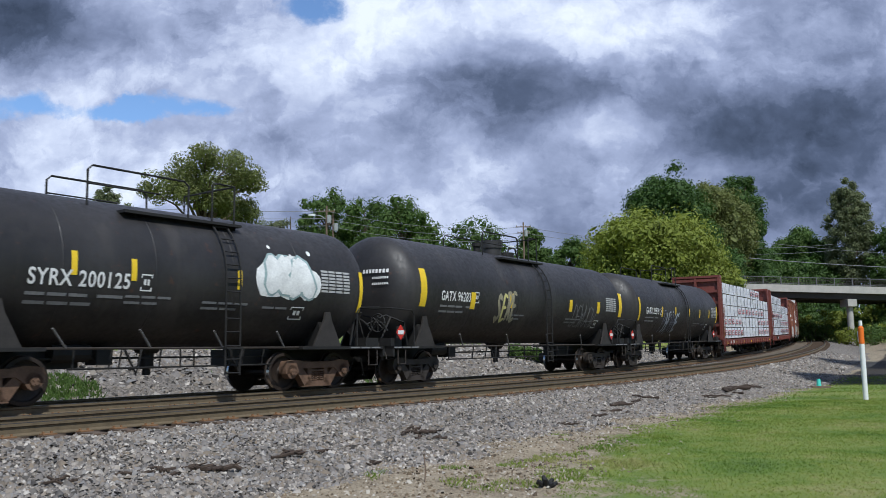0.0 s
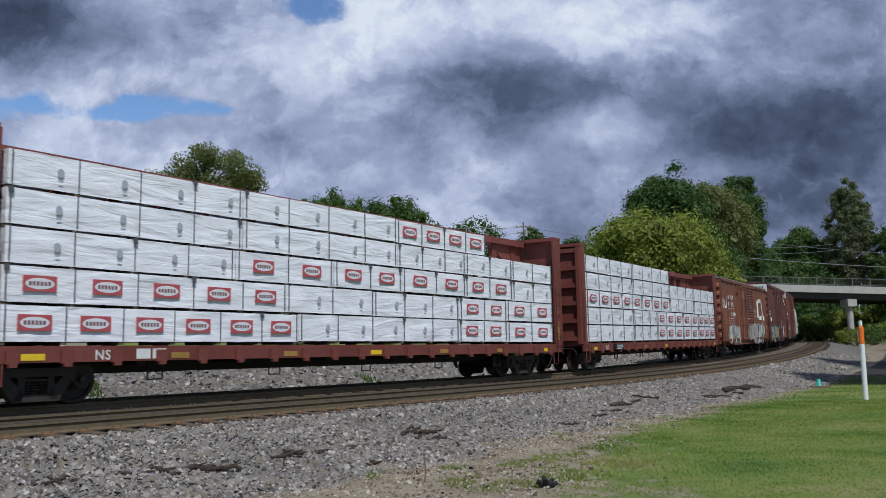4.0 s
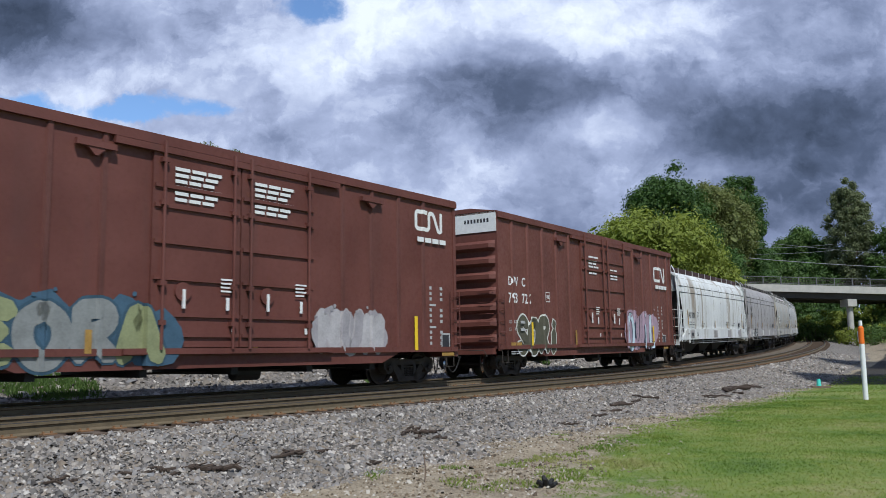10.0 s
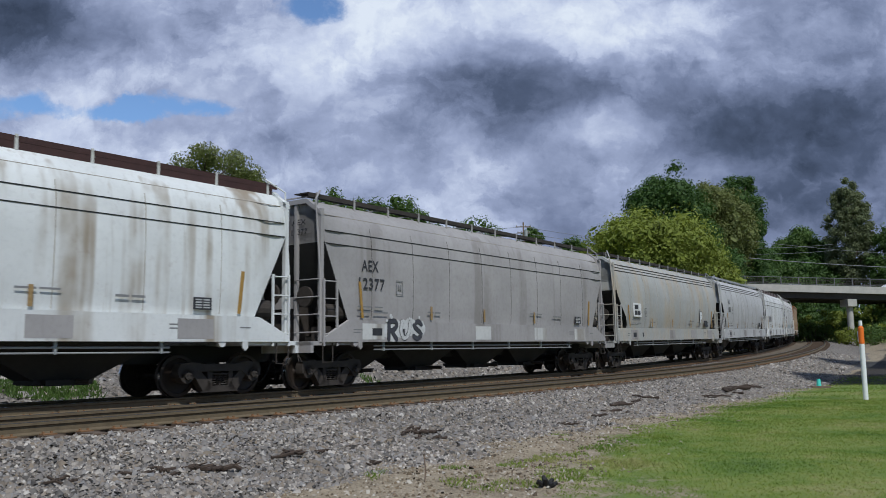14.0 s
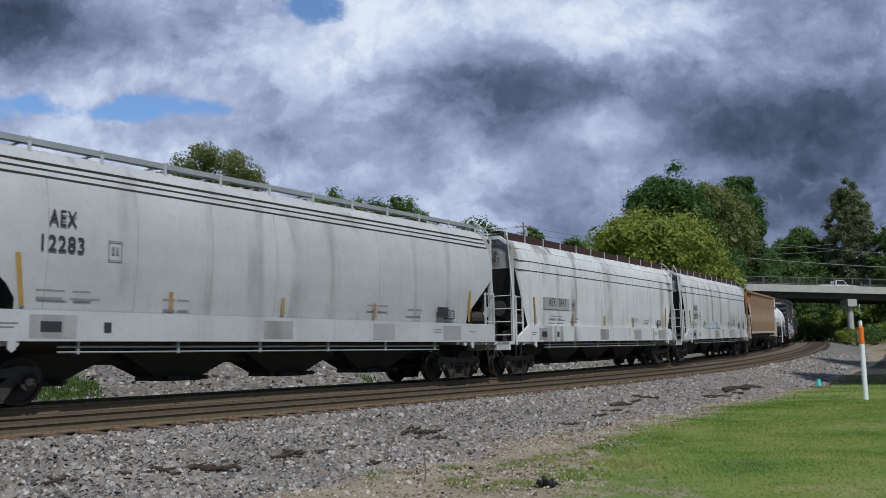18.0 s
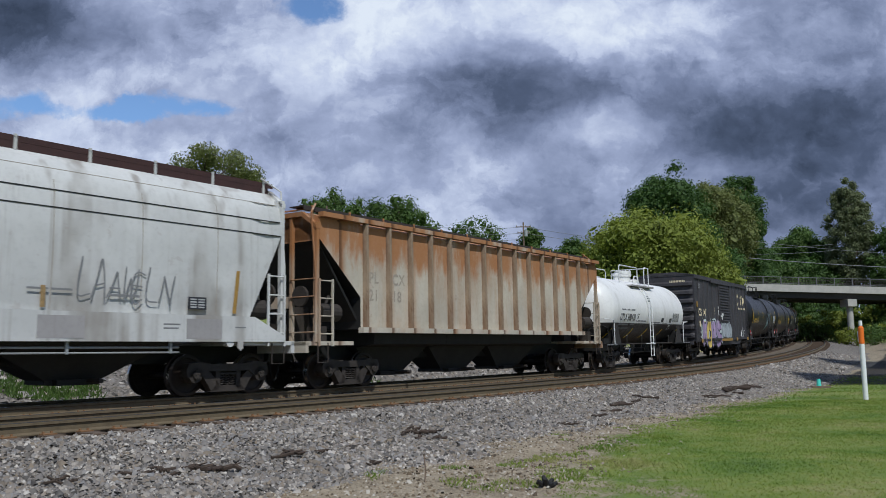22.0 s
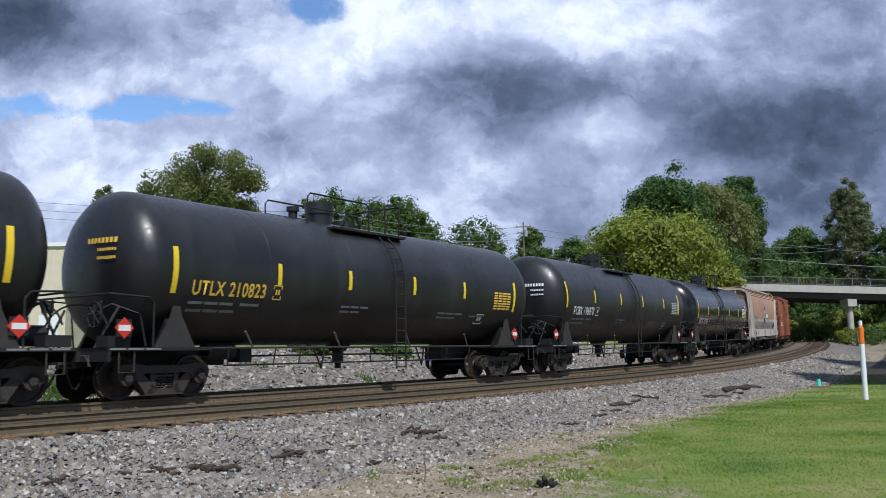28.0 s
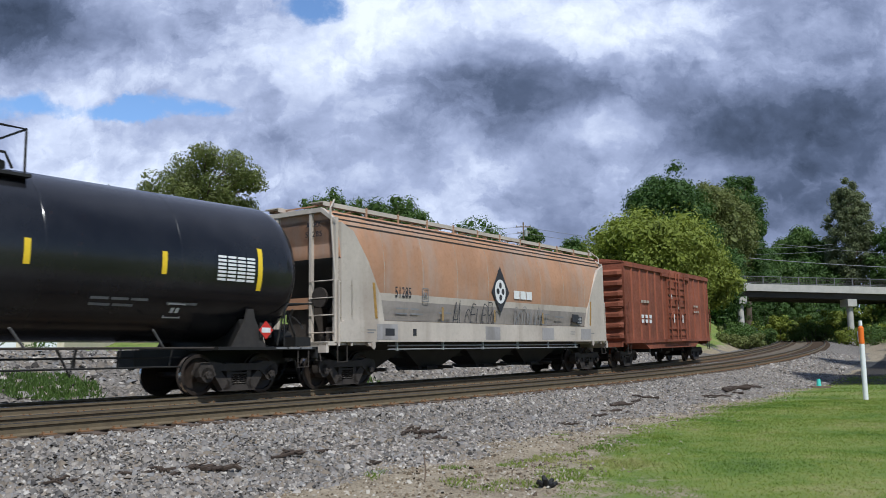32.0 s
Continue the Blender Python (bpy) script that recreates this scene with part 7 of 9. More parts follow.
# ---- covered hopper wagons ----
def hopper(label, front, rear, x0, x1, mat, kind="flat", text=None, text_mat="dark_text", sill_mat=None, posts=0, bands=None, top=4.78, walk_mat="maroon", text_x=-6.6, text_w=1.3, text_z=2.35):
    a = wagon_at("hopper_wagon", label, "hopper wagon", front, rear)
    half = (rear - front) / 2
    sill_mat = sill_mat or mat
    s0, s1 = 1.18, 1.74
    if kind == "flat":
        wide = lambda z: np.interp(z, [1.7, 2.2, 3.2, 3.9, 4.3, 4.55, top], [1.50, 1.54, 1.56, 1.53, 1.44, 1.28, 1.02])
        cut = [(0.0, 3.70), (0.9, s1 + 0.0)]
    elif kind == "round":
        wide = lambda z: np.interp(z, [1.7, 2.1, 2.7, 3.3, 3.8, 4.2, 4.5, top], [1.44, 1.52, 1.58, 1.58, 1.52, 1.42, 1.28, 1.05])
        cut = [(0.0, 3.35), (0.12, 3.1), (1.15, 2.2), (1.32, 1.95), (1.34, s1)]
    else:
        wide = lambda z: np.interp(z, [1.5, 4.3, top], [1.52, 1.52, 1.2])
        cut = [(0.0, 3.75), (1.55, 2.35), (1.56, 1.52)]
    zb = cut[-1][1]
    n = 16

    def ring(x, zmin):
        zs = [zmin + (top - zmin) * k / n for k in range(n + 1)]
        near = [(x, -float(wide(z)), z) for z in zs]
        return near + [(x, -0.5, top + 0.08), (x, 0.5, top + 0.08)] + [(x, -p[1], p[2]) for p in near[::-1]]

    xs = [(x0 + dx, z) for dx, z in cut] + [(x1 - dx, z) for dx, z in cut[::-1]]
    body = Geo().loft([ring(x, z) for x, z in xs])
    # bottom and end-slope faces go near-black: their shade is put into the colour
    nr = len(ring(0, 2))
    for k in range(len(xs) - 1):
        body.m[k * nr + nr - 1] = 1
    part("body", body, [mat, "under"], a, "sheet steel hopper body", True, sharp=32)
    if bands:
        for z0, z1, m in bands:
            g = Geo()
            for b0, b1 in ((x0 + cut[-1][0] - 0.02, x1 - cut[-1][0] + 0.02),):
                zs = [z0 + (z1 - z0) * k / 8 for k in range(9)]
                g.loft([[(x, -float(wide(z)) - 0.006, z) for z in zs] for x in (b0, b1)], caps=False, closed=False)
            part("painted_band", g, m, a, smooth=True)
    if kind == "flat":
        for z, t, m in ((4.42, 0.006, "weld"), (3.99, 0.011, "under"), (3.66, 0.011, "under")):
            part("seam", Geo().box(x0 + 0.05, -float(wide(z)) - t, z - t, x1 - 0.05, -float(wide(z)) + 0.02, z + t), m, a, "dark horizontal lap seam")
    if kind == "round":
        for z in (4.50, 4.36, 4.22):
            part("seam", Geo().box(x0 + 0.05, -float(wide(z)) - 0.012, z - 0.02, x1 - 0.05, -float(wide(z)) + 0.02, z + 0.02), "truck", a, "dark horizontal lap seam")
    g = Geo()
    k = 9
    for i in range(1, k):
        x = x0 + (x1 - x0) * i / k
        zs = [1.78 + (4.2 - 1.78) * j / 8 for j in range(9)]
        if x0 + 1.6 < x < x1 - 1.6 and kind != "rib":
            g.loft([[(x + dx, -float(wide(z)) - dy, z) for dx, dy in ((-0.012, -0.002), (0, 0.006), (0.012, -0.002))] for z in zs], caps=False, closed=False)
    if g.f:
        tagged(part("weld_line", g, "weld" if mat != "hop_grey" else "truck", a, smooth=True), kind="stuff")
    if kind == "rib":
        pm = mesh_of("side_post", Geo().prism([(-0.05, -1.518), (-0.045, -1.66), (0.045, -1.66), (0.05, -1.518)], 1.55, 4.35, axis="z"), "hop_post")
        x = x0 + 1.7
        while x < x1 - 1.2:
            part("side_post", pm, None, a, m=pose(x, 0, 0))
            x += 0.98
        part("side_rail", Geo().box(x0 - 0.02, -1.68, 4.30, x1 + 0.02, -1.50, 4.42), mat, a)
        g = Geo().box(x0 + 1.5, -1.68, 1.42, x1 - 1.5, -1.5, 1.56)
        part("side_sill", g, mat, a)
    else:
        for y in (-1.0, 1.0):
            g = Geo().prism([(x0 - 0.05, s0), (x0 - 0.05, s0 + 0.13), (x0 + 0.85, s1), (x1 - 0.85, s1), (x1 + 0.05, s0 + 0.13), (x1 + 0.05, s0)] if kind == "flat" else
                            [(x0 - 0.05, s0), (x0 - 0.05, s1 - 0.10), (x0 + 0.1, s1), (x1 - 0.1, s1), (x1 + 0.05, s1 - 0.10), (x1 + 0.05, s0)], y * 1.57 - 0.05, y * 1.57 + 0.05, axis="y")
            part("side_sill", g, sill_mat, a, "deep side sill")
        for x in (-half + 0.6, -1.2, 2.6, half - 1.5):
            part("patch", Geo().box(x, -1.626, s0 + 0.06, x + 0.9, -1.62, s1 - 0.08), "hop_grey" if mat != "hop_grey" else "hop_white3", a, "repainted patch")
    for z, r in ((1.08, 0.022), (0.98, 0.018)) if kind != "rib" else ():
        part("pipe", Geo().tube([(-half + 1.2, -1.5, z), (half - 1.6, -1.5, z - 0.02)], r, 6), "galv", a)
    if kind != "rib":
        for k in range(6):
            x = -half + 1.6 + (2 * half - 3.4) * k / 5
            part("pipe_bracket", Geo().box(x - 0.025, -1.53, 0.94, x + 0.025, -1.47, 1.19), "galv", a)
        for x in (-half + 0.35, half - 0.35):
            part("jacking_pad", Geo().cyl((x, -1.60, s0 - 0.02), (x, -1.50, s0 - 0.02), 0.10, 12), sill_mat, a)
    # discharge hoppers
    if kind == "rib":
        chutes, wd, z_top, cut_in, z_low = (-4.05, -0.64, 2.77), 3.4, 1.62, 0.98, 0.27
    else:
        chutes, wd, z_top, cut_in, z_low = (-5.85, -2.57, 0.71, 3.99), 3.28, 1.35, 1.05, 0.36
    mid_z = 0.96 if kind != "rib" else 1.05
    # chutes take a near-black that holds the shade below the body
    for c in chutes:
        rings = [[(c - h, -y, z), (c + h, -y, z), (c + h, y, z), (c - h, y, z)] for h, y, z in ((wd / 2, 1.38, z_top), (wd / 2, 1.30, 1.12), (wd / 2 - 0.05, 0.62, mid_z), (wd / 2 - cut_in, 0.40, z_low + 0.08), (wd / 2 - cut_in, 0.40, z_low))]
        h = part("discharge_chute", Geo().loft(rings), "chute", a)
        part("outlet_gate", Geo().box(c - wd / 2 + cut_in + 0.15, -0.60, z_low - 0.02, c + wd / 2 - cut_in - 0.15, 0.60, z_low + 0.09), "under", h)
        part("gate_shaft", Geo().cyl((c + 0.2, -1.1, z_low + 0.06), (c + 0.2, 1.1, z_low + 0.06), 0.05, 8), "truck", h)
    part("centre_sill", Geo().box(x0 - 0.5, -0.28, 0.72, x1 + 0.5, 0.28, 1.12), "under", a)
    # roof: hatches and running boards
    g = Geo().box(x0 + 1.0, -0.33, top + 0.06, x1 - 1.0, 0.33, top + 0.16)
    for k in range(8):
        x = x0 + 1.2 + (x1 - x0 - 2.4) * k / 7
        g.box(x - 0.05, -0.38, top + 0.16, x + 0.05, 0.38, top + 0.20)
    part("roof_hatch", g, mat, a, "long trough hatch cover")
    for y in (-0.82, 0.82):
        g = Geo().box(x0 - 0.1, y - 0.25, top + 0.19, x1 + 0.1, y + 0.25, top + 0.215).box(x0 - 0.1, y - 0.26, top + 0.10, x1 + 0.1, y - 0.245, top + 0.215)
        part("running_board", g, walk_mat, a, "grating running board along the roof")
        part("board_edge", Geo().box(x0 + 0.05, y * 1.30 - 0.01, top - 0.08 if walk_mat == "fascia" else top + 0.12, x1 - 0.05, y * 1.30 + 0.01, top + 0.20), walk_mat, a)
    k = 11
    bm_ = mesh_of("board_bracket", Geo().box(-0.03, -1.10, top - 0.06, 0.03, -1.07, top + 0.24).box(-0.03, -1.10, top + 0.16, 0.03, 1.10, top + 0.19), mat)
    for i in range(k + 1):
        part("board_bracket", bm_, None, a, m=pose(x0 + 0.2 + (x1 - x0 - 0.4) * i / k, 0, 0))
    # ends
    for s, xe in ((-1, x0), (1, x1)):
        X = lambda d: xe + s * d
        part("end_platform", Geo().box(min(X(0.45), X(-1.3)), -1.5, s0 - 0.08, max(X(0.45), X(-1.3)), 1.5, s0 + 0.02).box(min(X(0.45), X(0.35)), -1.5, 0.92, max(X(0.45), X(0.35)), 1.5, s0), sill_mat, a)
        for y in (-1.46, -0.62, 0.62, 1.46):
            r = 0.055 if abs(y) > 1 else 0.04
            part("end_post", Geo().box(min(X(0.0), X(0.1)), y - r, s0, max(X(0.0), X(0.1)), y + r, top - 0.02 if abs(y) < 1 else top - 0.25), sill_mat, a)
        part("end_beam", Geo().prism([(-1.52, top - 0.32), (-1.02, top + 0.05), (1.02, top + 0.05), (1.52, top - 0.32), (1.52, top - 0.42), (1.0, top - 0.07), (-1.0, top - 0.07), (-1.52, top - 0.42)], min(X(0.0), X(0.12)), max(X(0.0), X(0.12))), sill_mat, a)
        part("end_sheet", Geo().box(min(X(0.0), X(-0.05)), -1.40, 3.72, max(X(0.0), X(-0.05)), 1.40, top - 0.25) if kind != "x" else Geo(), mat, a)
        # slope sheet near-black too, its shade put into the colour
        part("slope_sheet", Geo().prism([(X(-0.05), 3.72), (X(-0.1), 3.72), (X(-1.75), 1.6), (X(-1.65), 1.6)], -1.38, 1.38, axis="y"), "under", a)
        g = Geo().box(min(X(-0.15), X(-0.8)), -0.4, s0, max(X(-0.15), X(-0.8)), 0.4, 2.1)
        g.cyl((X(-0.25), -1.2, s0 + 0.75), (X(-0.95), -1.2, s0 + 0.75), 0.23, 14).cyl((X(0.05), -0.95, s0 + 1.15), (X(0.12), -0.95, s0 + 1.15), 0.26, 16)
        g.tube([(X(-0.1), -1.1, s0), (X(-0.9), -1.0, s0 + 1.2)], 0.04, 6).box(min(X(-0.2), X(-0.5)), -1.3, s0, max(X(-0.2), X(-0.5)), -0.9, s0 + 0.4)
        part("brake_gear", g, "truck", a)
        part("brake_panel", Geo().box(min(X(0.02), X(-0.02)), -0.58, 2.05, max(X(0.02), X(-0.02)), 0.5, 2.35), mat, a)
        g = Geo()
        for x in (X(0.06), X(-0.42)):
            g.box(x - 0.022, -1.60, s0 - 0.1, x + 0.022, -1.55, 2.75)
        for k in range(4):
            z = s0 + 0.2 + 0.44 * k
            g.cyl((X(0.06), -1.575, z), (X(-0.42), -1.575, z), 0.016, 6)
        part("side_ladder", g, sill_mat, a)
        g = Geo()
        for k in range(4):
            z = s0 + 0.25 + 0.44 * k
            g.cyl((X(0.12), -1.46, z), (X(0.12), -0.62, z), 0.016, 6)
        g.tube([(X(0.12), -1.5, s0), (X(0.12), -1.5, 2.9), (X(0.12), -1.35, top), (X(-0.3), -1.1, top + 0.3)], 0.025, 6)
        part("end_ladder", g, sill_mat, a)
        stirrup(a, X(-0.1), -1.55, s0 - 0.02, "truck", 0.36, 0.48)
        coupler(a, X(0.35), s)
        truck(a, s * half)
    wy = lambda z: -float(wide(z)) - 0.012
    if text:
        rows = text if isinstance(text, (list, tuple)) else [text]
        for i, tx in enumerate(rows):
            two = len(rows) > 1
            lettering(tx, 0.42, text_x + (0.2 if two and i == 0 else 0), wy(text_z) - 0.012, text_z + (0.48 if two and i == 0 else 0), a, text_mat, width=text_w * (0.6 if two and i == 0 else 1))
        lettering(rows[0].split()[0], 0.2, 0, 0, 0, a, text_mat, width=0.5, name="end_lettering").matrix_basis = Matrix.Translation((x0 - 0.06, -0.45, 4.18)) @ Matrix.Rotation(-math.pi / 2, 4, "Z")
        lettering(rows[-1].split()[-1], 0.2, 0, 0, 0, a, text_mat, width=0.6, name="end_lettering").matrix_basis = Matrix.Translation((x0 - 0.06, -0.40, 3.93)) @ Matrix.Rotation(-math.pi / 2, 4, "Z")
    if kind != "rib":
        bars([(text_x, 2.08, 0.55, 0.04), (text_x + 0.7, 2.08, 0.35, 0.04), (text_x, 1.94, 0.5, 0.04), (text_x + 0.65, 1.94, 0.6, 0.04), (2.4, 2.12, 0.9, 0.04), (x1 - 4.4, 2.05, 0.7, 0.05), (x0 + 4.3, 2.0, 0.7, 0.05)], a, "grey_text", None, -1.585 if kind == "flat" else -1.60)
        frame_mark(a, text_x + text_w + 0.5, text_z - 0.1, 0.3, 0.4, y=-1.575 if kind == "flat" else -1.60, mat="grey_text")
        part("inspection_plate", Geo().box(x1 - 2.6, -1.60, 1.86, x1 - 2.15, -1.575, 2.12), "dark_text", a)
        bars([(x1 - 2.56, 1.89 + 0.055 * k, 0.16, 0.03) for k in range(4)] + [(x1 - 2.36, 1.89 + 0.055 * k, 0.16, 0.03) for k in range(4)], a, "pale_text", None, -1.603)
        for k, x in enumerate((x0 + 1.3, x0 + 4.5, -0.6, 2.7, x1 - 1.3)):
            tall = k in (0, 4)
            lean_ = (0.10 if k == 0 else -0.10 if k == 4 else 0.0)
            g = Geo().blob([(x - 0.045 + lean_, 1.80), (x + 0.045 + lean_, 1.80), (x + 0.045, 2.75 if tall else 2.2), (x - 0.045, 2.75 if tall else 2.2)], -1.575 if kind == "flat" else -1.60, 0.012)
            part("reflective_stripe", g, "yellow_old" if tall else "rust_yellow", a)
        bars([(x0 + 1.0, s0 + 0.30, 0.35, 0.03), (x0 + 1.0, s0 + 0.23, 0.28, 0.03), (x1 - 3.2, s0 + 0.34, 0.4, 0.03), (x1 - 3.2, s0 + 0.26, 0.36, 0.03), (x1 - 1.4, s0 + 0.3, 0.3, 0.03)], a, "grey_text", None, -1.6235)
        for lx in (x0 + 1.25, x1 - 1.25):
            part("lift_lug", Geo().prism([(lx - 0.07, s0 + 0.02), (lx + 0.07, s0 + 0.02), (lx + 0.07, s0 - 0.14), (lx, s0 - 0.20), (lx - 0.07, s0 - 0.14)], -1.64, -1.60, axis="y"), sill_mat, a)
        for lx, lw in ((1.75, 0.40), (3.0, 0.15)):
            part("label_plate", Geo().box(x0 + lx, -1.632, s0 + 0.17, x0 + lx + lw, -1.62, s0 + 0.36), "dark_text", a)
    if kind == "round":
        part("label_plate", Geo().box(x1 - 3.0, -1.635, 1.9, x1 - 2.5, -1.60, 2.2), "dark_text", a)
    return a


w9 = hopper("white covered hopper with rust streaks and dark seams", 146.4, 160.9, -8.15, 8.75, "hop_white", "flat", "AEX 10956", walk_mat="fascia")
w10 = hopper("grimy grey covered hopper with a white sprayed tag", 164.4, 178.9, -8.0, 8.5, "hop_grey", "flat", ["AEX", "12377"], text_x=-6.8, text_w=1.15, text_z=2.57, walk_mat="truck")
spraypaint(w10, -5.7, -4.0, 1.2, 1.82, -1.622, [(0.03, 0.03, 0.03), (0.05, 0.05, 0.06), (0.55, 0.55, 0.54)], 41, "RUS", fat=0.10, dots=8)
w11 = hopper("pale grey covered hopper with orange rust stains", 182.6, 197.4, -8.3, 8.4, "hop_pale", "round", None, walk_mat="truck")
part("number_patch", Geo().box(-6.3, -1.605, 2.25, -5.3, -1.575, 2.85), "white", w11)
bars([(-6.2, 2.58, 0.5, 0.2), (-6.2, 2.32, 0.8, 0.2)], w11, "dark_text", None, -1.609)
spraypaint(w11, 4.5, 5.05, 2.05, 2.75, -1.59, [(0.02, 0.02, 0.02), (0.62, 0.63, 0.62), (0.10, 0.05, 0.045)], 42, "P", cloud=False, dots=2)
w13 = hopper("pale covered hopper with curved sides and black marks", 201.0, 215.5, -8.2, 8.5, "hop_pale2", "round", ["AEX", "12283"], text_x=-6.55, text_w=0.9, text_z=2.83, walk_mat="galv")
w14 = hopper("white covered hopper with dirty streaks", 219.2, 233.7, -8.2, 8.4, "hop_white2", "flat", "AEX 10967", text_x=-5.7, text_w=1.45, text_z=2.47, walk_mat="fascia")
part("number_patch", Geo().box(-6.15, -1.568, 2.35, -3.95, -1.55, 2.78), "hop_grey", w14)
w15 = hopper("dirty white covered hopper with grey number patches", 237.4, 251.9, -8.2, 8.4, "hop_white3", "flat", None, walk_mat="fascia")
for z, t in ((2.78, "AEX"), (2.38, "10970")):
    part("number_patch", Geo().box(-6.1, -1.566, z - 0.06, -5.1, -1.55, z + 0.26), "hop_grey", w15)
    lettering(t, 0.26, -5.9 if len(t) == 3 else -6.0, -1.57, z, w15, "dark_text", width=0.55 if len(t) == 3 else 0.8)
spraypaint(w15, -3.5, 0.8, 1.75, 2.15, -1.555, [(0.42, 0.52, 0.56), (0.45, 0.54, 0.57), (0.50, 0.55, 0.56)], 43, "WOENU", fat=0.12)
scrawl(w15, 3.3, 2.35, 0.75, -1.575, 44, "grey_text", 4)
scrawl(w15, 4.4, 2.3, 0.8, -1.575, 45, "grey_text", 3)
w16 = hopper("rust-stained ribbed covered hopper, orange over pale grey", 255.9, 268.8, -8.1, 8.1, "hop_rust", "rib", None, top=4.42, walk_mat="truck")
for x, z, t in ((-6.2, 2.75, "PL"), (-5.2, 2.75, "CX"), (-6.2, 2.28, "21"), (-5.2, 2.28, "18")):
    lettering(t, 0.42, x, -1.526, z, w16, "faint_text", squeeze=0.9)
w25 = hopper("faded orange covered hopper with pale ends", 369.9, 384.4, -8.05, 8.05, "hop_orange", "round", ["ADMX", "51285"], text_x=-5.8, text_w=0.75, text_z=2.42, sill_mat="hop_tan", bands=[(1.76, 2.3, "hop_dirt"), (2.3, 2.5, "hop_tan")], top=4.62, walk_mat="hop_tan")
for s, x in ((-1, -8.05), (1, 8.05)):
    g = Geo().prism([(x - s * 0.02, 4.25), (x - s * 0.02, 1.7), (x - s * 1.75, 1.7), (x - s * 1.6, 2.4), (x - s * 1.1, 3.3), (x - s * 0.5, 4.05)], -1.60, -1.50, axis="y")
    part("end_gusset", g, "hop_tan", w25, "pale curved end gusset")
g = Geo().blob([(-0.2, 2.12), (0.38, 2.8), (-0.2, 3.65), (-0.75, 2.8)], -1.598, 0.006)
d_ = part("diamond_emblem", g, "dark_text", w25, "plain dark diamond emblem with pale centre")
t12 = [2 * math.pi * i / 20 for i in range(20)]
part("emblem_disc", Geo().blob([(-0.2 + 0.34 * math.cos(t), 2.82 + 0.40 * math.sin(t)) for t in t12], -1.606, 0.003), "white", d_)
g = Geo()
for dx, dz in ((0, 0.2), (0, -0.2), (0.16, 0), (-0.16, 0)):
    g.blob([(-0.2 + dx + 0.09 * math.cos(t), 2.82 + dz + 0.10 * math.sin(t)) for t in t12], -1.611, 0.003)
part("emblem_leaf", g, "dark_text", d_)
bars([(0.7, 2.62, 1.3, 0.28)], w25, "white", None, -1.60)
scrawl(w25, -3.1, 1.95, 0.8, -1.60, 17, "dark_text", 8)
scrawl(w25, 0.6, 1.95, 0.7, -1.60, 18, "grey_text", 8)


# ---- trees and bushes ----
def foliage(centres, radii, per, leaf, rng, droop=0.0, core=0.0):
    """Corners of many small leaf blades round the given clump centres."""
    n = len(centres) * per
    c = np.repeat(centres, per, 0)
    r = np.repeat(radii, per)
    d = rng.normal(0, 1, (n, 3))
    d /= np.linalg.norm(d, axis=1, keepdims=True)
    p = c + d * (r * rng.uniform(0.45, 1.0, n) ** 0.45)[:, None] * np.array([1, 1, 0.8])
    u = rng.normal(0, 1, (n, 3))
    u /= np.linalg.norm(u, axis=1, keepdims=True)
    nrm = d * 0.95 + rng.normal(0, 0.36, (n, 3)) + np.array([0, 0, 0.30])
    v = np.cross(nrm, u)
    v /= np.linalg.norm(v, axis=1, keepdims=True) + 1e-9
    u = np.cross(v, nrm)
    u /= np.linalg.norm(u, axis=1, keepdims=True) + 1e-9
    L = leaf * rng.uniform(0.6, 1.3, n)
    inner = rng.random(n) < core
    p[inner] = c[inner] + d[inner] * (r * rng.uniform(0.1, 0.62, n))[inner][:, None]
    L[inner] *= 2.6
    w = L * rng.uniform(0.4, 0.7, n)
    a = p - u * (L / 2)[:, None]
    b = p + v * (w / 2)[:, None]
    e = p + u * (L / 2)[:, None] - np.array([0, 0, droop]) * L[:, None]
    f = p - v * (w / 2)[:, None]
    return np.stack([a, b, e, f], 1).reshape(-1, 3)


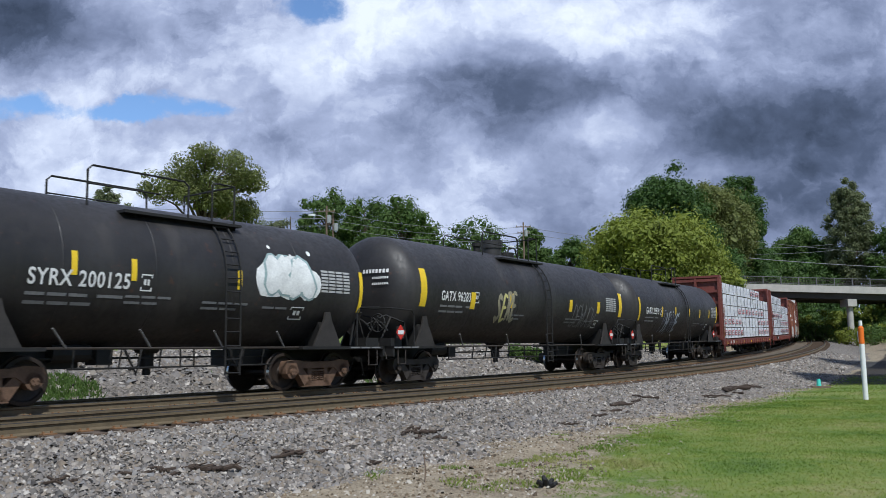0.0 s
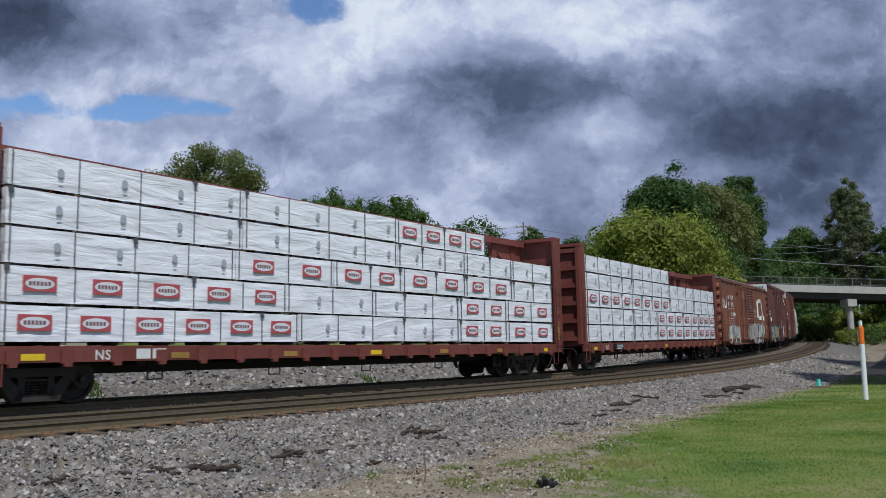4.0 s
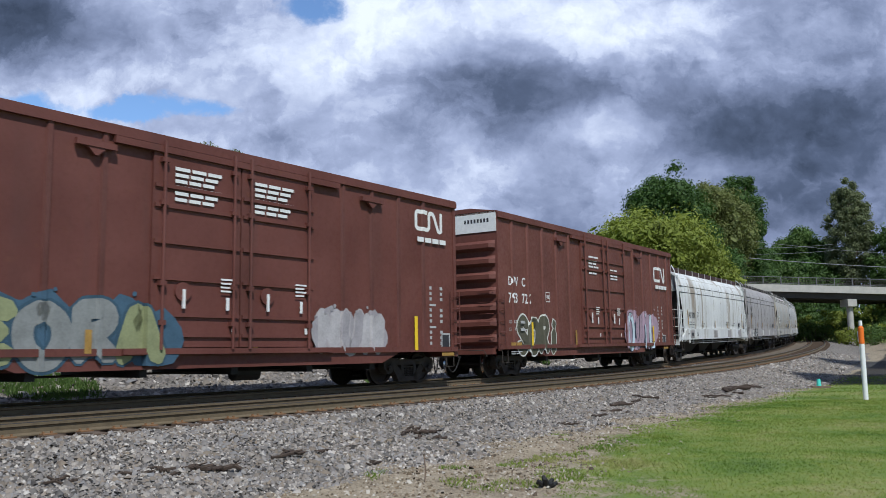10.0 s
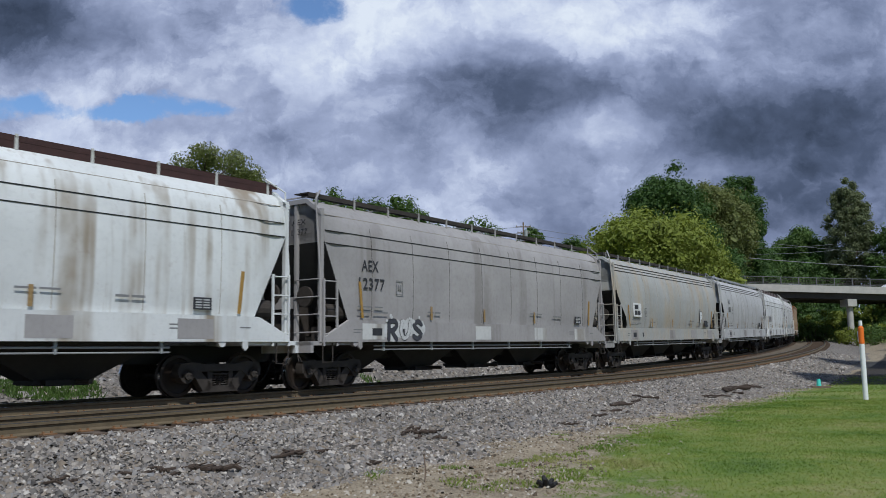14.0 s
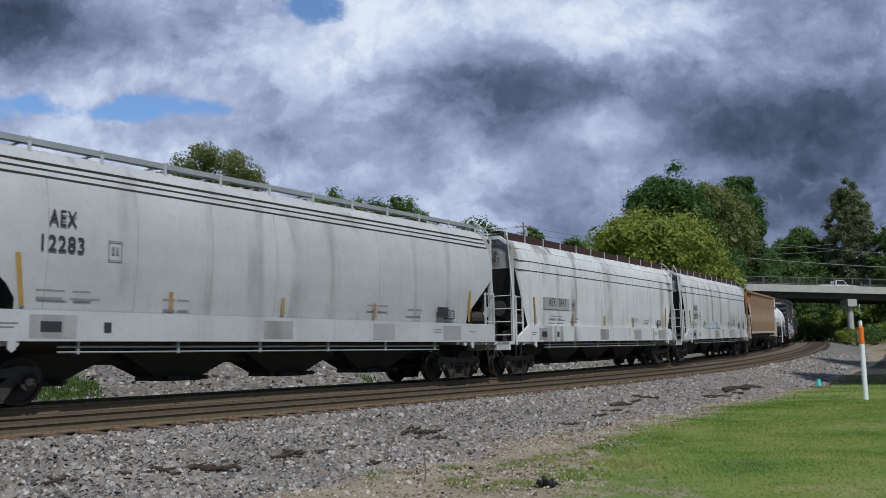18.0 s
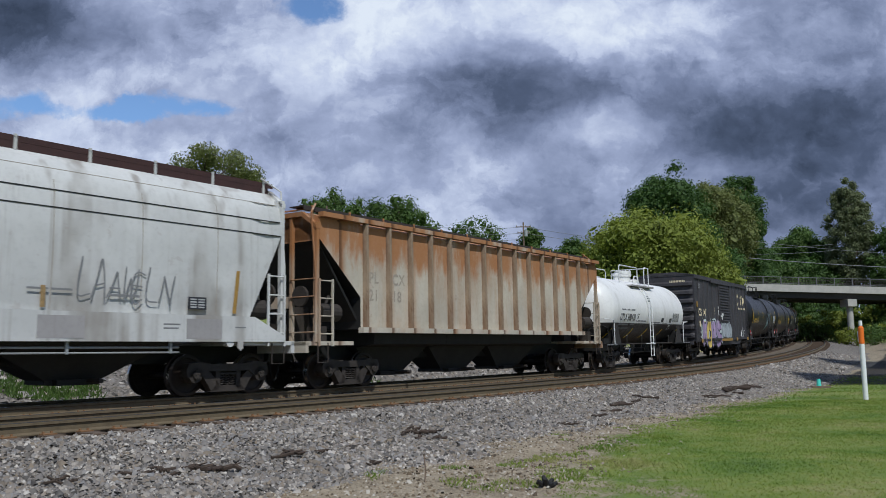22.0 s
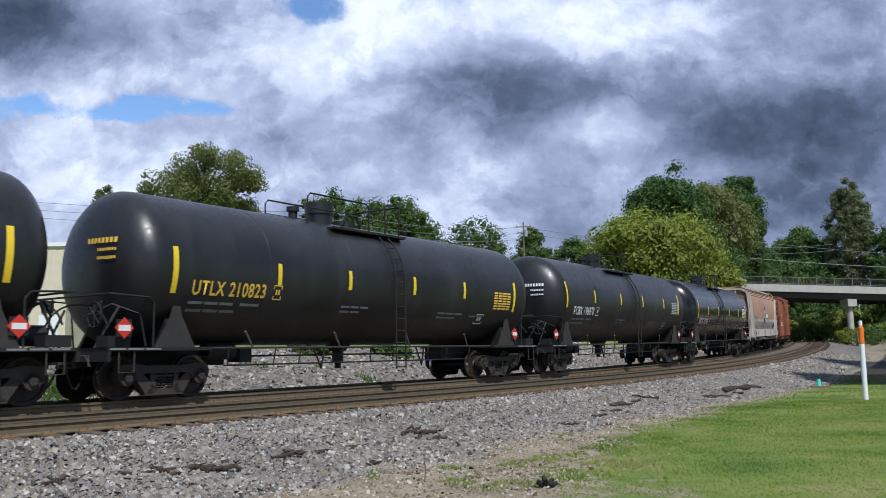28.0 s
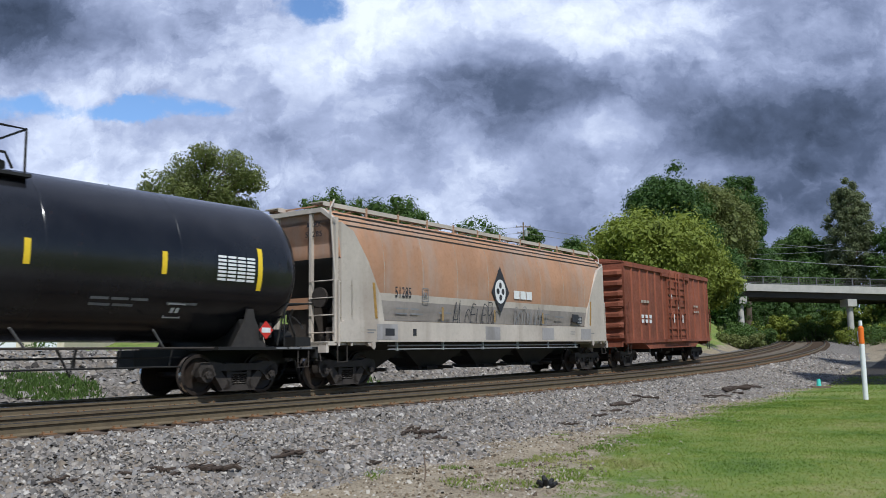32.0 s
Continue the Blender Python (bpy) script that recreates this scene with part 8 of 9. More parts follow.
def tree(label, x, y, top, width, low, mat, seed, clumps=70, per=90, leaf=0.30, airy=0.0, group="trees along the line", name="tree", dense=1.0):
    """A tapered trunk with limbs and a crown of leaf clumps between the heights low and top."""
    rng = np.random.default_rng(seed)
    if not airy:
        clumps, per, leaf = int(clumps * 1.6 * dense), int(per * 1.5), leaf * 0.95
    z0 = level(x, y) - 0.15
    ob = empty(name, label, "tree", group, m=pose(x, y, z0))
    H, lo = top - z0, low - z0
    R = width / 2
    mid = (lo + H) / 2
    # clump centres fill an uneven egg, more at its skin
    cs, rs = [], []
    ph = rng.uniform(0, 6.28, 6)
    tips = []
    while airy >= 0.4 and len(cs) < clumps:
        # airy crowns: tufts round the ends of a few limbs, sky between them
        if len(cs) % 6 == 0:
            d = rng.normal(0, 1, 3)
            d /= np.linalg.norm(d)
            k = rng.uniform(0.45, 0.95)
            tips.append(np.array([d[0] * R * k * 0.9, d[1] * R * k * 0.9, mid + d[2] * (H - lo) / 2 * k * 0.9]))
        cs.append(tips[-1] + rng.normal(0, 1, 3) * np.array([0.15, 0.15, 0.09]) * R)
        rs.append(min(R, 5.5) * rng.uniform(0.12, 0.22))
    while len(cs) < clumps:
        d = rng.normal(0, 1, 3)
        d /= np.linalg.norm(d)
        az = math.atan2(d[1], d[0])
        wob = 1 + 0.09 * math.sin(2 * az + ph[0]) + 0.07 * math.sin(3 * az + ph[1]) + 0.08 * math.sin(4 * d[2] + ph[2])
        k = rng.uniform(0.3, 1.0) ** 0.45
        p = np.array([d[0] * R * k * wob * 0.86, d[1] * R * k * wob * 0.86, mid + d[2] * (H - lo) / 2 * k * 0.88 * (1 + 0.12 * math.sin(2 * az + ph[3]))])
        cs.append(p)
        rs.append(min(R, 6.5) * rng.uniform(0.20, 0.36) * (1 - airy * 0.4))
    cs, rs = np.array(cs), np.array(rs)
    # wood
    g = Geo()
    tr = 0.022 * H + 0.05
    lean = rng.normal(0, 0.02, 2)
    pts = [Vector((lean[0] * H * t, lean[1] * H * t, H * 0.86 * t)) for t in (0, 0.15, 0.4, 0.7, 1.0)]
    for i in range(4):
        g.cyl(pts[i], pts[i + 1], tr * (1 - 0.22 * i), 9, r2=tr * (1 - 0.22 * (i + 1)))
    g.cyl((0, 0, -0.3), (0, 0, 0.35), tr * 1.5, 9, r2=tr)
    for p in cs[:: max(1, len(cs) // 26)]:
        s = Vector((lean[0] * p[2] * 0.6, lean[1] * p[2] * 0.6, max(lo * 0.75, p[2] - R * 0.75)))
        e = Vector(p)
        m_ = s.lerp(e, 0.5) + Vector((0, 0, 0.12 * (e - s).length))
        r = tr * 0.33
        g.cyl(s, m_, r, 6, r2=r * 0.6)
        g.cyl(m_, e, r * 0.6, 5, r2=r * 0.2)
    part("trunk", g, "bark", ob, "bark trunk and limbs", True)
    vs = foliage(cs, rs, per, leaf, rng, core=0.0 if airy >= 0.4 else 0.16)
    soup("crown", vs, np.arange(len(vs)), 4, mat, "leafy crown", parent=ob)
    return ob


def bush(label, x, y, w, d, h, mat, seed, clumps=26, per=70, leaf=0.2, name="bush", group="bushes", lift=0.0):
    rng = np.random.default_rng(seed)
    z0 = surface(x, y) - 0.05 + lift
    ob = empty(name, label, "bush", group, m=pose(x, y, z0))
    cs = np.stack([rng.uniform(-w / 2, w / 2, clumps) * 0.85, rng.uniform(-d / 2, d / 2, clumps) * 0.85, rng.uniform(0.12, 0.82, clumps) * h], 1)
    cs[:, 2] *= 1 - 0.35 * (np.abs(cs[:, 0]) / (w / 2)) ** 2
    for c in cs:
        c[2] += surface(x + c[0], y + c[1]) - surface(x, y)
    rs = np.full(clumps, min(w, h, 2.5) * 0.26) * rng.uniform(0.7, 1.3, clumps)
    g = Geo()
    for c in cs[::2]:
        g.cyl((c[0] * 0.6, c[1] * 0.6, min(0, c[2] - 0.5) - 0.1), tuple(c), 0.035, 5, r2=0.012)
    tagged(part("stem", g, "bark", ob), kind="stuff")
    vs = foliage(cs, rs, per, leaf, rng)
    soup("leaves", vs, np.arange(len(vs)), 4, mat, "mass of leaves", parent=ob)
    return ob


# two unseen trees, added beyond the view's right edge to shade the lawn
tree("unseen leafy tree added to shade the far lawn", 21.6, 30.2, 12.2, 8.6, 4.2, "leaf_mid", 50, 70, 90, 0.30)
tree("unseen leafy tree added to shade the far lawn", 30.2, 46.5, 13.0, 8.6, 4.6, "leaf_mid", 51, 70, 90, 0.30)
tree("tall airy tree with olive leaves", -20.9, 75, 20.6, 11.0, 11.8, "leaf_olive", 1, 150, 190, 0.24, 0.45)
tree("small tree beyond the roofs", -48.1, 120, 25.9, 5.5, 19.0, "leaf_dull", 2, 30, 60, 0.34)
tree("thin yellowish tree behind the line", -17.3, 95, 18.6, 7.2, 11.0, "leaf_dull", 3, 50, 70, 0.30, 0.6)
for i, (x, y, top, w, low, m, sd) in enumerate(((-16.0, 115, 24.0, 8.6, 12, "leaf_mid", 4), (-10.6, 115, 23.2, 8.8, 11, "leaf_mid", 5), (-5.0, 105, 20.9, 9.2, 10, "leaf_mid", 6), (5.0, 130, 21.8, 12, 10, "leaf_mid", 7), (12.85, 120, 18.9, 6.2, 9, "leaf_mid", 8),
                                               (17.2, 112, 16.2, 7.0, 8, "leaf_mid", 9), (-0.5, 135, 18.8, 9, 9, "leaf_mid", 30), (-24, 125, 18.5, 9, 9, "leaf_dull", 31))):
    tree("round green tree behind the line", x, y, top, w, low, m, sd, 60, 85, 0.34)
tree("broad yellow-green tree beside the line", 19.3, 78, 13.8, 13.6, 4.6, "leaf_lime", 10, 110, 110, 0.30, dense=1.7)
tree("yellow-green tree beside the line", 25.6, 84, 11.5, 8.0, 4.5, "leaf_lime", 32, 60, 90, 0.30, dense=1.6)
tree("tall dark green tree", 34.6, 128, 29.6, 15.0, 9, "leaf_dark", 111, 120, 100, 0.42, dense=1.7)
tree("tall dark green tree", 43.6, 135, 28.6, 13.5, 10, "leaf_olive", 12, 90, 95, 0.42, dense=1.7)
tree("tall dark green tree with a rounded top", 52.2, 145, 31.9, 9.4, 10, "leaf_dark", 13, 80, 95, 0.42, dense=1.7)
tree("leafy tree behind the bridge", 81.7, 190, 28.8, 20.0, 8, "leaf_mid", 14, 110, 90, 0.55, dense=1.5)
tree("tall narrow tree hung with creeper", 85.2, 175, 38.6, 10.5, 9, "leaf_dull", 15, 230, 170, 0.36, 0.25)
tree("green tree behind the bridge", 90.5, 168, 26.0, 10.5, 9, "leaf_mid", 16, 60, 90, 0.45)
tree("green tree behind the bridge", 68.5, 180, 24.5, 13, 8, "leaf_dark", 17, 70, 90, 0.5)
for i, (x, y, top, w, sd) in enumerate(((27, 112, 16, 12, 40), (37, 118, 18.5, 12, 41), (46, 150, 20, 14, 42), (57, 160, 21, 14, 43), (67, 168, 19, 13, 44), (76, 176, 21, 14, 45), (60, 190, 23, 16, 46), (96, 180, 20, 14, 47), (101, 160, 22, 14, 48))):
    tree("dark tree in the wood behind the bridge", x, y, top, w, 3.2, "leaf_dark" if i % 2 else "leaf_mid", sd, 75, 80, 0.5, group="wood behind the bridge")
for i, (x, y, w, d, h, m, sd) in enumerate(((57.5, 128, 9, 7, 5.5, "leaf_lime", 60), (53.6, 124, 6, 5, 3.2, "leaf_mid", 61), (61, 122, 8, 7, 5.0, "leaf_mid", 62), (66, 128, 9, 8, 6, "leaf_lime", 63), (64, 118, 8, 6, 3.5, "leaf_mid", 64),
                                           (37.5, 104, 6, 6, 2.5, "leaf_mid", 65), (34.0, 97, 6, 6, 2.0, "leaf_olive", 66), (40.5, 112, 6, 6, 3, "leaf_mid", 67), (55, 150, 14, 8, 8, "leaf_dark", 68), (66, 160, 16, 8, 9, "leaf_dark", 69), (80, 170, 18, 8, 10, "leaf_dark", 70), (46, 138, 12, 8, 8, "leaf_dark", 71))):
    bush("overgrown green shrubs on the bank by the bridge", x, y, w, d, h, m, sd, 46, 80, 0.30, group="shrubs by the bridge")
for i, (s_, o_, w, h) in enumerate(((78, 13.5, 6, 3.0), (86, 14.5, 7, 3.2), (94, 15.0, 7, 3.5), (102, 12.0, 7, 3.0), (104, 17.0, 8, 4.0), (90, 19.0, 8, 3.5), (80, 18.0, 7, 3.0), (112, 9.5, 6, 2.6))):
    p = line(s_, o_)
    bush("overgrown green shrubs on the bank by the bridge", p.x, p.y, w, w * 0.8, h, ("leaf_mid", "leaf_lime", "leaf_dark")[i % 3], 200 + i, 46, 80, 0.26, group="shrubs by the bridge")
for i, (x, y, w, h, m) in enumerate(((60.0, 136, 8, 5.5, "leaf_mid"), (55.5, 141, 8, 5.0, "leaf_lime"), (64.5, 134, 8, 6.0, "leaf_lime"), (58, 152, 14, 9.5, "leaf_dark"), (70, 154, 16, 10.5, "leaf_dark"), (82, 150, 16, 10.5, "leaf_dark"), (76, 140, 12, 8, "leaf_dark"), (68, 144, 12, 9, "leaf_dark"))):
    bush("overgrown green shrubs on the bank by the bridge", x, y, w, w * 0.6, h, m, 230 + i, 60, 90, 0.42, group="shrubs by the bridge")
for x, y, w, d, h, sd in ((-5.6, 36.0, 2.2, 1.6, 0.7, 80), (-2.4, 39.0, 2.0, 1.5, 0.7, 81), (-30, 52, 14, 3, 2.4, 83), (-38, 50, 10, 3, 2.6, 84), (4.5, 46, 2.2, 1.6, 0.9, 85)):
    bush("green bush on the gravel bank", x, y, w, d, h, "leaf_mid", sd, 34, 80, 0.16)


def sward(name, label, count, xr, yr, hgt, seed, keep, mat="grass", wide=0.012, lean=0.35):
    """Grass blades, standing where keep(x, y) allows."""
    rng = np.random.default_rng(seed)
    xs, ys = rng.uniform(*xr, count), rng.uniform(*yr, count)
    P = [(x, y, surface(x, y)) for x, y in zip(xs, ys) if keep(x, y)]
    P = np.array(P)
    n = len(P)
    a = rng.uniform(0, 6.28, n)
    h = rng.uniform(0.5, 1.2, n) * hgt
    w = wide * (0.6 + P[:, 1] / 14)
    d = np.stack([np.cos(a) * w, np.sin(a) * w, np.zeros(n)], 1)
    tip = P + np.stack([rng.normal(0, lean, n) * h, rng.normal(0, lean, n) * h, h], 1)
    vs = np.stack([P - d, P + d, tip], 1).reshape(-1, 3)
    return soup(name, vs, np.arange(len(vs)), 3, mat, label, "grass")


def offset_of(x, y):
    k = int(np.argmin((LINE_X - x) ** 2 + (LINE_Y - y) ** 2))
    a = LINE_H[k]
    return (x - LINE_X[k]) * math.sin(a) - (y - LINE_Y[k]) * math.cos(a), S_ALL[k]


def lawn(x, y):
    off, s = offset_of(x, y)
    e = off - float(np.interp(s, *LAWN_EDGE)) + 1.2 * noise.noise(Vector((x * 0.8, y * 0.8, 2.0))) + 0.6 * noise.noise(Vector((x * 2.6, y * 2.6, 6.0)))
    return e > 0.1 or (e > -0.8 and noise.noise(Vector((x * 1.7, y * 1.7, 7.0))) > 0.32)


sward("grass", "short green lawn grass beside the railway", 150000, (0.2, 16), (8.2, 24), 0.026, 90, lawn, wide=0.0055, lean=1.1)
sward("grass", "short green lawn grass beside the railway", 22000, (6, 26), (22, 40), 0.05, 91, lawn, wide=0.006, lean=0.9)


def far_grass(x, y):
    off, s = offset_of(x, y)
    near = ((x + 10.8) / 1.5) ** 2 + ((y - 22.9) / 1.3) ** 2
    return -10 < off < -2.6 and (near + 0.9 * noise.noise(Vector((x, y, 5.0))) < 1.0 or (noise.noise(Vector((x * 0.6, y * 0.6, 1.0))) > 0.42 and s < 16))


sward("weeds", "green weeds on the bank behind the tracks", 60000, (-26, 2), (14, 40), 0.20, 92, far_grass, "leaf_mid", wide=0.012)



def clump(x, y):
    return ((x + 10.6) / 1.25) ** 2 + ((y - 22.8) / 1.5) ** 2 + 0.9 * noise.noise(Vector((x * 1.3, y * 1.3, 5.0))) < 0.8


sward("weeds", "green weeds on the bank behind the tracks", 13000, (-13, -8.5), (20.4, 25.2), 0.15, 94, clump, "leaf_mid", wide=0.010)


TUFTS = [(1.41, 12.6, 0.45), (1.0, 11.9, 0.35), (0.2, 10.4, 0.35), (-0.95, 11.25, 0.25), (2.6, 13.6, 0.5), (0.75, 9.9, 0.4), (1.5, 10.6, 0.5), (2.4, 11.6, 0.5), (3.6, 15.2, 0.4), (1.9, 13.1, 0.3), (0.1, 11.7, 0.22)]


def tuft(x, y):
    best = min(((x - a) / r) ** 2 + ((y - b) / (r * 1.3)) ** 2 for a, b, r in TUFTS)
    return best + 1.3 * noise.noise(Vector((x * 3.0, y * 3.0, 0))) < 0.55


sward("grass_tuft", "weedy tuft at the edge of the ballast", 30000, (-1.4, 4.2), (9.2, 15.8), 0.055, 93, tuft, wide=0.005, lean=0.7)

# ---- the road bridge ----
BY = 116.0
bridge = empty("road_bridge", "concrete and steel road bridge over the railway", "bridge")
BZ = lambda x: 10.05 - (x - 39.0) * 0.038          # top of the kerb


def along(prof, x0, x1, step=4.0):
    xs = [x0 + (x1 - x0) * i / int((x1 - x0) / step) for i in range(int((x1 - x0) / step) + 1)]
    return [[(x, y, BZ(x) + z) for y, z in prof] for x in xs]


part("deck", Geo().loft(along([(BY, -0.94), (BY, 0.0), (BY + 0.35, 0.0), (BY + 0.35, -0.75), (BY + 9.65, -0.75), (BY + 9.65, 0.0), (BY + 10, 0.0), (BY + 10, -0.94)], 24, 110)), "concrete", bridge, "pale concrete deck edge and kerb")
part("fascia", Geo().loft(along([(BY - 0.06, -0.95), (BY - 0.06, 0.02), (BY, 0.02), (BY, -0.95)], 24, 110)), "concrete", bridge, "pale concrete fascia")
for y in (BY + 0.7, BY + 3.4, BY + 6.6, BY + 9.3):
    part("girder", Geo().loft(along([(y - 0.18, -1.75), (y + 0.18, -1.75), (y + 0.18, -0.945), (y - 0.18, -0.945)], 26, 108)), "steel_dark", bridge, "dark steel girder")
for y in (BY + 0.12, BY + 9.85):
    part("handrail", Geo().loft(along([(y - 0.04, 1.04), (y + 0.04, 1.04), (y + 0.04, 1.12), (y - 0.04, 1.12)], 24, 110)), "fence", bridge, "tubular top rail")
    for z in (0.35, 0.70):
        part("lower_rail", Geo().loft(along([(y - 0.025, z), (y + 0.025, z), (y + 0.025, z + 0.04), (y - 0.025, z + 0.04)], 24, 110)), "steel_dark", bridge)
    mesh_g = Geo()
    x = 24.0
    while x < 110:
        mesh_g.box(x - 0.012, y - 0.01, BZ(x), x + 0.012, y + 0.01, BZ(x) + 1.04)
        x += 0.24
    tagged(part("railing_infill", mesh_g, "steel_dark", bridge), "fine upright bars", kind="stuff")
    x = 24.5
    while x < 110:
        part("railing_post", Geo().box(x - 0.06, y - 0.06, BZ(x), x + 0.06, y + 0.06, BZ(x) + 1.14), "fence", bridge)
        x += 2.46
for x in (41.1, 56.2):
    z = BZ(x) - 1.75
    pier = part("pier_cap", Geo().box(x - 0.62, BY - 0.1, z - 1.0, x + 0.62, BY + 2.2, z), "concrete", bridge, "concrete pier cap")
    for y in (BY + 0.8,):
        part("column", Geo().cyl((x, y, level(x, y) - 0.5), (x, y, z - 0.98), 0.42, 16), "concrete", pier, "round concrete column", True)
for x0, x1 in ((20, 27), (107, 114)):
    part("abutment", Geo().box(x0, BY - 0.2, 0, x1, BY + 10.2, BZ(x0) - 0.5), "concrete", bridge)

# ---- roadside: poles, wires, lamps, house ----
def pole(x, y, top, label, arms=(), lamp=None, r=0.14):
    z = level(x, y) - 0.3
    ob = empty("utility_pole", label, "utility pole", "utility poles", m=pose(x, y, z))
    part("shaft", Geo().cyl((0, 0, 0), (0, 0, top - z), r, 10, r2=r * 0.7), "wood", ob)
    for h, w in arms:
        part("crossarm", Geo().box(-w / 2, -0.06, h - z - 0.06, w / 2, 0.06, h - z + 0.06), "wood", ob)
        for s in (-0.45, -0.15, 0.15, 0.45):
            part("insulator", Geo().cyl((s * w, 0, h - z + 0.06), (s * w, 0, h - z + 0.24), 0.05, 8), "galv", ob)
    part("transformer", Geo().cyl((0.3, -0.2, top - z - 1.9), (0.3, -0.2, top - z - 1.1), 0.24, 12), "galv", ob)
    if lamp:
        lx, lz = lamp
        part("lamp_arm", Geo().tube([(0, 0, lz - z - 0.5), (lx * 0.5, 0, lz - z - 0.1), (lx, 0, lz - z)], 0.04, 6), "galv", ob)
        part("lamp_head", Geo().prism([(lx - 0.75, lz - z - 0.05), (lx, lz - z - 0.12), (lx + 0.05, lz - z + 0.08), (lx - 0.5, lz - z + 0.12), (lx - 0.75, lz - z + 0.05)], -0.17, 0.17, axis="y"), "car_white", ob, "pale street lamp head")
    return ob


pole(-12.55, 90, 17.0, "timber utility pole with a street lamp", ((16.4, 1.8),), (-1.25, 16.0))
pole(-11.9, 90.5, 16.2, "tall bare timber utility pole behind the line")
pole(10.65, 110, 18.0, "timber utility pole with a street lamp", ((17.4, 2.0), (16.6, 1.6)), (-1.3, 14.8))
pole(26.6, 124, 20.7, "timber utility pole among trees", ((20.1, 2.0),))


def cable(p, q, sag, r=0.03, label="thin dark overhead cable strung between timber poles"):
    pts = []
    for i in range(25):
        t = i / 24
        v = Vector(p).lerp(Vector(q), t)
        v.z -= sag * 4 * t * (1 - t)
        pts.append(v)
    tagged(part("overhead_cable", Geo().tube(pts, r, 5), "wire"), label, "cable", "overhead cables")


cable((38, 104, 12.2), (84, 112, 10.8), 0.5, 0.045, "pale overhead cable in front of the bridge")
cable((10.65, 110, 17.4), (70, 150, 19.5), 1.6, 0.03)
cable((10.65, 110, 16.6), (70, 150, 18.4), 1.6, 0.03)
cable((26.6, 124, 20.1), (95, 150, 17.0), 1.2, 0.03)
for z in (16.8, 16.0, 15.2):
    cable((-60, 80, z + 1.5), (-12.55, 90, z - 0.4), 0.9, 0.025)
    cable((-12.55, 90, z - 0.4), (10.65, 110, z + 0.6), 0.9, 0.025)

house = empty("warehouse", "beige metal-clad warehouse with a pale roof edge", "building", m=pose(-41.0, 70.0, level(-41, 70) - 0.3))
hz = 10.6 - (level(-41, 70) - 0.3)
part("wall", Geo().box(-9, 0, 0, 9.6, 12, hz - 0.35), "beige", house)
part("roof_edge", Geo().box(-9.2, -0.2, hz - 0.35, 9.8, 12.2, hz), "car_white", house, "white roof edge")
part("roof", Geo().prism([(-0.1, hz), (6, hz + 0.8), (12.1, hz)], -9.1, 9.7), "roof", house)
for x in (4.0, 7.4):
    part("door", Geo().box(x, -0.06, 0.3, x + 1.6, 0.0, 3.2), "car_white", house)
    part("window", Geo().box(x + 0.2, -0.09, 3.4, x + 1.2, -0.01, 4.4), "glass_dark", house)
seam = mesh_of("cladding_seam", Geo().box(-0.03, -0.03, 0, 0.03, 0.0, hz - 0.36), "beige")
for i in range(18):
    part("cladding_seam", seam, None, house, m=pose(-8.6 + i * 1.05, 0, 0))

# ---- small things by the line ----
mx, my = 11.62, 23.6
mz = level(mx, my)
mk = empty("marker_post", "white marker post with an orange top", "marker post", m=pose(mx, my, mz - 0.05))
part("post", Geo().cyl((0, 0, 0), (0, 0, 1.62), 0.068, 16), "marker_white", mk, "white plastic tube", True)
part("orange_top", Geo().cyl((0, 0, 1.60), (0, 0, 2.05), 0.074, 16).cyl((0, 0, 2.05), (0, 0, 2.10), 0.074, 16, r2=0.03), "marker_orange", mk, "orange plastic cap", True)
part("white_tip", Geo().cyl((0, 0, 2.10), (0, 0, 2.24), 0.05, 12), "marker_white", mk, "white plastic tip", True)
sx, sy = 17.9, 36.5
sg_ = empty("sign_post", "small white post beside the track", "post", m=pose(sx, sy, level(sx, sy) - 0.1))
part("board", Geo().box(-0.08, -0.02, 1.75, 0.08, 0.02, 2.2), "marker_white", sg_)
part("stake", Geo().box(-0.03, -0.02, 0, 0.03, 0.02, 1.76), "galv", sg_)
tx, ty = 13.9, 31.8
tl = empty("cable_marker", "small teal plastic marker on a weathered slab", "marker", m=pose(tx, ty, level(tx, ty)))
part("slab", Geo().prism([(-0.32, 0.0), (0.40, 0.0), (0.36, 0.08), (-0.28, 0.08)], -0.25, 0.25, axis="y"), "wood", tl)
part("cap", Geo().cyl((0, -0.1, 0.08), (0, -0.1, 0.34), 0.085, 12, r2=0.065), "teal", tl)

rng_ = random.Random(77)


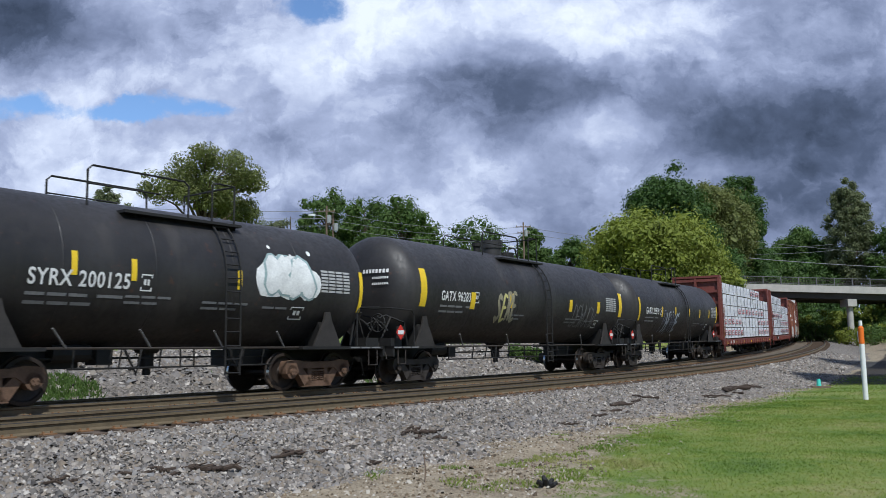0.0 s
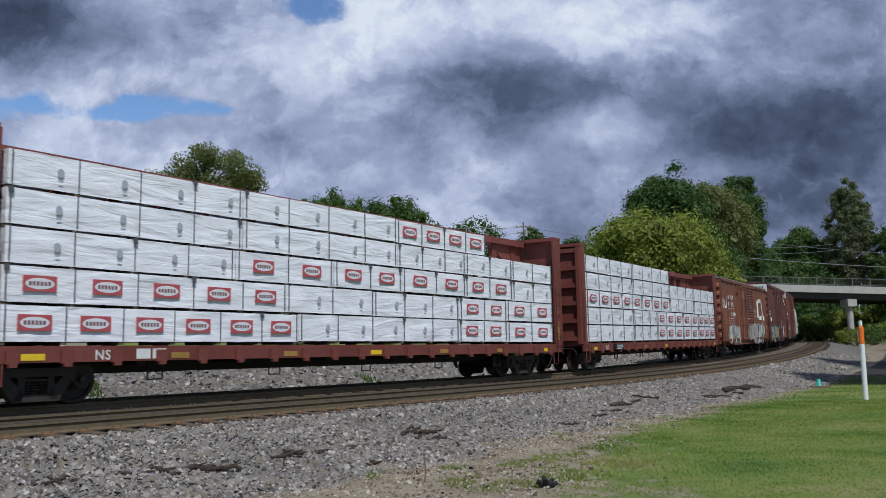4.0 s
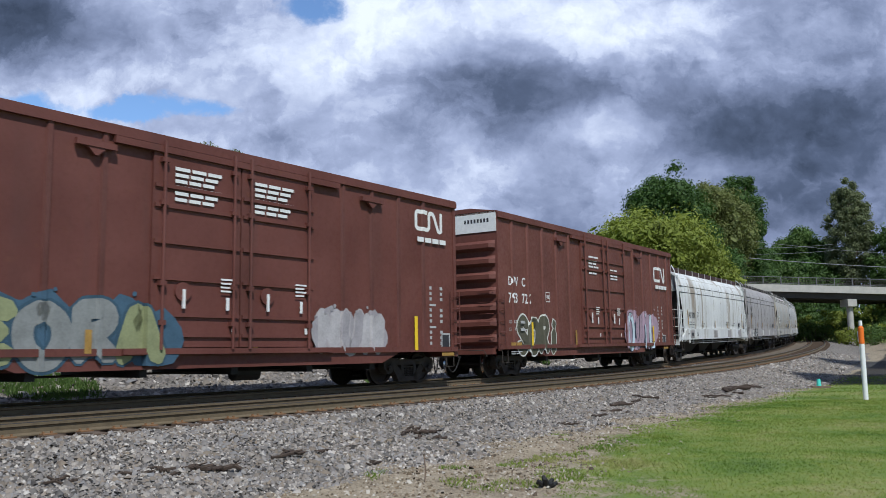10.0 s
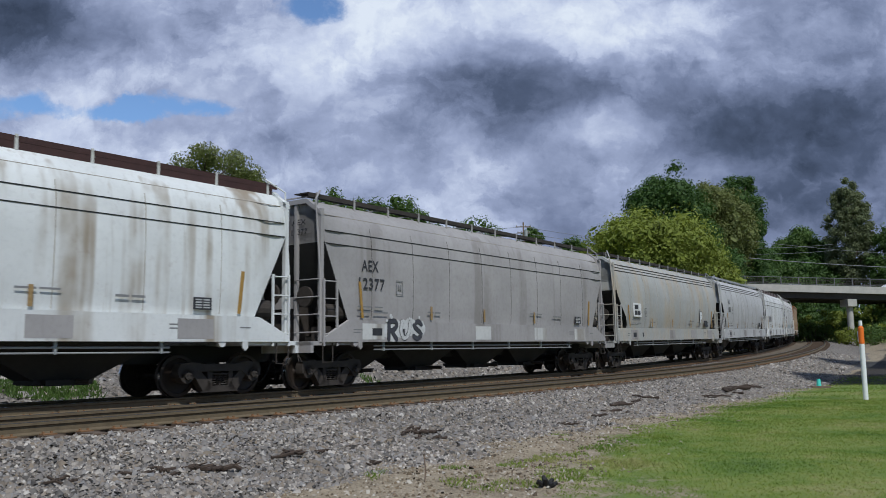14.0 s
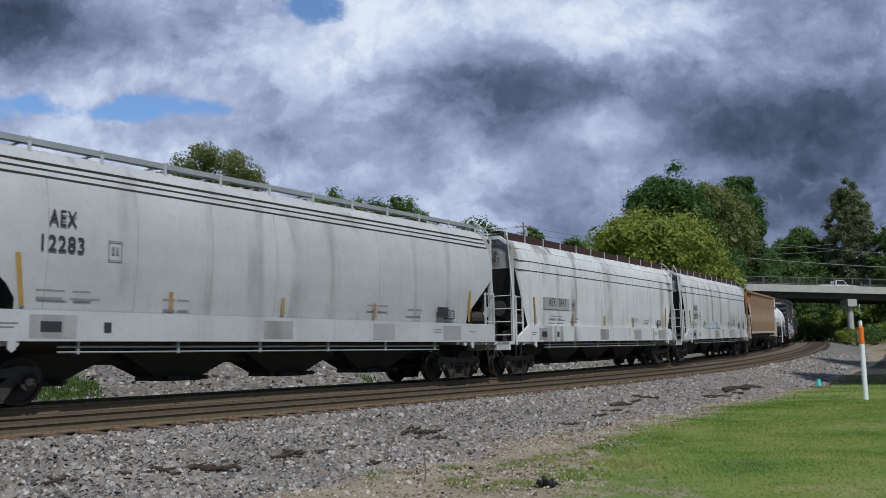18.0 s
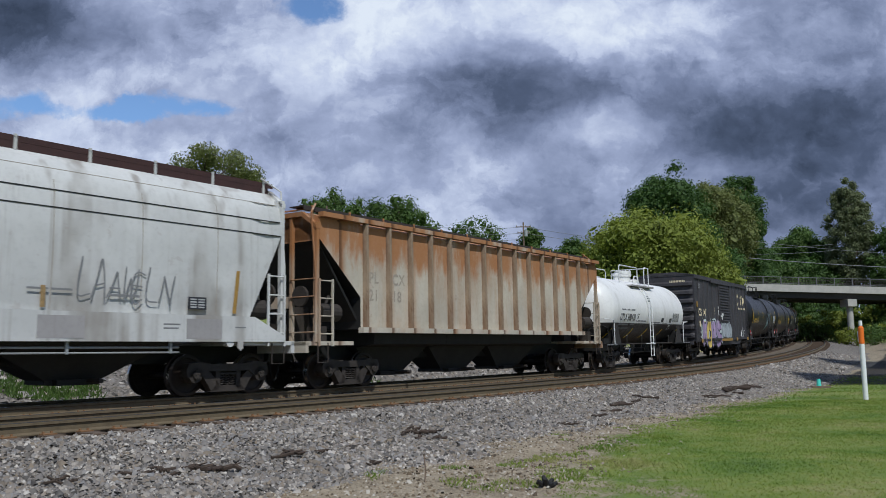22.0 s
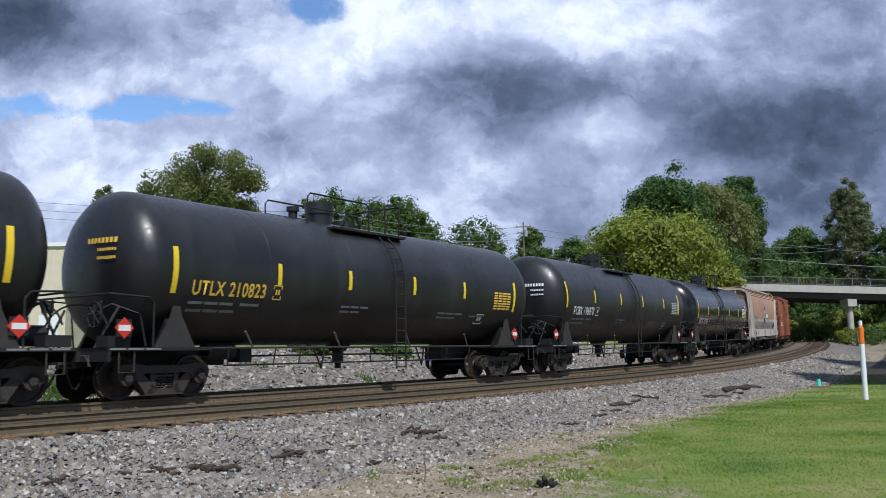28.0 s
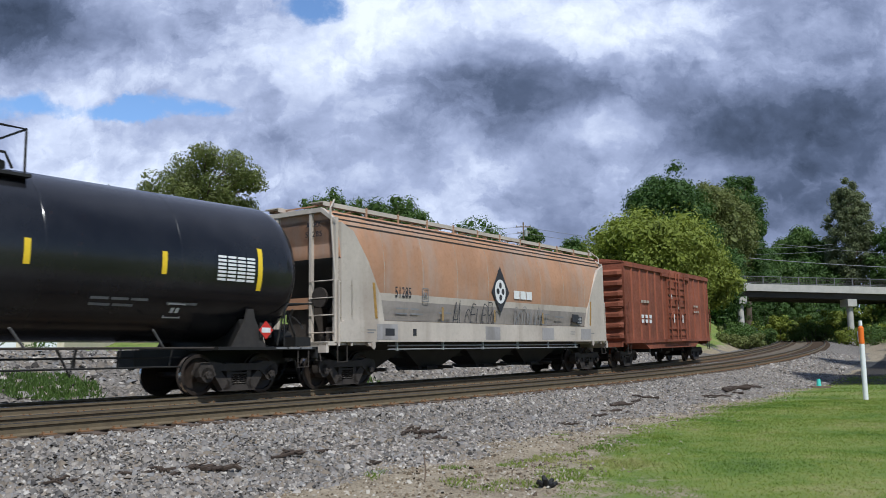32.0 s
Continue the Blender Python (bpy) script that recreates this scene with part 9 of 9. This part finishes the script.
def stick(x, y, length, r, turn, label="dark rotten splinter of sleeper wood on the ballast"):
    off, s = offset_of(x, y)
    z = float(np.interp(off, [p[0] for p in PROF], [p[1] for p in PROF])) + float(rise(s)) if off < SPACING + 5 else level(x, y)
    z = max(z, level(x, y))
    g = Geo()
    n = 5
    prev = None
    pts = []
    for i in range(n + 1):
        t = i / n - 0.5
        pts.append(Vector((math.cos(turn) * length * t + rng_.uniform(-0.03, 0.03), math.sin(turn) * length * t + rng_.uniform(-0.03, 0.03), r * 0.6 + rng_.uniform(0, 0.05))))
    for i in range(n):
        k = 1 - abs(i - n / 2) / n
        g.cyl(pts[i], pts[i + 1], r * (0.5 + 0.5 * k), 6, r2=r * (0.5 + 0.5 * (1 - abs(i + 1 - n / 2) / n)))
    for _ in range(3):
        p = pts[rng_.randrange(1, n)]
        a = turn + rng_.uniform(-1.2, 1.2)
        g.cyl(p, p + Vector((math.cos(a), math.sin(a), 0.25)) * length * 0.28, r * 0.45, 5, r2=r * 0.12)
    ob = part("wood_scrap", g, "rotten", m=pose(x, y, z))
    tagged(ob, label, "wood", "wood scraps on the ballast")


for x, y, L, r, a in ((-3.2, 10.75, 0.9, 0.06, 0.35), (-2.85, 10.95, 0.7, 0.05, 0.1), (-3.7, 10.3, 0.8, 0.035, 0.5), (-2.2, 12.1, 0.8, 0.04, 0.6), (-1.9, 12.45, 0.7, 0.045, 0.3), (-1.4, 13.0, 0.8, 0.04, 0.5), (-0.9, 13.7, 0.8, 0.035, 0.7),
                        (-0.5, 14.8, 0.7, 0.05, -0.6), (-0.3, 14.9, 0.6, 0.05, 0.5), (-0.7, 14.6, 0.5, 0.04, 1.3), (-4.3, 9.6, 0.6, 0.03, 0.3), (3.4, 19.0, 1.1, 0.05, 0.9), (3.9, 20.0, 1.0, 0.06, 0.5), (4.4, 21.3, 1.0, 0.06, 0.4), (5.0, 22.4, 0.9, 0.05, 0.9), (5.5, 23.4, 1.2, 0.06, 0.2),
                        (9.4, 28.2, 1.3, 0.10, 0.8), (9.9, 28.8, 1.2, 0.10, -0.5), (9.1, 27.6, 0.9, 0.08, 1.4), (10.4, 29.6, 1.2, 0.10, 0.3), (10.9, 29.9, 1.1, 0.09, 0.9), (8.0, 25.6, 1.9, 0.035, 0.1), (-1.0, 12.1, 0.45, 0.03, 1.0), (2.6, 17.4, 0.7, 0.03, 0.5)):
    stick(x, y, L * 0.62, r * 0.7, a)
    stick(x + rng_.uniform(-0.5, 0.5), y + rng_.uniform(-0.35, 0.35), L * 0.4, r * 0.6, a + rng_.uniform(-1, 1))
lump_z = level(1.13, 9.7)
g = Geo()
for k in range(7):
    a = k * 0.9
    g.cyl((0, 0, 0.0), (0.12 * math.cos(a), 0.10 * math.sin(a), 0.05 + 0.03 * (k % 3)), 0.05, 6, r2=0.02)
tagged(part("wood_scrap", g, "under", m=pose(1.13, 9.7, lump_z)), "dark clod of rotten wood in the grass", "wood", "wood scraps on the ballast")
g = Geo().tube([(0, 0, 0), (0.01, 0, 0.15), (-0.01, 0.01, 0.32)], 0.008, 5)
tagged(part("dry_stalk", g, "wood", m=pose(-0.26, 10.6, level(-0.26, 10.6))), "dry upright weed stalk", "weed")


# ---- road traffic on the bridge ----
def road_car(label, mat, length, kind="saloon"):
    ob = empty("car", label, "car", "cars on the bridge")
    L = length
    h = 0.0
    if kind == "pickup":
        prof = [(-L / 2, 0.45), (-L / 2, 1.05), (-L * 0.08, 1.08), (-L * 0.06, 1.75), (L * 0.14, 1.75), (L * 0.24, 1.12), (L * 0.48, 1.0), (L / 2, 0.8), (L / 2, 0.45)]
    else:
        prof = [(-L / 2, 0.45), (-L / 2, 0.95), (-L * 0.36, 1.05), (-L * 0.22, 1.46), (L * 0.08, 1.48), (L * 0.24, 1.05), (L * 0.46, 0.92), (L / 2, 0.75), (L / 2, 0.42)]
    part("body", Geo().prism(prof, -0.88, 0.88, axis="y"), mat, ob)
    g = [(prof[2][0] * 0.92, 1.10), (prof[3][0] + 0.12, prof[3][1] - 0.07), (prof[4][0] - 0.05, prof[4][1] - 0.07), (prof[5][0] - 0.25, 1.10)] if kind != "pickup" else [(-L * 0.05, 1.13), (-L * 0.045, 1.68), (L * 0.13, 1.68), (L * 0.21, 1.13)]
    for y in (-0.885, 0.885):
        part("window", Geo().prism(g, min(y, y * 1.003), max(y, y * 1.003), axis="y"), "glass_dark", ob)
    for x in (-L * 0.31, L * 0.31):
        for y in (-0.8, 0.8):
            w = part("wheel", Geo().cyl((x, y - 0.1, 0.33), (x, y + 0.1, 0.33), 0.33, 16), "tyre", ob)
            part("rim", Geo().cyl((x, y - 0.11, 0.33), (x, y + 0.11, 0.33), 0.19, 12), "galv", w)
    part("headlight", Geo().box(L / 2 - 0.12, -0.8, 0.68, L / 2 + 0.01, -0.5, 0.82).box(L / 2 - 0.12, 0.5, 0.68, L / 2 + 0.01, 0.8, 0.82), "white", ob)
    return ob


# ---- motion ----
def advance(t):
    """Metres the train has run since the start."""
    return 11.33265 * t + 0.0037116 * ((t - 16) ** 2 - 256)


def wagon_pose(front, rear, t):
    a, b = line(front - advance(t)), line(rear - advance(t))
    d = b - a
    m = (a + b) / 2
    return Matrix.Translation(m) @ Matrix.Rotation(math.atan2(d.y, d.x), 4, "Z") @ Matrix.Rotation(-math.atan2(d.z, math.hypot(d.x, d.y)), 4, "Y")


def motions():
    for ob, front, rear in WAGONS:
        times = [t * 0.5 for t in range(65)]
        rows = [(t, wagon_pose(front, rear, t)) for t in times if rear - advance(t) > -105 or t == 0]
        if rows[-1][0] < 32:
            t = rows[-1][0]
            rows.append((32.0, rows[-1][1]))
        walk(ob, rows)
    span = {ob: (front, rear) for ob, front, rear in WAGONS}
    for w, ob, dx in WHEELSETS:
        front, rear = span[ob]
        mid = (front + rear) / 2
        base = w.matrix_basis.copy()
        rows, angle = [], 0.0
        fr = [f for f in range(0, 961) if -16 < mid - advance(f / 30) < 26]
        if not fr:
            continue
        s0 = advance(fr[0] / 30)
        rows = [(f / 30, base @ Matrix.Rotation(-(advance(f / 30) - s0) / WHEEL_R, 4, "Y")) for f in fr]
        if fr[0] > 0:
            rows.insert(0, (0.0, base))
        if fr[-1] < 960:
            rows.append((32.0, rows[-1][1]))
        walk(w, rows)
    # road cars: (thing, lane, time and place along the bridge)
    for ob, lane, stop, (t0, x0), (t1, x1) in TRAFFIC:
        v = (x1 - x0) / (t1 - t0)
        rows = []
        for k in range(65):
            x = min(max(x0 + v * (k * 0.5 - t0), stop), 104.0)
            rows.append((k * 0.5, Matrix.Translation((x, BY + lane, BZ(x) - 0.75)) @ Matrix.Rotation(0.038, 4, "Y") @ Matrix.Rotation(0 if v > 0 else math.pi, 4, "Z")))
        walk(ob, rows)


# places on the deck
TRAFFIC = [
    (road_car("white saloon car crossing the bridge", "car_white", 4.5), 2.6, 30.0, (11.5, 43.6), (14.0, 63.6)),
    (road_car("grey saloon car crossing the bridge", "car_grey", 4.4), 7.2, 30.0, (12.5, 60.0), (14.5, 48.0)),
    (road_car("white pickup crossing the bridge", "car_white", 5.2, "pickup"), 2.6, 24.0, (16.5, 44.5), (19.0, 62.5)),
    (road_car("grey hatchback crossing the bridge", "car_grey", 4.0), 7.2, 24.0, (16.5, 49.8), (18.5, 38.0)),
    (road_car("green saloon car crossing the bridge", "car_green", 4.6), 2.6, 18.0, (24.5, 47.0), (27.5, 63.0)),
    (road_car("white saloon car on the bridge", "car_white", 4.6), 2.6, 32.0, (31.5, 38.4), (32.0, 41.0)),
]
motions()
